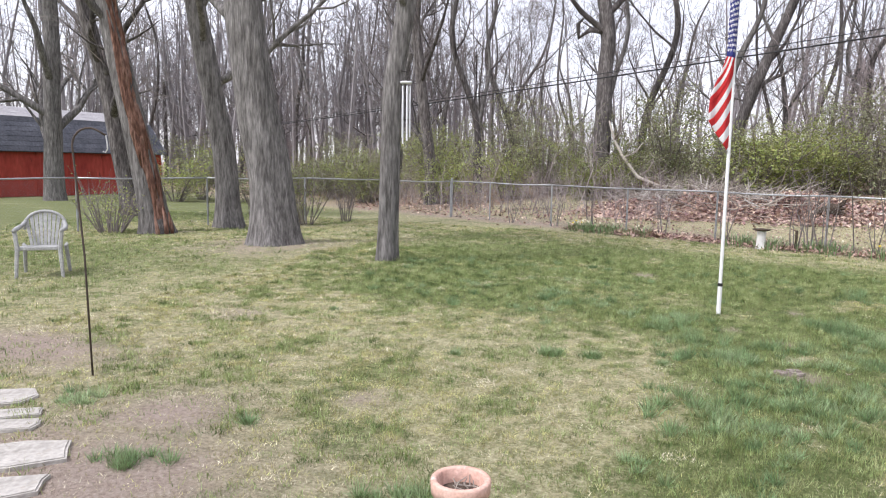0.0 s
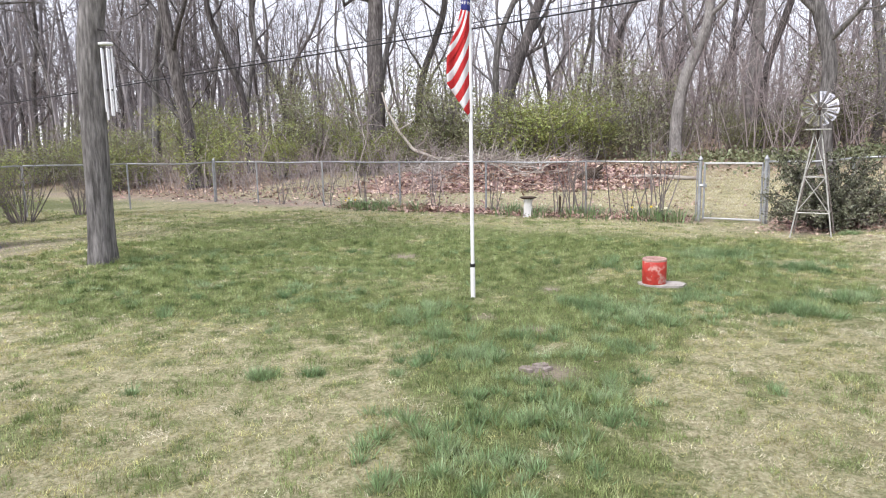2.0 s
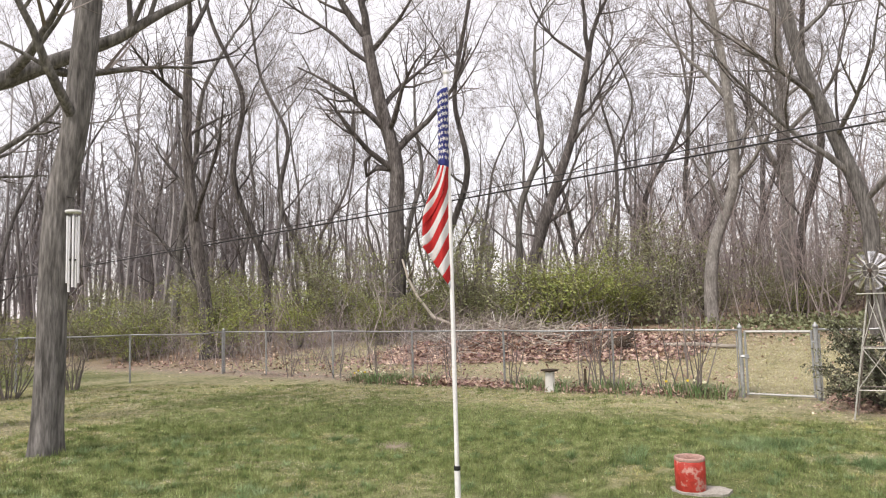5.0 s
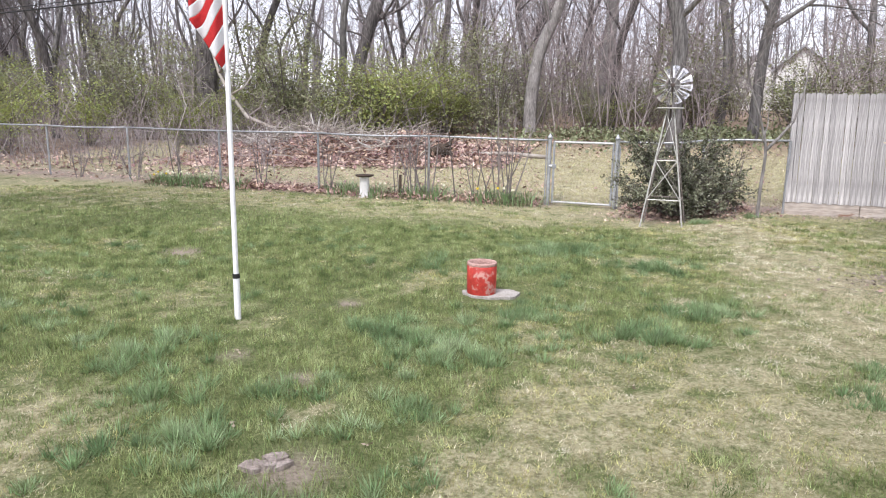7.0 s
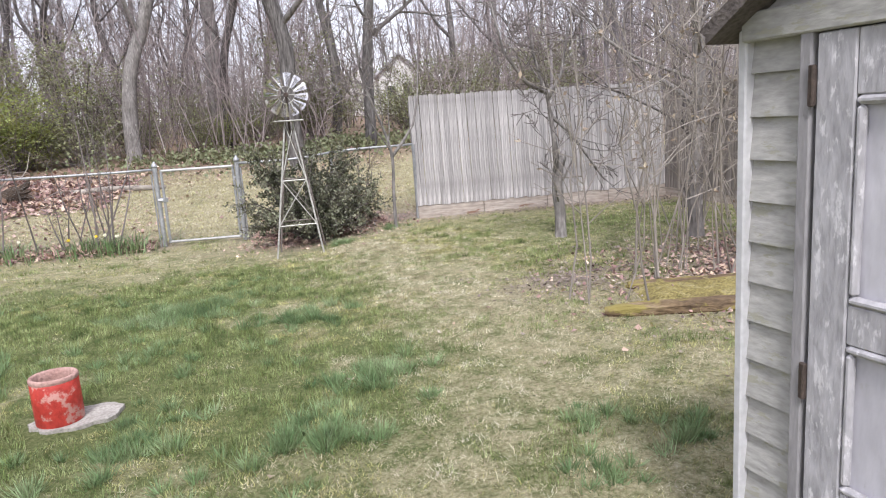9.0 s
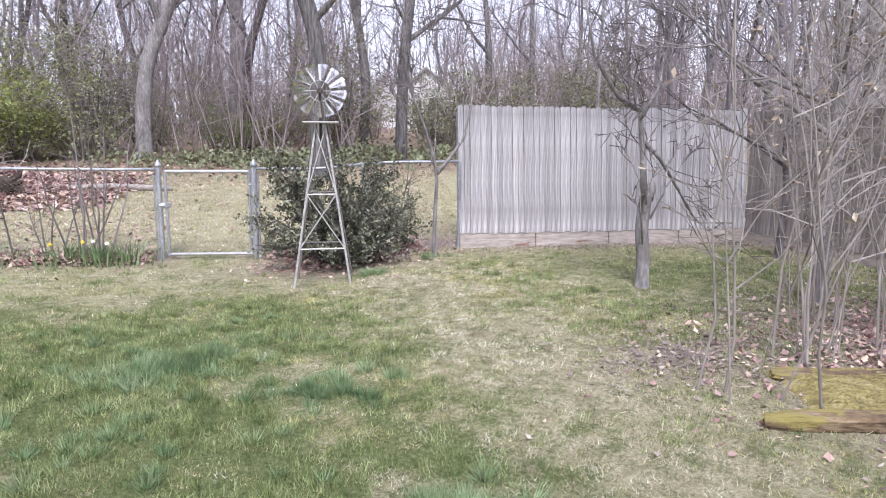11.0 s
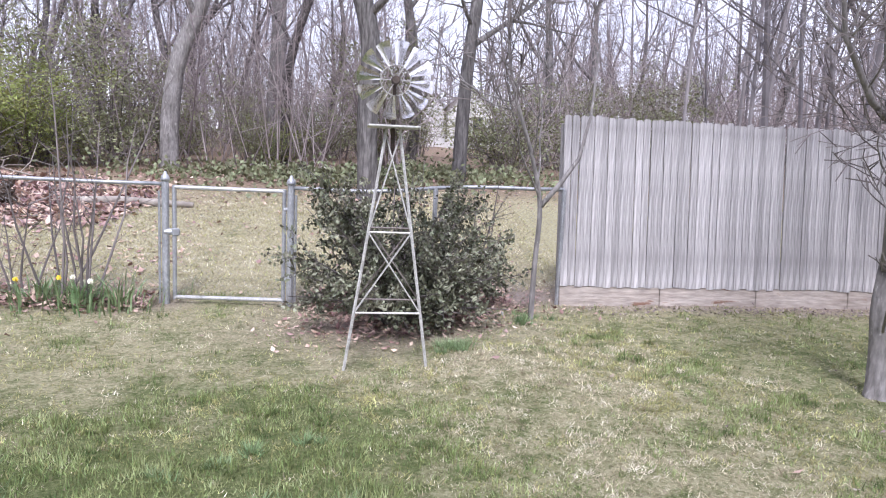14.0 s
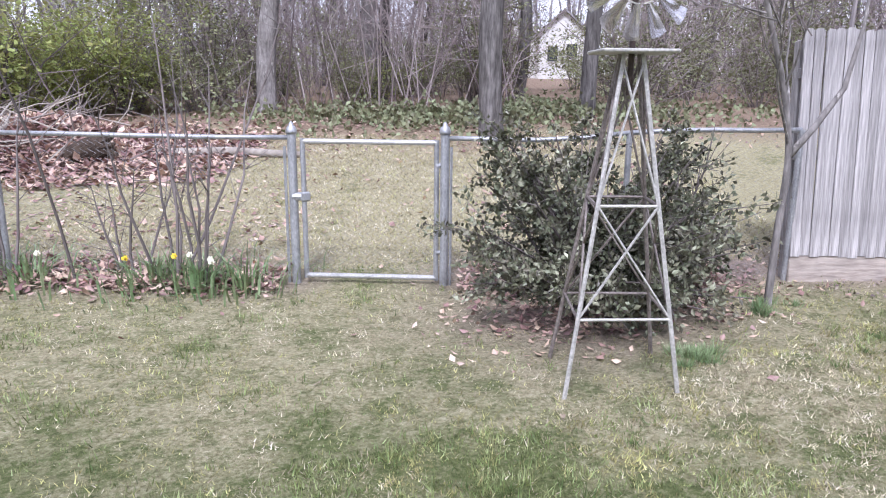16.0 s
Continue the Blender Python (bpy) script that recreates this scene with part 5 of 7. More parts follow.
# ---- flag on its pole ----
def flag_pole():
    x, y = 0.872, 8.175
    root = thing("flagpole", (x, y, gz(x, y)), "white two-section pole planted in the lawn", "flagpole")
    b = Build()
    b.lathe([(0.024, -0.05), (0.024, 0.33)], 14)
    part("lower_tube", b, M["pole_white"], root)
    b = Build()
    b.lathe([(0.026, 0.315), (0.027, 0.32), (0.027, 0.345), (0.026, 0.35)], 14)
    part("joint_ring", b, M["black"], root, "black joint ring")
    b = Build()
    b.lathe([(0.019, 0.34), (0.017, 3.52)], 14)
    part("upper_tube", b, M["pole_white"], root)
    b = Build()
    b.lathe([(0.022, 3.50), (0.026, 3.53), (0.022, 3.58), (0.03, 3.60), (0.03, 3.615), (0.008, 3.63)], 14)
    part("finial", b, M["chrome"], root, "silver swivel cap")
    flag = thing("flag", (x, y, gz(x, y)), "limp flag with white stars and red stripes on its pole", "flag")
    def cloth(u, v):
        # u falls along the dropped fly, v crosses from the pole to the outer fold and back behind
        w = v + 0.95 * max(0.0, u - 0.35)
        turn, w = math.floor(w), w % 1.0
        f = w / 0.46 if w < 0.46 else (1 - w) / 0.54
        wide = 0.09 + 0.15 * float(step(0.34, 0.8, np.float64(u)))
        z = 3.47 - 1.72 * u * (1 - 0.22 * f * u) - 0.05 * f * (1 - u)
        depth = -0.034 + 0.010 * turn if w < 0.46 else 0.012 + 0.008 * turn
        return Vector((0.012 - wide * f, depth * (1 - abs(2 * f - 1) ** 6) - 0.012 + 0.028 * math.sin(9 * f + 2 * u) * (0.3 + u), z))
    nu, nv = 80, 78
    groups = {"red_stripes": Build(), "white_stripes": Build(), "canton": Build()}
    for b in groups.values():
        b.v = [cloth(i / nu, j / nv) for j in range(nv + 1) for i in range(nu + 1)]
    for j in range(nv):
        for i in range(nu):
            a = j * (nu + 1) + i
            stripe = j // 6
            key = "canton" if i < 32 and j < 42 else ("red_stripes" if stripe % 2 == 0 else "white_stripes")
            groups[key].f.append((a, a + 1, a + nu + 2, a + nu + 1))
    for key, mt in (("red_stripes", "flag_red"), ("white_stripes", "flag_white"), ("canton", "flag_blue")):
        g = groups[key]
        used = sorted({k for f in g.f for k in f})
        at = {k: n for n, k in enumerate(used)}
        g.v = [g.v[k] for k in used]
        g.f = [tuple(at[k] for k in f) for f in g.f]
        ob = part(key, g, M[mt], flag, smooth=True)
        sol = ob.modifiers.new("cloth", "SOLIDIFY")
        sol.thickness = 0.0018
    for r in range(9):
        for c in range(6 if r % 2 == 0 else 5):
            u, v = (0.030 + 0.065 * c + (0.0325 if r % 2 else 0)), 0.03 + r * 0.058
            p = cloth(u, v)
            du = (cloth(u + 0.01, v) - p).normalized()
            dv = (cloth(u, v + 0.01) - p)
            nrm = du.cross(dv).normalized()
            dv = nrm.cross(du)
            if v > 0.44:
                continue
            st = Build()
            pts = []
            for k in range(10):
                w = math.pi / 2 + k * math.pi / 5
                rr = 0.024 if k % 2 == 0 else 0.0095
                pts.append(p + nrm * (0.004 if nrm.y < 0 else -0.004) + du * rr * math.cos(w) + dv * rr * math.sin(w))
            st.poly(pts)
            part("star", st, M["flag_white"], flag)


flag_pole()


# ---- red clay pipe on its slab ----
def red_pipe():
    x, y = 2.84, 8.77
    z = gz(x, y)
    b = Build()
    rng = random.Random(3)
    pts = []
    for k in range(26):
        w = 2 * math.pi * k / 26
        rr = rng.uniform(0.85, 1.08)
        u, v = 0.26 * rr * math.cos(w), 0.17 * rr * math.sin(w)
        a = math.radians(-12)
        pts.append((x + 0.09 + u * math.cos(a) - v * math.sin(a), y - 0.02 + u * math.sin(a) + v * math.cos(a), z))
    b.prism(pts, -0.03, 0.02)
    solo("concrete_slab", b, M["concrete"], "pale broken concrete slab in the grass", "slab")
    root = thing("clay_pipe", (x, y, z + 0.018), "upright red-painted clay pipe with scuffed paint on a slab", "pipe")
    b = Build()
    b.lathe([(0.122, 0), (0.127, 0.008), (0.127, 0.14), (0.126, 0.252), (0.118, 0.258)], 36, wob_=0.01, hollow=True)
    part("body", b, M["well_red"], root, smooth=True)
    b = Build()
    b.lathe([(0.1255, 0.247), (0.1285, 0.256), (0.1275, 0.270), (0.123, 0.276), (0.110, 0.276), (0.104, 0.270), (0.102, 0.24), (0.102, 0.03)], 36, wob_=0.01, hollow=True)
    part("rim", b, M["clay_rim"], root, "bare pinkish clay rim", smooth=True)
    b = Build()
    b.lathe([(0.1015, 0.04), (0.1015, 0.185), (0.06, 0.20), (0.01, 0.19)], 24)
    part("soil", b, M["soil"], root, "dark soil inside")


red_pipe()


# ---- flower pot, stones, hook, chair ----
def flower_pot():
    x, y = -0.42, 2.72
    z = gz(x, y)
    root = thing("flower_pot", (x, y, z), "pale terracotta flower pot with old soil", "flower pot")
    b = Build()
    b.lathe([(0.085, 0), (0.09, 0.005), (0.118, 0.20), (0.112, 0.205), (0.105, 0.20)], 32, hollow=True)
    part("body", b, M["pot"], root, smooth=True)
    b = Build()
    b.lathe([(0.122, 0.185), (0.131, 0.19), (0.134, 0.245), (0.128, 0.252), (0.112, 0.252), (0.106, 0.245), (0.104, 0.17)], 32, hollow=True)
    part("rim", b, M["pot"], root, smooth=True)
    b = Build()
    b.lathe([(0.10, 0.12), (0.103, 0.185), (0.03, 0.195)], 24)
    rng = random.Random(2)
    part("soil", b, M["soil"], root)
    b = Build()
    for k in range(16):
        p = Vector((rng.uniform(-.06, .06), rng.uniform(-.06, .06), 0.196))
        q = p + Vector((rng.uniform(-.07, .07), rng.uniform(-.07, .07), rng.uniform(0, 0.03)))
        b.tube([p, q], [0.004, 0.002], 4)
    part("stalk_litter", b, M["stick"], root, "dry dead stalks")


flower_pot()


def stepping_stones():
    rng = random.Random(8)
    for (x, y, w, d, a) in ((-3.86, 3.20, 0.28, 0.17, 35), (-3.52, 2.98, 0.26, 0.09, 33), (-3.37, 2.84, 0.28, 0.09, 30), (-2.92, 2.56, 0.32, 0.19, 38), (-2.66, 2.24, 0.26, 0.14, 42)):
        b = Build()
        pts = []
        for k in range(9):
            t = 2 * math.pi * k / 9 + rng.uniform(-0.2, 0.2)
            c, s = math.cos(t), math.sin(t)
            m_ = 1 / max(abs(c), abs(s)) ** 0.75
            pts.append((w * c * m_ * rng.uniform(0.88, 1.05), d * s * m_ * rng.uniform(0.88, 1.05), 0))
        b.prism(pts, -0.03, 0.022)
        top = [(p[0] * 0.95, p[1] * 0.93, 0.028) for p in pts]
        b.prism(top, -0.006, 0.0)
        solo("stepping_stone", b, M["flagstone"], "pale flat limestone stepping stone in bare earth", "stone", group="stepping stones", at=pose(x, y, gz(x, y), 0, 0, a))


stepping_stones()


def shepherd_hook():
    x, y = -3.66, 3.86
    b = Build()
    rd = Vector((0.92, 0.39, 0))      # the hook reaches this way
    pts = [Vector((0, 0, -0.1)), Vector((-0.03 * rd.x, 0, 0.9)), Vector((-0.07 * rd.x, -0.03, 1.70))]
    for k in range(1, 8):
        w = math.pi - math.pi * k / 8 * 0.72
        pts.append(pts[2] + rd * (0.12 + 0.12 * math.cos(w)) + Vector((0, 0, 0.13 * math.sin(w))))
    pts.append(pts[-1] + rd * 0.07 + Vector((0, 0, -0.04)))
    b.tube(pts, [0.0075] * len(pts), 8)
    e = pts[-1]
    root = thing("shepherd_hook", (x, y, gz(x, y)), "thin rusty iron shepherd's hook stuck in the lawn", "garden hook")
    part("rod", b, M["dark_metal"], root, smooth=True)
    h = Build()
    h.tube([e, e + Vector((0.01, 0, -0.06)), e + Vector((0.012, 0, -0.10)), e + Vector((-0.01, 0, -0.125)), e + Vector((-0.03, 0, -0.115))], [0.005] * 5, 6)
    part("hanger", h, M["galv_light"], root, "pale wire hanger")


shepherd_hook()


def garden_chair():
    ang = math.degrees(math.atan2(0.35, 0.39))
    x, y = -8.0, 7.25
    root = thing("garden_chair", (x, y, gz(x, y)), "grimy white plastic garden armchair on the grass", "chair", rz=ang - 4)
    # local -y is the front
    b = Build()
    pts = [(-0.24, -0.22, 0), (0.24, -0.22, 0), (0.25, -0.1, 0), (0.21, 0.2, 0), (-0.21, 0.2, 0), (-0.25, -0.1, 0)]
    b.prism([(p[0], p[1], 0.41 if p[1] < 0 else 0.39) for p in pts], -0.012, 0.012)
    b.box((0, -0.225, 0.40), (0.47, 0.02, 0.05), bevel=0.008)
    part("seat", b, M["plastic"], root)
    for sx in (-1, 1):
        for fy, top in ((-0.23, 0.64), (0.20, 0.42)):
            b = Build()
            b.tube([(sx * 0.285, fy - 0.03 if fy < 0 else fy + 0.09, -0.01), (sx * 0.26, fy, 0.4), (sx * 0.285, fy + 0.01, top)], [0.022, 0.030, 0.027], 6)
            part("leg", b, M["plastic"], root)
        b = Build()
        b.tube([(sx * 0.285, -0.25, 0.645), (sx * 0.30, -0.05, 0.655), (sx * 0.275, 0.16, 0.68), (sx * 0.24, 0.24, 0.74)], [0.026, 0.032, 0.03, 0.024], 8)
        part("armrest", b, M["plastic"], root, smooth=True)
    rim = []
    for k in range(15):
        w = math.pi * k / 14
        cx_ = 0.265 * math.cos(w)
        zz = 0.62 + 0.26 * math.sin(w) ** 0.75
        rim.append(Vector((cx_, 0.22 + 0.07 * (zz - 0.4) / 0.5, zz)))
    b = Build()
    b.tube(rim, [0.022] * 15, 8)
    part("back_rim", b, M["plastic"], root, smooth=True)
    for k in range(9):
        g = (k - 4) / 4
        xt = 0.235 * g
        zt = 0.62 + 0.26 * max(0.0, 1 - (xt / 0.265) ** 2) ** 0.375
        b = Build()
        xb = 0.17 * g
        b.prism([(xb - 0.017, 0.2, 0.40), (xb + 0.017, 0.2, 0.40), (xt + 0.023, 0.22 + 0.07 * (zt - 0.4) / 0.5, zt), (xt - 0.023, 0.22 + 0.07 * (zt - 0.4) / 0.5, zt)], -0.005, 0.005, Vector((0, 1, 0)))
        part("back_slat", b, M["plastic"], root)


garden_chair()


def wind_chime():
    x, y, z = -3.70, 10.10, 2.86
    root = thing("wind_chime", (x, y, z), "long white-tubed wind chime hung beside a slim tree", "wind chime")
    b = Build()
    b.tube([(-0.22, 0.06, 0.16), (-0.1, 0.02, 0.19), (0.0, 0, 0.17)], [0.02, 0.014, 0.008], 6)
    part("bracket", b, M["bark_dark"], root)
    b = Build()
    b.lathe([(0.085, -0.01), (0.09, 0), (0.09, 0.012), (0.085, 0.02)], 20)
    part("top_disc", b, M["pole_white"], root, smooth=False)
    b = Build()
    for k in range(3):
        w = 2.09 * k
        b.tube([(0.07 * math.cos(w), 0.07 * math.sin(w), 0.02), (0, 0, 0.17)], [0.002, 0.002], 4)
    part("cord", b, M["black"], root)
    for k in range(5):
        w = 2 * math.pi * k / 5 + 0.3
        L = 0.78 + 0.05 * (k % 3)
        b = Build()
        b.lathe([(0.013, -0.05 - L), (0.013, -0.05)], 10, (0.062 * math.cos(w), 0.062 * math.sin(w), 0))
        b.tube([(0.062 * math.cos(w), 0.062 * math.sin(w), -0.05), (0.062 * math.cos(w), 0.062 * math.sin(w), 0)], [0.0015, 0.0015], 4)
        part("tube", b, M["chrome"], root)
    b = Build()
    b.tube([(0, 0, 0), (0, 0, -0.55)], [0.002, 0.002], 4)
    b.lathe([(0.035, -0.57), (0.038, -0.56), (0.035, -0.55)], 12)
    part("clapper", b, M["black"], root)


wind_chime()


# ---- garden shed ----
def garden_shed():
    C = Vector((4.19, 5.44))                 # far front corner
    d = Vector((-0.276, -0.961))             # along the front
    ang = math.degrees(math.atan2(d.y, d.x))
    zg = gz(C.x, C.y)
    # local x runs along the front, local -y... out of the front is -y turned: front faces local -y
    root = thing("garden_shed", (C.x, C.y, zg), "weathered grey clapboard garden shed with a peeling panelled door", "shed", rz=ang)
    W, D, H = 1.52, 1.9, 1.76
    rise = 0.5 * W * math.tan(math.radians(32))
    f = 1                                     # the inside lies towards local +y
    # core walls set back behind the boards
    b = Build()
    b.prism([(0.02, 0.04, 0), (W - 0.02, 0.04, 0), (W - 0.02, 0.04, H), (W / 2, 0.04, H + rise - 0.02), (0.02, 0.04, H)], 0, 0.03, Vector((0, 1, 0)))
    part("front_wall", b, M["trim_grey"], root)
    b = Build()
    b.prism([(0.02, D, 0), (W - 0.02, D, 0), (W - 0.02, D, H), (W / 2, D, H + rise - 0.02), (0.02, D, H)], -0.03, 0, Vector((0, 1, 0)))
    part("back_wall", b, M["siding"], root)
    for sx in (0.035, W - 0.035):
        b = Build()
        b.box((sx, D / 2, H / 2), (0.03, D - 0.1, H))
        part("side_wall", b, M["siding"], root)
    ex = 0.116
    n = int(H / ex) + 1
    def lap(x0, x1, z, y, mt="siding"):
        b = Build()
        ztop = min(z + ex + 0.012, H - 0.005)
        b.v += [Vector(p) for p in ((x0, y - 0.022, z), (x1, y - 0.022, z), (x1, y + 0.004, z), (x0, y + 0.004, z), (x0, y - 0.006, ztop), (x1, y - 0.006, ztop), (x1, y + 0.004, ztop), (x0, y + 0.004, ztop))]
        b.f += [(3, 2, 1, 0), (4, 5, 6, 7), (0, 1, 5, 4), (1, 2, 6, 5), (2, 3, 7, 6), (3, 0, 4, 7)]
        part("siding_board", b, M[mt], root)
    for i in range(n):
        lap(0.03, 0.203, 0.02 + i * ex, 0.035)
        lap(W - 0.203, W - 0.03, 0.02 + i * ex, 0.035)
    for i in range(n):                         # side boards
        b = Build()
        z = 0.02 + i * ex
        zt = min(z + ex + 0.012, H - 0.005)
        b.v += [Vector(p) for p in ((-0.004, 0.05, z), (-0.004, D, z), (0.02, D, z), (0.02, 0.05, z), (0.012, 0.05, zt), (0.012, D, zt), (0.02, D, zt), (0.02, 0.05, zt))]
        b.f += [(0, 1, 2, 3), (7, 6, 5, 4), (4, 5, 1, 0), (5, 6, 2, 1), (6, 7, 3, 2), (7, 4, 0, 3)]
        part("siding_board", b, M["siding"], root)
    for i in range(5):                         # gable boards
        z = H + 0.045 + i * ex
        half = (H + rise - z) / math.tan(math.radians(32))
        if half > 0.06:
            b = Build()
            hb = max(0.01, half - ex / math.tan(math.radians(32)))
            b.v += [Vector(p) for p in ((W / 2 - half, 0.012, z), (W / 2 + half, 0.012, z), (W / 2 + half, 0.04, z), (W / 2 - half, 0.04, z), (W / 2 - hb, 0.03, z + ex), (W / 2 + hb, 0.03, z + ex), (W / 2 + hb, 0.04, z + ex), (W / 2 - hb, 0.04, z + ex))]
            b.f += [(3, 2, 1, 0), (4, 5, 6, 7), (0, 1, 5, 4), (1, 2, 6, 5), (2, 3, 7, 6), (3, 0, 4, 7)]
            part("gable_board", b, M["siding"], root)
    for x0 in (0.0, W - 0.03):
        b = Build()
        b.box((x0 + 0.015, 0.0145, H / 2), (0.03, 0.041, H), bevel=0.005)
        part("corner_trim", b, M["trim_white"], root, "white corner trim")
    for x0 in (0.203, W - 0.239):
        b = Build()
        b.box((x0 + 0.018, 0.0125, (H + 0.0) / 2), (0.036, 0.045, H + 0.0), bevel=0.004)
        part("door_post", b, M["trim_grey"], root, "grey door post")
    b = Build()
    b.box((W / 2, 0.010, H + 0.004), (W - 0.04, 0.054, 0.076), bevel=0.005)
    part("header", b, M["siding"], root)
    # added dark strip that imitates the shade in the slot over the door
    b = Build()
    b.box((W / 2, 0.034, H - 0.018), (W - 0.5, 0.012, 0.036))
    part("dark_gap", b, M["dark_metal"], root, "dark strip in place of the shade in the gap above the door")
    # door, of stiles, rails and sunk panels
    x0, x1, dz0, dz1 = 0.252, W - 0.252, 0.03, H - 0.037
    b = Build()
    b.box(((x0 + x1) / 2, 0.026, (dz0 + dz1) / 2), (x1 - x0, 0.022, dz1 - dz0))
    door = part("door", b, M["door_panel"], root, "closed panelled door with peeling lilac-grey paint")
    sw = 0.105
    zs = [dz0, 0.32, 0.82, 1.10, dz1]
    for xa in (x0 + sw / 2, x1 - sw / 2, (x0 + x1) / 2):
        b = Build()
        b.box((xa, 0.008, (dz0 + dz1) / 2), (sw if xa != (x0 + x1) / 2 else 0.09, 0.03, dz1 - dz0), bevel=0.004)
        part("stile", b, M["door_paint"], door)
    for zc, hh in ((dz0 + 0.08, 0.16), (0.52, 0.10), (1.02, 0.10), (dz1 - 0.075, 0.15)):
        for xa, wd in (((x0 + sw + (x0 + x1) / 2 - 0.045) / 2, (x1 - x0) / 2 - sw - 0.045), ((x1 - sw + (x0 + x1) / 2 + 0.045) / 2, (x1 - x0) / 2 - sw - 0.045)):
            b = Build()
            b.box((xa, 0.010, zc), (wd - 0.001, 0.026, hh), bevel=0.003)
            part("rail", b, M["door_paint"], door)
    for za, zb in ((dz0 + 0.16, 0.47), (0.57, 0.97), (1.07, dz1 - 0.15)):
        for xa, xb in ((x0 + sw, (x0 + x1) / 2 - 0.045), ((x0 + x1) / 2 + 0.045, x1 - sw)):
            b = Build()
            for (cx_, cz_, w_, h_) in (((xa + xb) / 2, za + 0.012, xb - xa, 0.022), ((xa + xb) / 2, zb - 0.012, xb - xa, 0.022), (xa + 0.012, (za + zb) / 2, 0.022, zb - za - 0.046), (xb - 0.012, (za + zb) / 2, 0.022, zb - za - 0.046)):
                b.box((cx_, 0.004, cz_), (w_, 0.024, h_), bevel=0.008)
            part("panel_moulding", b, M["door_paint"], door)
    for zc in (0.84, 1.60):
        b = Build()
        b.box((x0 - 0.006, -0.013, zc), (0.020, 0.012, 0.10), bevel=0.003)
        b.tube([(x0 - 0.001, -0.017, zc - 0.048), (x0 - 0.001, -0.017, zc + 0.048)], [0.0055, 0.0055], 8)
        part("hinge", b, M["dark_metal"], door, "dark iron hinge")
    b = Build()
    b.lathe([(0.028, 0), (0.03, 0.01), (0.012, 0.02), (0.012, 0.04), (0.028, 0.05), (0.03, 0.065), (0.01, 0.08)], 16)
    part("knob", b, M["galv"], door, smooth=True, local=pose(x1 - 0.065, -0.005, 0.92, 90, 0, 0))
    # roof
    t = math.radians(32)
    oh, fo = 0.06, 0.085
    for sgn in (-1, 1):
        b = Build()
        ridge = Vector((W / 2, 0, H + rise + 0.045))
        eave = Vector((W / 2 + sgn * (W / 2 + oh), 0, H + rise + 0.045 - (W / 2 + oh) * math.tan(t)))
        nn = Vector((sgn * math.sin(t), 0, math.cos(t)))
        prof = [ridge, eave, eave - nn * 0.02 - Vector((sgn * 0.012, 0, 0)), eave - nn * 0.045, ridge - Vector((0, 0, 0.045))]
        b.prism([(p.x, -fo, p.z) for p in prof], 0, D + 2 * fo, Vector((0, 1, 0)))
        part("roof_slope", b, M["roofing"], root, "dark roof slope")
    b = Build()
    b.tube([(W / 2, -fo - 0.01, H + rise + 0.05), (W / 2, D + fo + 0.01, H + rise + 0.05)], [0.035, 0.035], 8)
    part("ridge_cap", b, M["roofing"], root)


garden_shed()


# ---- red barn ----
def barn():
    A, Bv = Vector((-26.52, 19.65)), Vector((-24.75, 28.9))
    L = (Bv - A).length
    d = (Bv - A) / L
    ang = math.degrees(math.atan2(d.y, d.x))
    root = thing("barn", (A.x, A.y, gz(A.x, A.y) - 0.05), "faded red gambrel-roofed barn with a dark shingled roof", "barn", rz=ang)
    D, H = 5.0, 2.0
    # local +x along the long wall, local +y away behind (front faces local -y)
    b = Build()
    b.box((L / 2, 0.06, H / 2 + 0.02), (L, 0.12, H))
    part("long_wall", b, M["barn_red"], root)
    b = Build()
    b.box((L / 2, D - 0.06, H / 2 + 0.02), (L, 0.12, H))
    part("back_wall", b, M["barn_red"], root)
    prof = [(-0.25, H - 0.05), (1.0, H + 1.45), (D / 2, H + 1.95), (D - 1.0, H + 1.45), (D + 0.25, H - 0.05)]
    for x in (0.0, L - 0.12):
        b = Build()
        b.prism([(x, 0.12, 0), (x, D - 0.12, 0), (x, D - 0.12, H), (x, D - 1.0, H + 1.38), (x, D / 2, H + 1.88), (x, 1.0, H + 1.38), (x, 0.12, H)], 0, 0.12, Vector((1, 0, 0)))
        part("gable_wall", b, M["barn_red"], root)
    for i in range(4):
        (ya, za), (yb, zb) = prof[i], prof[i + 1]
        rows = 7 if i in (0, 3) else 3
        for r in range(rows):
            f0, f1 = r / rows, (r + 1) / rows
            b = Build()
            p0, p1 = Vector((0, ya + (yb - ya) * f0, za + (zb - za) * f0)), Vector((0, ya + (yb - ya) * f1, za + (zb - za) * f1))
            nn = Vector((0, -(p1.z - p0.z), p1.y - p0.y)).normalized()
            lo, hi = (0.04, 0.033) if i < 2 else (0.033, 0.04)
            b.prism([p0 - nn * 0.02, p1 - nn * 0.02, p1 + nn * hi, p0 + nn * lo], -0.2, L + 0.2, Vector((1, 0, 0)))
            part("shingle_course", b, M["shingle" if i in (0, 3) else "ridge_roof"], root)
    for k in range(7):
        b = Build()
        b.box((0.02 + (L - 0.04) * k / 6, -0.012, H / 2), (0.09, 0.03, H - 0.06), bevel=0.005)
        part("batten", b, M["barn_red"], root)


barn()


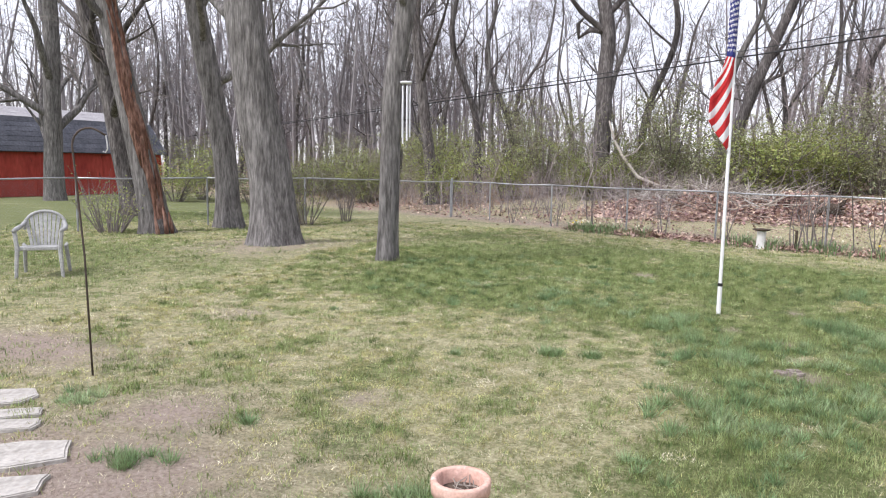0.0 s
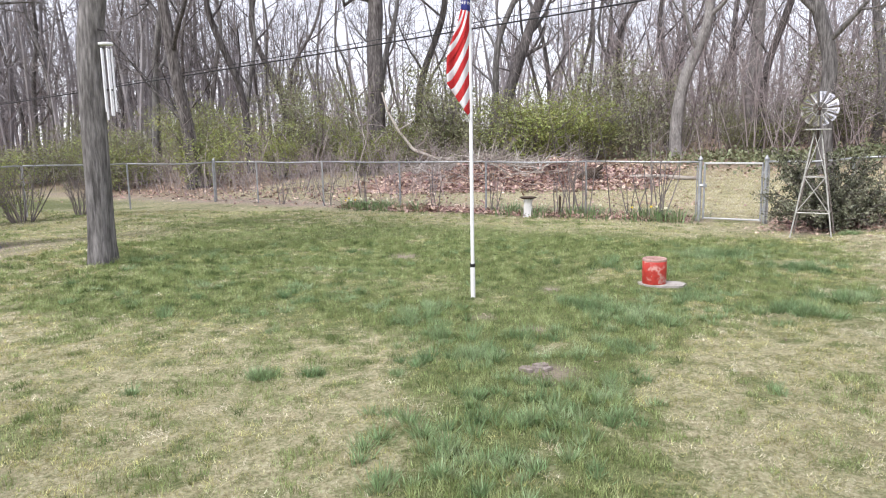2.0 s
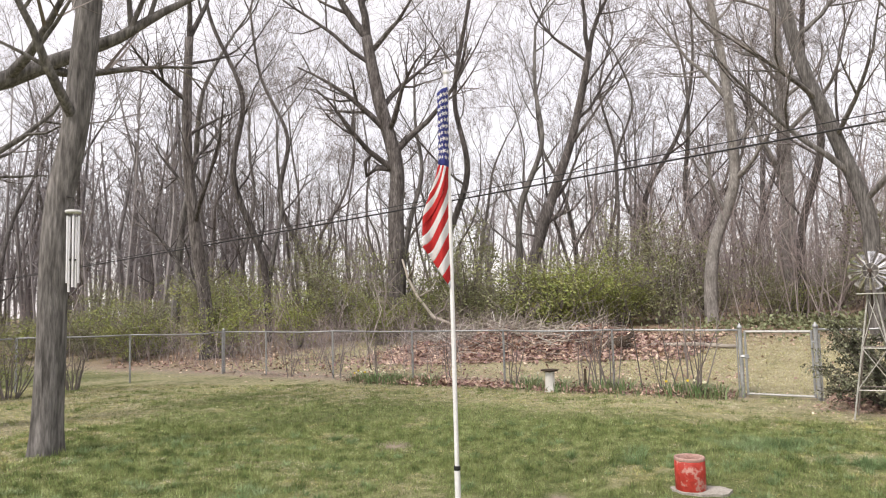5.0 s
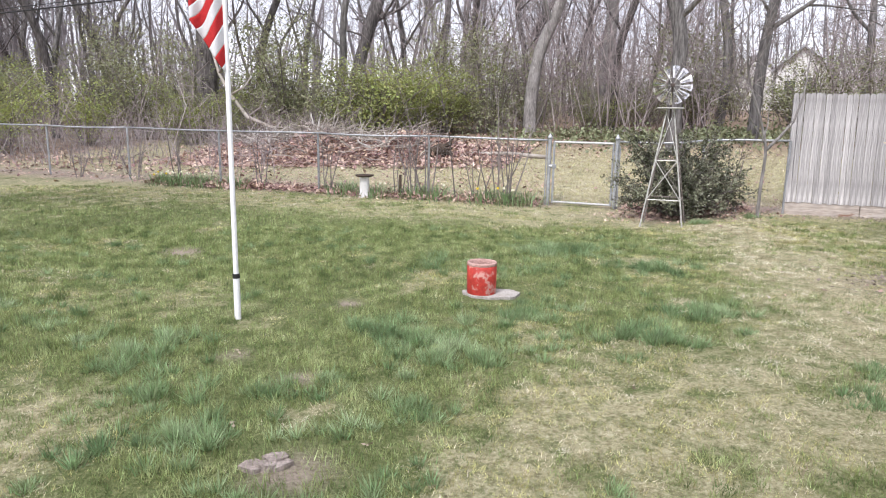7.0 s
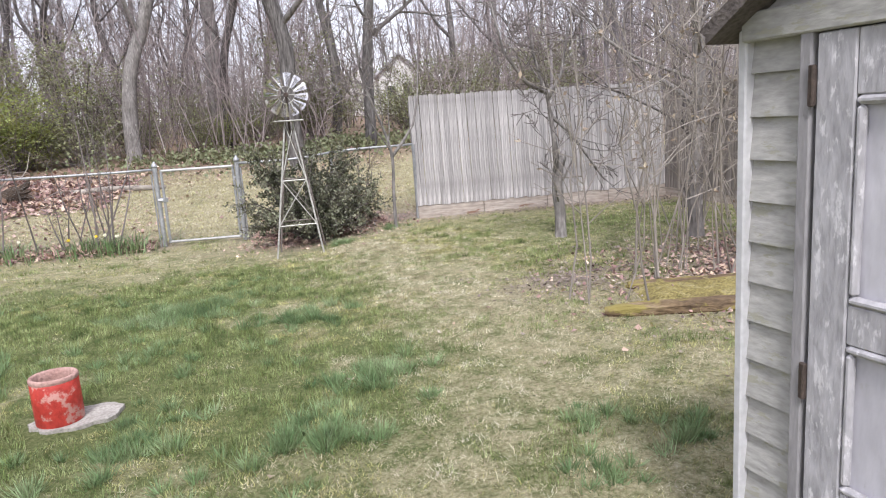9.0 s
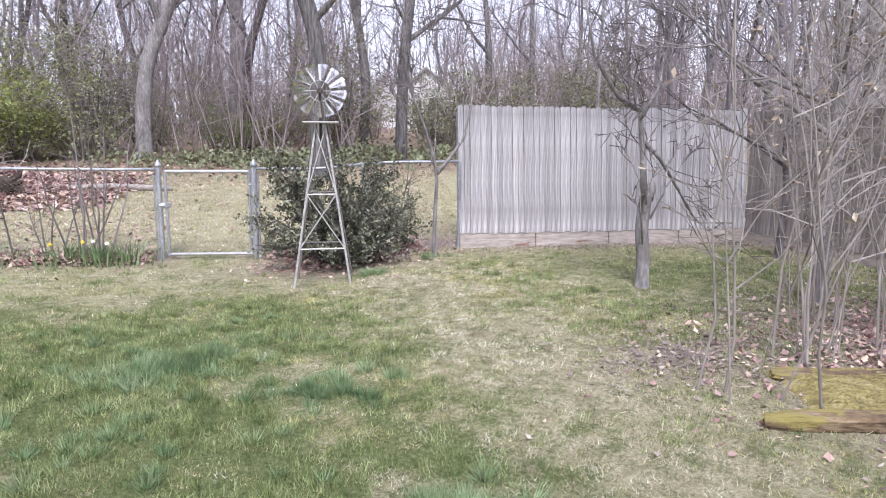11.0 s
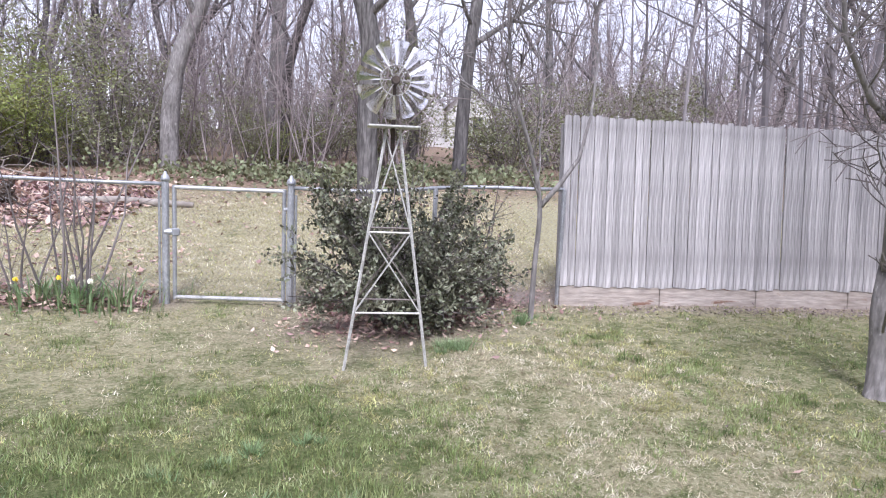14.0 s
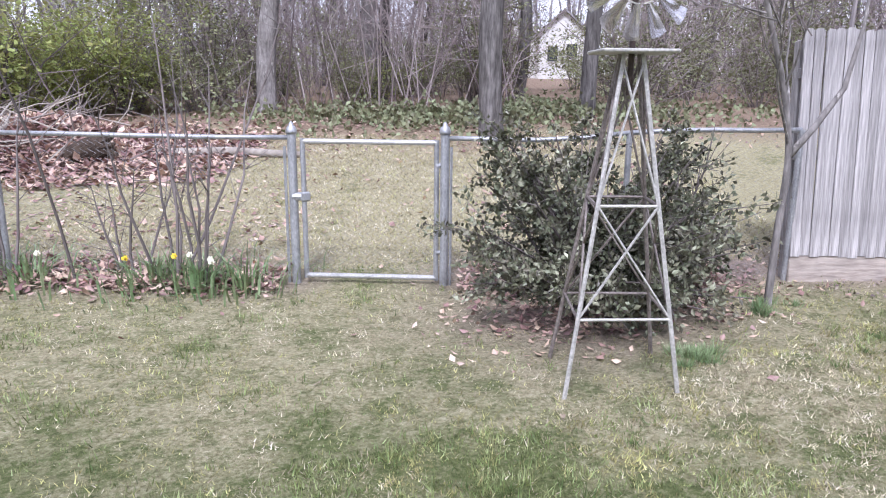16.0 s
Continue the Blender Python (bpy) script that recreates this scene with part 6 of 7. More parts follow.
# ---- far white house ----
def far_house():
    x, y = 33.2, 48.4
    z = gz(x, y)
    ang = math.degrees(math.atan2(-0.61, 0.79))
    root = thing("house", (x, y, z), "distant white gabled house with a grey roof", "house", rz=ang)
    W, H, D, R = 3.2, 2.9, 7.0, 1.4
    b = Build()
    b.prism([(-W / 2, 0, -0.3), (W / 2, 0, -0.3), (W / 2, 0, H), (0, 0, H + R), (-W / 2, 0, H)], 0, D, Vector((0, 1, 0)))
    part("wall", b, M["house_white"], root)
    for sg in (-1, 1):
        b = Build()
        b.prism([(0, 0, H + R + 0.16), (sg * (W / 2 + 0.35), 0, H - 0.15), (sg * (W / 2 + 0.35), 0, H - 0.28), (0, 0, H + R + 0.02)], -0.3, D + 0.3, Vector((0, 1, 0)))
        part("roof", b, M["ridge_roof"], root)
    b = Build()
    b.prism([(-4.5, 1.5, -0.3), (-W / 2, 1.5, -0.3), (-W / 2, 1.5, 2.6), (-3.0, 1.5, 3.9), (-4.5, 1.5, 2.6)], 0, 5.0, Vector((0, 1, 0)))
    part("wing", b, M["house_white"], root)
    b = Build()
    b.prism([(-4.8, 1.3, 2.5), (-3.0, 1.3, 4.0), (-1.4, 1.3, 2.5), (-1.4, 1.3, 2.62), (-3.0, 1.3, 4.15), (-4.8, 1.3, 2.62)], 0, 5.4, Vector((0, 1, 0)))
    part("wing_roof", b, M["ridge_roof"], root)
    for cx_, cz_ in ((-0.7, 1.6), (0.55, 1.75)):
        b = Build()
        b.box((cx_, -0.02, cz_), (0.8, 0.06, 1.1), bevel=0.01)
        w = part("window", b, M["house_white"], root)
        b = Build()
        b.box((cx_, -0.05, cz_), (0.66, 0.03, 0.95))
        part("pane", b, M["window_dark"], w)


far_house()


# ---- overhead cables ----
def cables():
    for dz, dy, r in ((0.0, 0.0, 0.020), (0.13, 0.12, 0.011)):
        b = Build()
        pts = []
        for k in range(41):
            x = -34 + 60 * k / 40
            sag = 0.00025 * (x - 2) ** 2
            pts.append((x, 19.67 - 0.602 * x + dy, 4.26 + 0.044 * x + sag + dz * (1 + 0.03 * (x + 5))))
        b.tube(pts, [r] * 41, 6)
        solo("overhead_cable", b, M["cable"], "black overhead cable strung past the trees", "cable", group="overhead cables", smooth=True)
    for x in (-34, 26):
        y = 19.67 - 0.602 * x
        b = Build()
        b.lathe([(0.15, -0.3), (0.11, 7.0)], 12, (x, y, gz(x, y)))
        solo("utility_pole", b, M["bark_dark"], "brown wooden utility pole carrying the cables", "pole", group="utility poles")


cables()


# ---- leaf heap, stump, litter ----
def litter_leaf(b, rng, x, y, z, size):
    d = Vector((rng.uniform(-1, 1), rng.uniform(-1, 1), rng.uniform(-0.35, 0.5))).normalized()
    s = d.cross(Vector((rng.uniform(-0.4, 0.4), rng.uniform(-0.4, 0.4), 1))).normalized()
    b.leaf(Vector((x, y, z)), d, s, size, size * rng.uniform(0.5, 0.8))


def heap_z(lat, s):
    a = 0.55 * math.exp(-((lat + 4.6) / 2.2) ** 2 - ((s - 5.0) / 1.1) ** 2)
    c = 0.55 * math.exp(-((lat + 7.4) / 1.7) ** 2 - ((s - 4.0) / 1.1) ** 2)
    e = 0.30 * math.exp(-((lat + 9.2) / 1.0) ** 2 - ((s - 3.0) / 0.9) ** 2)
    return max(a, c, e) * (1 - 0.8 * float(step(-5.4, -3.2, np.float64(lat)))) * (1 - float(step(-3.2, -1.9, np.float64(lat)))) * (0.8 + 0.22 * math.sin(2.3 * lat + 1.1 * s) + 0.12 * math.sin(5.1 * lat - 2.7 * s))


def leaf_heap():
    rng = random.Random(12)
    # the body of the heap
    b = Build()
    n, k = 60, 18
    for j in range(k + 1):
        for i in range(n + 1):
            lat, s = -10.8 + 8.8 * i / n, 1.6 + 5.8 * j / k
            x, y = 5.42 + lat * 0.883 + s * 0.468, 15.42 - lat * 0.468 + s * 0.883
            b.v.append(Vector((x, y, gz(x, y) - 0.06 + heap_z(lat, s) + rng.uniform(0, 0.03))))
    for j in range(k):
        for i in range(n):
            a = j * (n + 1) + i
            b.f.append((a, a + 1, a + n + 2, a + n + 1))
    root = thing("leaf_heap", (0, 0, 0), "long heap of raked red-brown leaves and sticks", "leaf heap")
    part("mound", b, M["dead_leaf"], root, smooth=True)
    b = Build()
    for i in range(19000):
        lat = rng.gauss(-5.4, 2.5)
        s = rng.gauss(4.6 + 0.28 * (lat + 5.4 if lat < -5.4 else 0), 1.05)
        if lat > -1.6 or lat < -11 or s < 2.0 + 0.2 * max(-2.0, lat + 7):
            continue
        x, y = 5.42 + lat * 0.883 + s * 0.468, 15.42 - lat * 0.468 + s * 0.883
        litter_leaf(b, rng, x, y, gz(x, y) + heap_z(lat, s) + rng.uniform(-0.01, 0.08), rng.uniform(0.07, 0.17))
    part("leaves", b, M["dead_leaf"], root, kind="stuff")
    b = Build()
    for i in range(620):
        lat, s = rng.gauss(-7.3, 1.4), rng.gauss(5.0, 0.9)
        x, y = 5.42 + lat * 0.883 + s * 0.468, 15.42 - lat * 0.468 + s * 0.883
        p = Vector((x, y, gz(x, y) + heap_z(lat, s) + rng.uniform(0.0, 0.22)))
        d = Vector((rng.uniform(-1, 1), rng.uniform(-1, 1), rng.uniform(-0.15, 0.4))).normalized()
        L = rng.uniform(0.4, 1.3)
        b.tube([p, p + d * L * 0.5 + rand_dir(rng) * 0.08, p + d * L + rand_dir(rng) * 0.1], [0.014, 0.011, 0.005], 4)
    part("stick_litter", b, M["stick"], root, "pale dead sticks", kind="stuff")
    # bleached dead boughs on the ridge
    for x, y, n in ((2.1, 22.3, 14), (2.75, 22.0, 14), (1.1, 22.4, 9), (-0.2, 22.8, 12), (-0.9, 23.0, 12)):
        z = gz(x, y) + heap_z((x - 5.42) * 0.883 - (y - 15.42) * 0.468, (x - 5.42) * 0.468 + (y - 15.42) * 0.883)
        bough = thing("dead_bough", (x, y, z), "bleached dead branch lying on the leaf heap", "branch", "dead boughs on the heap")
        for k in range(n):
            b = Build()
            p = Vector((rng.gauss(0, 0.25), rng.gauss(0, 0.15), -0.03))
            d = Vector((rng.uniform(-1, 1), rng.uniform(-0.5, 0.5), rng.uniform(0.15, 0.9))).normalized()
            L = rng.uniform(0.4, 0.8)
            b.tube([p, p + d * L * 0.5 + rand_dir(rng) * 0.08, p + d * L + rand_dir(rng) * 0.12], [0.026, 0.02, 0.008], 5)
            part("branch", b, M["bleached"], bough)
    # loose litter along the fence, under the shrubs and about the thicket
    b = Build()
    for i in range(21500):
        r = rng.random() if i < 14000 else 2
        if r < 0.5:
            lat, s = rng.uniform(-20, 4), rng.gauss(1.4, 1.6)
            x, y = 5.42 + lat * 0.883 + s * 0.468, 15.42 - lat * 0.468 + s * 0.883
            if s < -0.15 and rng.random() < 0.93 or -0.2 < lat < 1.5 and rng.random() < 0.85:
                continue
        elif r > 1:
            lat, s = rng.uniform(-9, -0.1) if i % 4 else rng.uniform(1.35, 3.4), rng.gauss(-0.05, 0.2)
            x, y = 5.42 + lat * 0.883 + s * 0.468, 15.42 - lat * 0.468 + s * 0.883
        elif r < 0.72:
            x, y = rng.gauss(8.7, 0.9), rng.gauss(7.7, 0.7)
        elif r < 0.86:
            x, y = rng.gauss(7.4, 0.6), rng.gauss(13.7, 0.35)
        else:
            lat, s = rng.gauss(0.2, 5), rng.uniform(5.0, 8)
            x, y = 5.42 + lat * 0.883 + s * 0.468, 15.42 - lat * 0.468 + s * 0.883
        litter_leaf(b, rng, x, y, gz(x, y) + rng.uniform(0.0, 0.03) + (0.03 if r > 1 else 0.0), rng.uniform(0.035, 0.075) * (1.4 if y > 15.5 else 1) * (1.5 if x < 0 else 1))
    solo("leaf_litter", b, M["dead_leaf"], "scattered dry brown fallen leaves", "leaf litter", kind="stuff")
    # damp leaves under the thicket and along the board fence
    b = Build()
    for i in range(4200):
        q = rng.random()
        if q < 0.12:
            x, y = rng.gauss(7.15, 0.5), rng.gauss(8.7, 0.26)
        elif q < 0.62:
            x, y = rng.gauss(9.0, 1.1), rng.gauss(8.2, 0.8)
        elif q < 0.8:
            f = rng.random()
            x, y = 12.6 - 2.0 * f + rng.gauss(-0.25, 0.2), 11.3 - 5.0 * f + rng.gauss(0, 0.2)
        else:
            f = rng.random() ** 0.7
            x, y = 8.9 + 3.7 * f + rng.gauss(-0.1, 0.1), 13.3 - 1.9 * f - abs(rng.gauss(0.05, 0.22))
        litter_leaf(b, rng, x, y, gz(x, y) + rng.uniform(0.012, 0.03), rng.uniform(0.022, 0.05))
    solo("damp_litter", b, M["damp_leaf"], "damp brown leaf litter under the bare shrubs", "leaf litter", kind="stuff")
    # single leaves on the lawn
    for x, y in ((1.75, 6.05), (0.98, 7.42), (4.35, 8.05), (3.45, 7.25), (3.3, 6.6), (5.35, 7.35), (4.9, 13.3), (5.8, 12.35), (4.6, 13.8), (6.5, 11.2), (7.4, 11.4), (8.0, 12.6), (2.9, 7.15), (-2.6, 4.6), (1.1, 6.35), (3.2, 7.8), (5.2, 10.1)):
        b = Build()
        for k in range(3):
            litter_leaf(b, rng, x, y, gz(x, y) + 0.02, rng.uniform(0.02, 0.04))
        solo("fallen_leaf", b, M["pale_leaf"], "curled bleached leaf on the lawn", "leaf", group="leaves on the lawn")


leaf_heap()


def stump():
    x, y = 4.08, 20.65
    z = gz(x, y) + 0.9 * heap_z((x - 5.42) * 0.883 - (y - 15.42) * 0.468, (x - 5.42) * 0.468 + (y - 15.42) * 0.883)
    rng = random.Random(31)
    root = thing("uprooted_stump", (x, y, z - 0.14), "dark uprooted tree stump on the leaves", "stump")
    root.scale = (0.85, 0.85, 0.85)
    b = Build()
    b.tube([(-0.34, 0.05, 0.24), (-0.15, 0.05, 0.30), (0.1, 0, 0.36), (0.32, 0, 0.42)], lambda i, w: (0.13, 0.17, 0.20, 0.12)[i] * (1 + 0.2 * math.sin(3 * w + i)), 10)
    part("trunk", b, M["root"], root, smooth=True)
    for k in range(11):
        w = 2 * math.pi * k / 11
        b = Build()
        p = Vector((0.2, 0.12 * math.cos(w), 0.38 + 0.12 * math.sin(w)))
        b.tube([p, p + Vector((0.16, 0.16 * math.cos(w), 0.12 * math.sin(w))), p + Vector((0.22 + rng.uniform(-.05, .1), 0.3 * math.cos(w), 0.24 * math.sin(w)))], [0.06, 0.04, 0.012], 5)
        part("root", b, M["root"], root)
    b = Build()
    p = Vector((x + 0.9, y + 0.1, gz(x + 0.9, y) + 0.07))
    b.tube([p, p + Vector((0.9, -0.3, 0.03)), p + Vector((1.9, -0.75, -0.02))], [0.07, 0.065, 0.05], 8)
    solo("log", b, M["stick"], "pale fallen log lying in the leaves", "log", smooth=True)


stump()


def bird_bath():
    x, y = 2.10, 16.72
    root = thing("bird_bath", (x, y, gz(x, y)), "white pedestal bird bath with a dark mossy bowl", "bird bath")
    b = Build()
    b.lathe([(0.11, -0.03), (0.11, 0.02), (0.10, 0.05), (0.095, 0.18), (0.093, 0.36), (0.10, 0.41)], 20)
    part("pedestal", b, M["house_white"], root, "white pedestal", smooth=True)
    b = Build()
    b.lathe([(0.09, 0.405), (0.15, 0.41), (0.185, 0.43), (0.19, 0.442), (0.175, 0.445), (0.13, 0.428), (0.03, 0.424)], 24)
    part("bowl", b, M["root"], root, "dark stained bowl", smooth=True)


bird_bath()


def plank(name, x, y, L, w, h, ang, label, mat="timber"):
    """A rotted timber: worn round edges, checks along its length and ragged ends."""
    rng = random.Random(int(L * 100))
    b = Build()
    n, k = 26, 14
    ph = [rng.uniform(0, 6.28) for _ in range(4)]
    for i in range(n + 1):
        f = i / n
        end = 1 - 0.35 * max(0, 1 - f * 14) ** 2 - 0.35 * max(0, 1 - (1 - f) * 14) ** 2
        for j in range(k):
            a = 2 * math.pi * j / k
            c, q = math.cos(a), math.sin(a)
            r = (abs(c) ** 5 + abs(q) ** 5) ** -0.2
            r *= end * (1 + 0.05 * math.sin(9 * f + ph[0] + 2 * a) + 0.05 * math.sin(23 * f + ph[1] + 3 * a) + rng.uniform(-0.05, 0.05))
            b.v.append(Vector((L * (f - 0.5) + rng.uniform(-0.02, 0.02), c * r * w / 2, q * r * h / 2)))
    for i in range(n):
        for j in range(k):
            b.f.append((i * k + j, i * k + (j + 1) % k, (i + 1) * k + (j + 1) % k, (i + 1) * k + j))
    b.f += [tuple(reversed(range(k))), tuple(n * k + j for j in range(k))]
    me = b.mesh(name, M[mat])
    return solo(name, me, None, label, "timber", at=pose(x, y, gz(x, y) + h / 2 - 0.015, 0, 0, ang))


def thicket():
    rng = random.Random(44)
    plank("edging_timber", 7.35, 7.05, 2.3, 0.13, 0.11, -37, "mossy rotten edging timber beside the shrubs")
    plank("edging_timber", 7.95, 7.55, 1.9, 0.15, 0.07, -37, "flat moss-covered timber in the bed")
    b = Build()
    n = 34
    for j in range(n + 1):
        for i in range(n + 1):
            u, v = i / n, j / n
            x, y = 6.75 + 1.75 * u + 0.50 * v, 7.62 - 1.32 * u + 0.62 * v
            edge = min(u, v, 1 - u, 1 - v)
            z = 0.075 * min(1, edge * 9) * (0.55 + 0.6 * float(cells(np.float64(x), np.float64(y), 0.16, 51)) + 0.35 * float(cells(np.float64(x), np.float64(y), 0.05, 52))) - 0.02
            b.v.append(Vector((x + rng.uniform(-0.012, 0.012), y + rng.uniform(-0.012, 0.012), gz(x, y) + z)))
    for j in range(n):
        for i in range(n):
            a = j * (n + 1) + i
            b.f.append((a, a + 1, a + n + 2, a + n + 1))
    solo("moss_bed", b, M["moss"], "yellow-green moss mat behind the timber", "moss", kind="stuff", smooth=True)
    # stems of the thicket, gathered in clumps
    clumps = [(6.72, 8.12, 3, 2.5), (6.92, 7.72, 2, 2.4), (7.60, 8.25, 5, 2.9), (7.9, 8.1, 7, 3.0), (8.25, 7.75, 8, 3.0), (8.5, 7.3, 8, 3.0), (8.9, 7.9, 8, 3.2), (8.7, 8.5, 6, 3.2), (9.4, 7.5, 8, 3.2),
              (9.0, 6.9, 7, 3.0), (9.8, 8.3, 7, 3.3), (9.5, 9.0, 5, 3.2), (8.1, 6.9, 5, 2.8), (10.2, 7.6, 7, 3.3), (10.4, 9.2, 6, 3.4), (8.6, 6.4, 6, 3.0), (9.5, 6.4, 7, 3.1)]
    for cx, cy, n, h in clumps:
        root = thing("bare_shrub", (cx, cy, gz(cx, cy)), "leafless shrub of tall pale upright stems", "shrub", "thicket of bare shrubs")
        tw, lv = Build(), Build()
        for k in range(n):
            st = Build()
            p = Vector((rng.gauss(0, 0.13), rng.gauss(0, 0.13), -0.06))
            hh = h * rng.uniform(0.7, 1.15)
            lean = Vector((rng.gauss(0, 0.13), rng.gauss(0, 0.13), 1))
            pts = [p]
            for j in range(5):
                pts.append(pts[-1] + (lean + rand_dir(rng) * 0.15) * hh / 5)
            r = rng.uniform(0.0055, 0.0115)
            st.tube(pts, [r * (1 - 0.14 * j) for j in range(6)], 5, cap=False)
            part("stem", st, M["stem"], root, smooth=True)
            for c in range(7):
                f = rng.uniform(0.3, 0.98)
                i_ = min(4, int(f * 5))
                q = pts[i_].lerp(pts[i_ + 1], f * 5 - i_)
                d = (rand_dir(rng) + Vector((0, 0, 0.7))).normalized()
                e = q + d * rng.uniform(0.3, 0.9)
                mid = q.lerp(e, 0.5) + rand_dir(rng) * 0.05
                tw.tube([q, mid, e], [0.006, 0.004, 0.002], 3, cap=False)
                for g in range(2):
                    q2 = mid.lerp(e, rng.random())
                    tw.tube([q2, q2 + (rand_dir(rng) + Vector((0, 0, 0.4))) * 0.25], [0.003, 0.0015], 3, cap=False)
                if rng.random() < 0.45:
                    for g in range(3):
                        dd = rand_dir(rng)
                        lv.leaf(e, dd, dd.cross(rand_dir(rng)).normalized(), rng.uniform(0.04, 0.07), rng.uniform(0.02, 0.035))
        part("twigwork", tw, M["stem"], root, kind="stuff")
        if lv.v:
            part("withered_foliage", lv, M["pale_leaf"], root, "few bleached dead leaves")
    # two small trees by the board fence
    at_, p_ = rooted(8.78, 10.33, [(0, 0, -0.06), (0.03, 0.02, 0.3), (0.0, 0.03, 0.62), (0.05, 0.03, 0.96)])
    rt = random.Random(52)
    t = thing("small_tree", at_, "small gnarled bare tree before the board fence", "tree")
    tb, fine, h = trunk_tube(p_, 0.068, 0.056, rt, 14, 0.35, 0.15)
    part("trunk", tb, M["bark_pale"], t, smooth=True)
    lb, tw = Build(), Build()
    lb.tube([(0.04, 0.03, 0.9), (0.12, 0.05, 1.0), (0.16, 0.06, 1.06)], [0.066, 0.055, 0.03], 8)
    for line, radii, n in (([(0.0, 0.03, 0.85), (-0.02, 0.05, 1.25), (-0.1, 0.05, 1.7), (-0.28, 0.08, 2.2), (-0.35, 0.1, 2.9)], [0.045, 0.030, 0.024, 0.017, 0.007], 9),
                           ([(-0.06, 0.05, 1.5), (0.25, 0.05, 1.3), (0.55, 0.0, 0.95), (0.85, -0.02, 0.62)], [0.024, 0.02, 0.015, 0.006], 5),
                           ([(-0.12, 0.05, 1.78), (-0.45, 0.05, 1.9), (-0.75, 0.1, 2.25), (-0.95, 0.1, 2.9)], [0.028, 0.022, 0.016, 0.006], 6),
                           ([(-0.1, 0.05, 1.7), (0.1, 0.0, 2.0), (0.2, -0.05, 2.6), (0.45, -0.05, 3.1)], [0.024, 0.018, 0.013, 0.005], 6),
                           ([(0.06, 0.0, 0.7), (0.2, -0.05, 0.95), (0.26, -0.05, 1.3)], [0.014, 0.010, 0.005], 3),
                           ([(-0.03, 0.0, 0.45), (-0.22, -0.1, 0.8), (-0.3, -0.12, 1.2)], [0.010, 0.008, 0.004], 3)):
        line = [Vector(q) for q in line]
        lb.tube(line, radii, 7)
        for c in range(n):
            f = rt.uniform(0.3, 1.0) * (len(line) - 1)
            k = min(len(line) - 2, int(f))
            grow(lb, tw, rt, line[k].lerp(line[k + 1], f - k), (line[k + 1] - line[k]).normalized() + rand_dir(rt) * 0.9, rt.uniform(0.3, 0.75), 0.009, 1, 0.08, (5, 4, 2))
    part("crown", lb, M["bark_pale"], t, smooth=True)
    part("twigwork", tw, M["twig"], t, kind="stuff")
    at_, p_ = rooted(8.12, 13.05, [(0, 0, -0.05), (0.01, 0, 0.5), (0.03, 0, 1.05), (-0.1, 0, 1.5), (-0.35, 0.05, 2.2), (-0.4, 0.1, 3.0)])
    tree("small_tree", at_, p_, 0.027, 0.011, 53, "small forked bare tree beside the evergreen bush", "bark_pale", 6, 1.2, 0.4, twigs=(5, 4, 3), flare=0.3, up=0.12,
         snags=[([(0.03, 0, 1.05), (0.2, -0.05, 1.25), (0.38, -0.1, 1.5), (0.5, -0.1, 1.9), (0.55, -0.1, 2.6)], [0.026, 0.023, 0.018, 0.013, 0.006])])
    at_, p_ = rooted(9.6, 8.95, [(0, 0, -0.05), (-0.02, 0, 0.7), (0.05, 0, 1.5), (0.0, 0, 2.4), (-0.2, 0, 3.6), (0, 0, 5.2)])
    tree("small_tree", at_, p_, 0.085, 0.04, 54, "slender bare tree inside the thicket", "bark_pale", 8, 2.4, 0.4, twigs=(6, 5, 3), flare=0.3, up=0.05)
    at_, p_ = rooted(11.6, 10.4, [(0, 0, -0.05), (0.1, 0, 0.8), (0.0, 0, 1.5), (0.3, 0, 2.3), (0.3, 0, 3.6)])
    tree("small_tree", at_, p_, 0.05, 0.02, 55, "dark thin bare tree in the fence corner", "bark_dark", 7, 2.0, 0.3, twigs=(5, 4, 2), flare=0.3, up=0.1)


thicket()


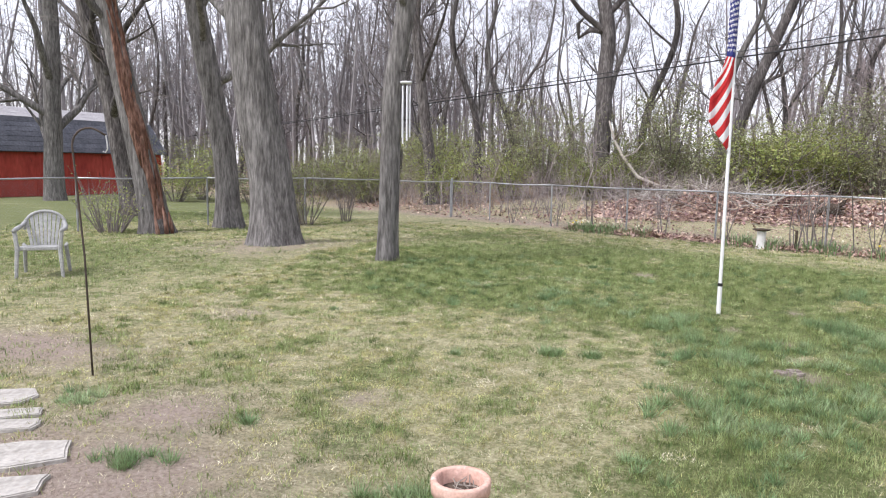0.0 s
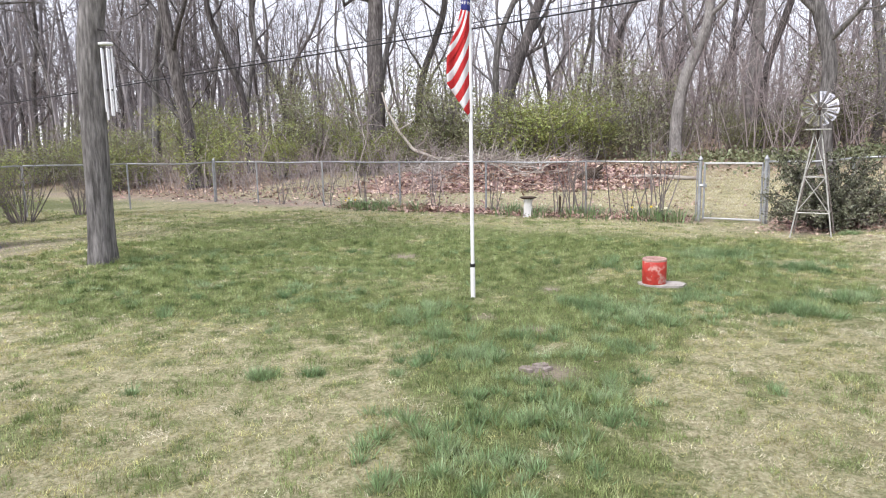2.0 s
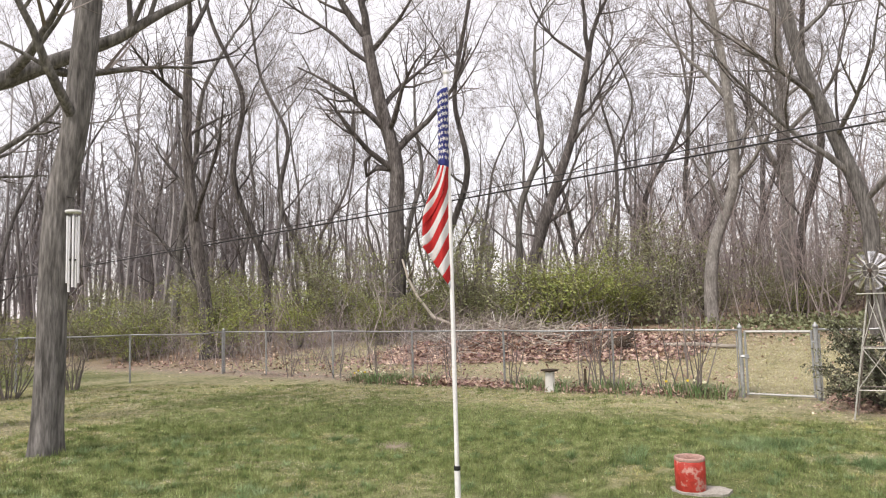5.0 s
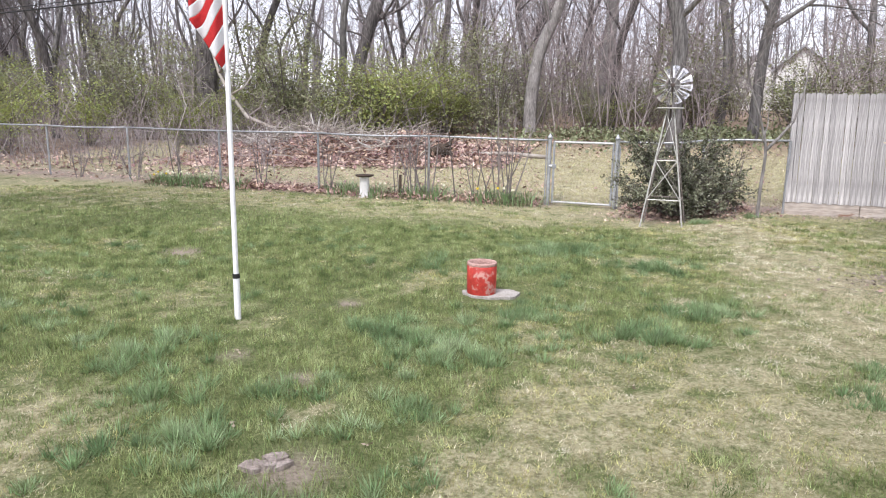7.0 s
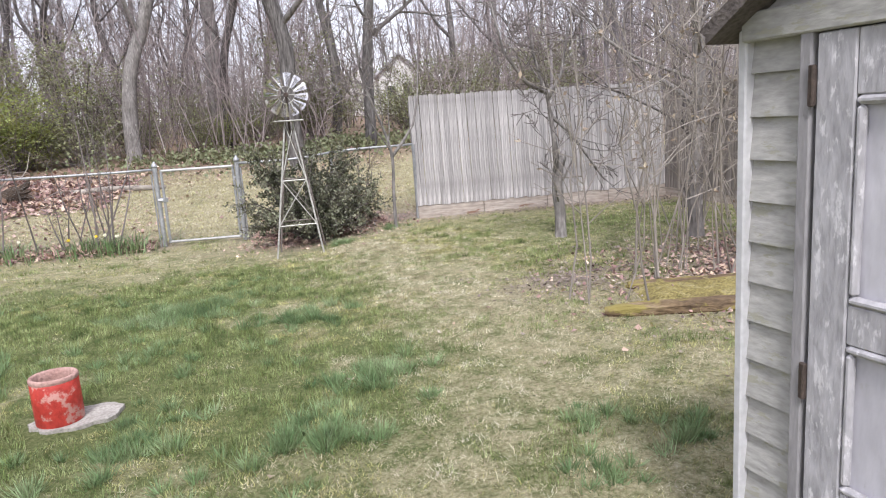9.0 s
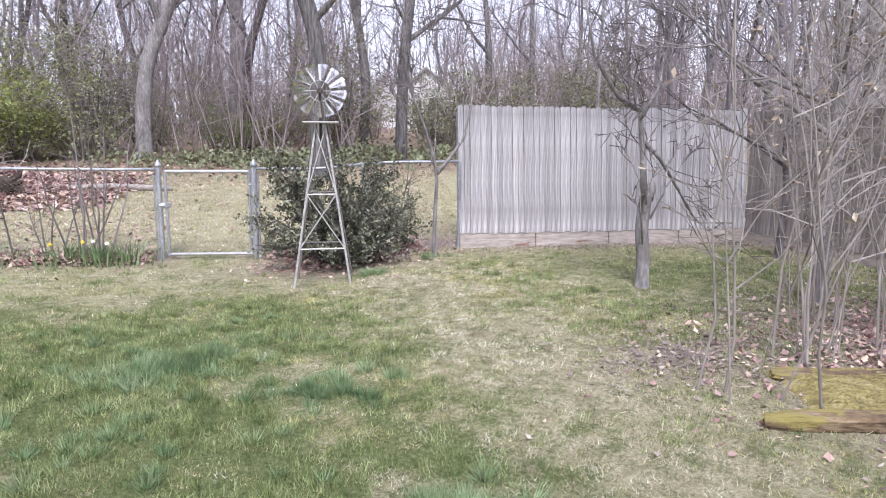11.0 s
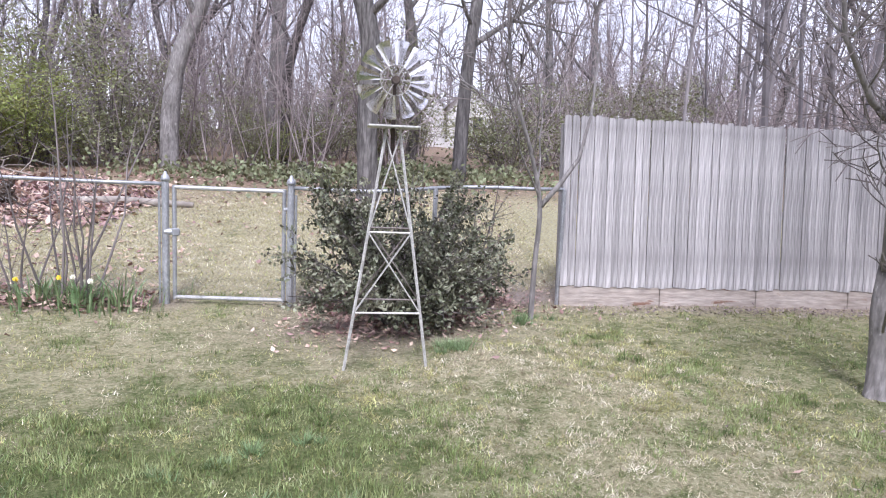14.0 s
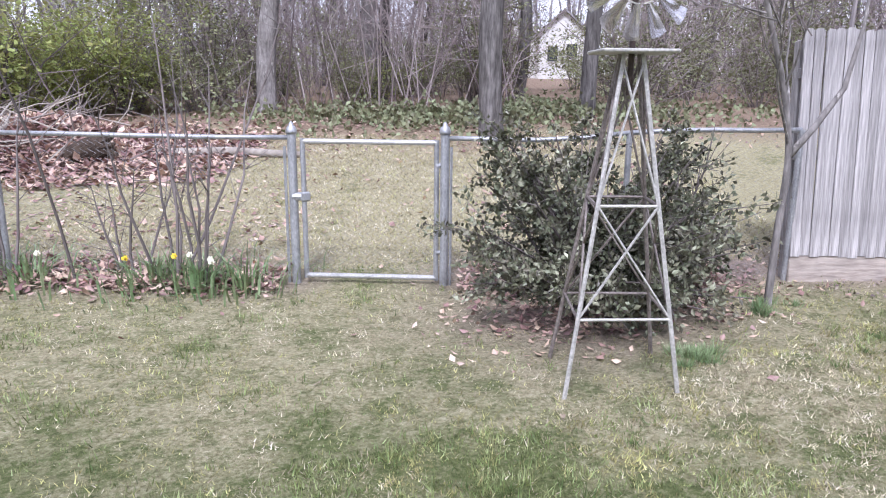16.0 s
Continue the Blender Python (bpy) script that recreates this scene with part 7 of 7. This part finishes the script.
# ---- evergreen bush by the gate ----
def evergreen():
    rng = random.Random(70)
    x, y = 7.08, 13.75
    root = thing("evergreen_bush", (x, y, gz(x, y)), "dense dark-green evergreen bush behind the windmill", "bush")
    st, lf = Build(), Build()
    tips = []
    for i in range(90):
        a, el = rng.uniform(0, 6.28), rng.uniform(0.0, 1.0)
        out = Vector((math.cos(a), math.sin(a), 0))
        # wider along the fence
        ax = Vector((0.883, -0.468, 0))
        k = 1.0 + 0.42 * abs(out.dot(ax))
        top = Vector((0, 0, 0.25 + 1.12 * el))
        reach = 0.82 * k * math.sqrt(max(0.05, 1 - (el * 0.93) ** 2)) * rng.uniform(0.75, 1.1)
        p0 = Vector((rng.uniform(-.12, .12), rng.uniform(-.12, .12), -0.05))
        e = out * reach + top
        m_ = p0.lerp(e, 0.5) + Vector((0, 0, 0.12))
        st.tube([p0, m_, e], [0.014, 0.009, 0.003], 4, cap=False)
        for c in range(9):
            q = m_.lerp(e, rng.uniform(-0.4, 1.0))
            t = q + (rand_dir(rng) * 0.8 + out * 0.5 + Vector((0, 0, 0.15))) * rng.uniform(0.12, 0.32)
            st.tube([q, t], [0.004, 0.002], 3, cap=False)
            tips.append((q, t))
    for i in range(23000):
        q, t = tips[rng.randrange(len(tips))]
        p = q.lerp(t, rng.uniform(0.0, 1.1)) + rand_dir(rng) * rng.uniform(0, 0.06)
        if p.z < 0.1:
            continue
        d = (rand_dir(rng) + (t - q).normalized() * 0.6).normalized()
        lf.leaf(p, d, d.cross(rand_dir(rng)).normalized(), rng.uniform(0.034, 0.06), rng.uniform(0.02, 0.034))
    part("stemwork", st, M["twig"], root)
    part("foliage", lf, M["holly_leaf"], root)


evergreen()


# ---- shrubs and flowers along the fences ----
def border():
    rng = random.Random(90)
    def bare(x, y, h, n, spread, label, leaf=None, nl=0, mat="twig"):
        root = thing("border_shrub", (x, y, gz(x, y)), label, "shrub", "bare shrubs along the fences")
        tw, lv = Build(), Build()
        for k in range(n):
            a = rng.uniform(0, 6.28)
            p = Vector((math.cos(a) * 0.1 * spread, math.sin(a) * 0.1 * spread, -0.05))
            d = Vector((math.cos(a) * spread * rng.uniform(0, 0.45), math.sin(a) * spread * rng.uniform(0, 0.45), 1)).normalized()
            hh = h * rng.uniform(0.6, 1.1)
            pts = [p]
            for j in range(4):
                pts.append(pts[-1] + (d + rand_dir(rng) * 0.15) * hh / 4)
            st = Build()
            st.tube(pts, [0.014, 0.012, 0.010, 0.007, 0.003], 5, cap=False)
            part("stem", st, M["twig" if mat == "twig" else mat], root)
            for c in range(8):
                f = rng.uniform(0.3, 1)
                i_ = min(3, int(f * 4))
                q = pts[i_].lerp(pts[i_ + 1], f * 4 - i_)
                e = q + (rand_dir(rng) + Vector((0, 0, 0.8))) * rng.uniform(0.12, 0.38)
                tw.tube([q, e], [0.004, 0.002], 3, cap=False)
                for g in range(nl):
                    dd = rand_dir(rng)
                    lv.leaf(q.lerp(e, rng.random()), dd, dd.cross(rand_dir(rng)).normalized(), 0.05, 0.03)
        part("twigwork", tw, M["twig"], root, kind="stuff")
        if leaf:
            part("foliage", lv, M[leaf], root)
    lab = "bare upright shrub with reddish-grey stems by the fence"
    for lat, off, h, n in ((-0.75, -0.05, 2.0, 6), (-1.05, 0.0, 2.1, 5), (-1.75, -0.02, 2.5, 1), (-2.35, -0.1, 1.7, 5), (-2.7, 0.05, 2.0, 5), (-1.4, 0.1, 1.0, 4), (-3.0, 0.0, 1.1, 4), (-4.6, -0.05, 1.2, 4), (-6.2, 0.05, 1.2, 3), (-8.3, 0.0, 1.5, 4), (-9.6, 0.05, 1.4, 3), (-11.2, -0.1, 1.3, 3), (2.1, -0.1, 1.1, 5), (3.0, 0.1, 1.3, 4)):
        bare(5.42 + lat * 0.883 + off * 0.468, 15.42 - lat * 0.468 + off * 0.883, h, n, 0.8, lab)
    bare(-8.95, 16.0, 1.25, 30, 1.7, "low budding shrub before the side fence", "spring_leaf", 3)
    bare(-8.45, 17.4, 0.95, 14, 1.0, "small dark shrub by the side fence")
    bare(-11.55, 12.1, 1.2, 32, 2.0, "twiggy shrub with few green buds", "spring_leaf", 2)
    bare(-9.6, 14.6, 1.0, 5, 0.8, "thin bare shrub by the side fence")
    # clumps of daffodil leaves
    def clump(x, y, n, h, flowers, label):
        root = thing("daffodil_clump", (x, y, gz(x, y)), label, "flowers", "daffodils along the fence")
        b = Build()
        for k in range(n):
            a, r = rng.uniform(0, 6.28), abs(rng.gauss(0, 0.24))
            p = Vector((math.cos(a) * r * 1.4, math.sin(a) * r, -0.02))
            o = Vector((math.cos(a), math.sin(a), 0)) * rng.uniform(0.02, 0.22)
            s = Vector((-math.sin(a), math.cos(a), 0)) * 0.008
            hh = h * rng.uniform(0.3, 1.15)
            m_, e = p + o * 0.4 + Vector((0, 0, hh * 0.65)), p + o * 1.6 + Vector((0, 0, hh))
            i0 = len(b.v)
            b.v += [p - s, p + s, m_ + s, m_ - s, e]
            b.f += [(i0, i0 + 1, i0 + 2, i0 + 3), (i0 + 3, i0 + 2, i0 + 4)]
        part("leaves", b, M["grass_tuft"], root, "strap-shaped blue-green leaves")
        for k in range(flowers):
            b = Build()
            p = Vector((rng.gauss(0, 0.16), rng.gauss(0, 0.12), h * rng.uniform(0.75, 1.1)))
            f = Vector((rng.gauss(-0.45, 0.3), -0.8, 0.1)).normalized()
            s1 = f.cross(Vector((0, 0, 1))).normalized()
            s2 = s1.cross(f)
            for j in range(6):
                w = math.pi * j / 3
                dd = (s1 * math.cos(w) + s2 * math.sin(w))
                b.leaf(p, dd, f.cross(dd), 0.028, 0.022)
            b.tube([p, p + f * 0.03], [0.011, 0.016], 8)
            fl = part("flower", b, M["petal_y" if rng.random() < 0.25 else "petal_w"], root)
            st = Build()
            st.tube([(p.x, p.y, 0), p], [0.004, 0.003], 4)
            part("stalk", st, M["grass_tuft"], fl)
    for lat, off, n, fl in ((-0.35, -0.22, 60, 2), (-0.75, -0.18, 90, 3), (-1.15, -0.12, 60, 1), (-2.1, -0.15, 80, 1), (-2.6, -0.1, 80, 1), (-3.4, -0.2, 60, 2), (-4.1, -0.05, 90, 1), (-7.55, -0.25, 110, 2), (-8.0, -0.35, 110, 6), (-8.4, -0.4, 80, 8), (-6.6, -0.2, 40, 2)):
        clump(5.42 + lat * 0.883 + off * 0.468, 15.42 - lat * 0.468 + off * 0.883, int(n * 1.8), 0.29, fl, "clump of daffodil leaves with a few flowers at the fence")
    # short wooden stake
    x, y = 5.42 - 2.85 * 0.883 - 0.1, 15.42 + 2.85 * 0.468
    b = Build()
    b.box((x, y, gz(x, y) + 0.2), (0.05, 0.05, 0.46), bevel=0.006)
    solo("garden_stake", b, M["root"], "short dark wooden stake in the flower bed", "stake")
    # flat stone in the lawn
    b = Build()
    rr = random.Random(6)
    x, y = 1.31, 5.93
    stone = thing("lawn_stone", (x, y, gz(x, y)), "broken grey-brown stone half buried in the grass", "stone")
    for k in range(6):
        cx, cy, r0 = rr.uniform(-0.065, 0.065), rr.uniform(-0.045, 0.045), rr.uniform(0.04, 0.07)
        b = Build()
        b.prism([(cx + r0 * math.cos(w) * rr.uniform(0.7, 1.25), cy + 0.75 * r0 * math.sin(w) * rr.uniform(0.7, 1.25), rr.uniform(-0.008, 0.008)) for w in [2 * math.pi * q / 8 for q in range(8)]], -0.03, rr.uniform(0.02, 0.034))
        part("shard", b, M["lawn_stone"], stone)


border()
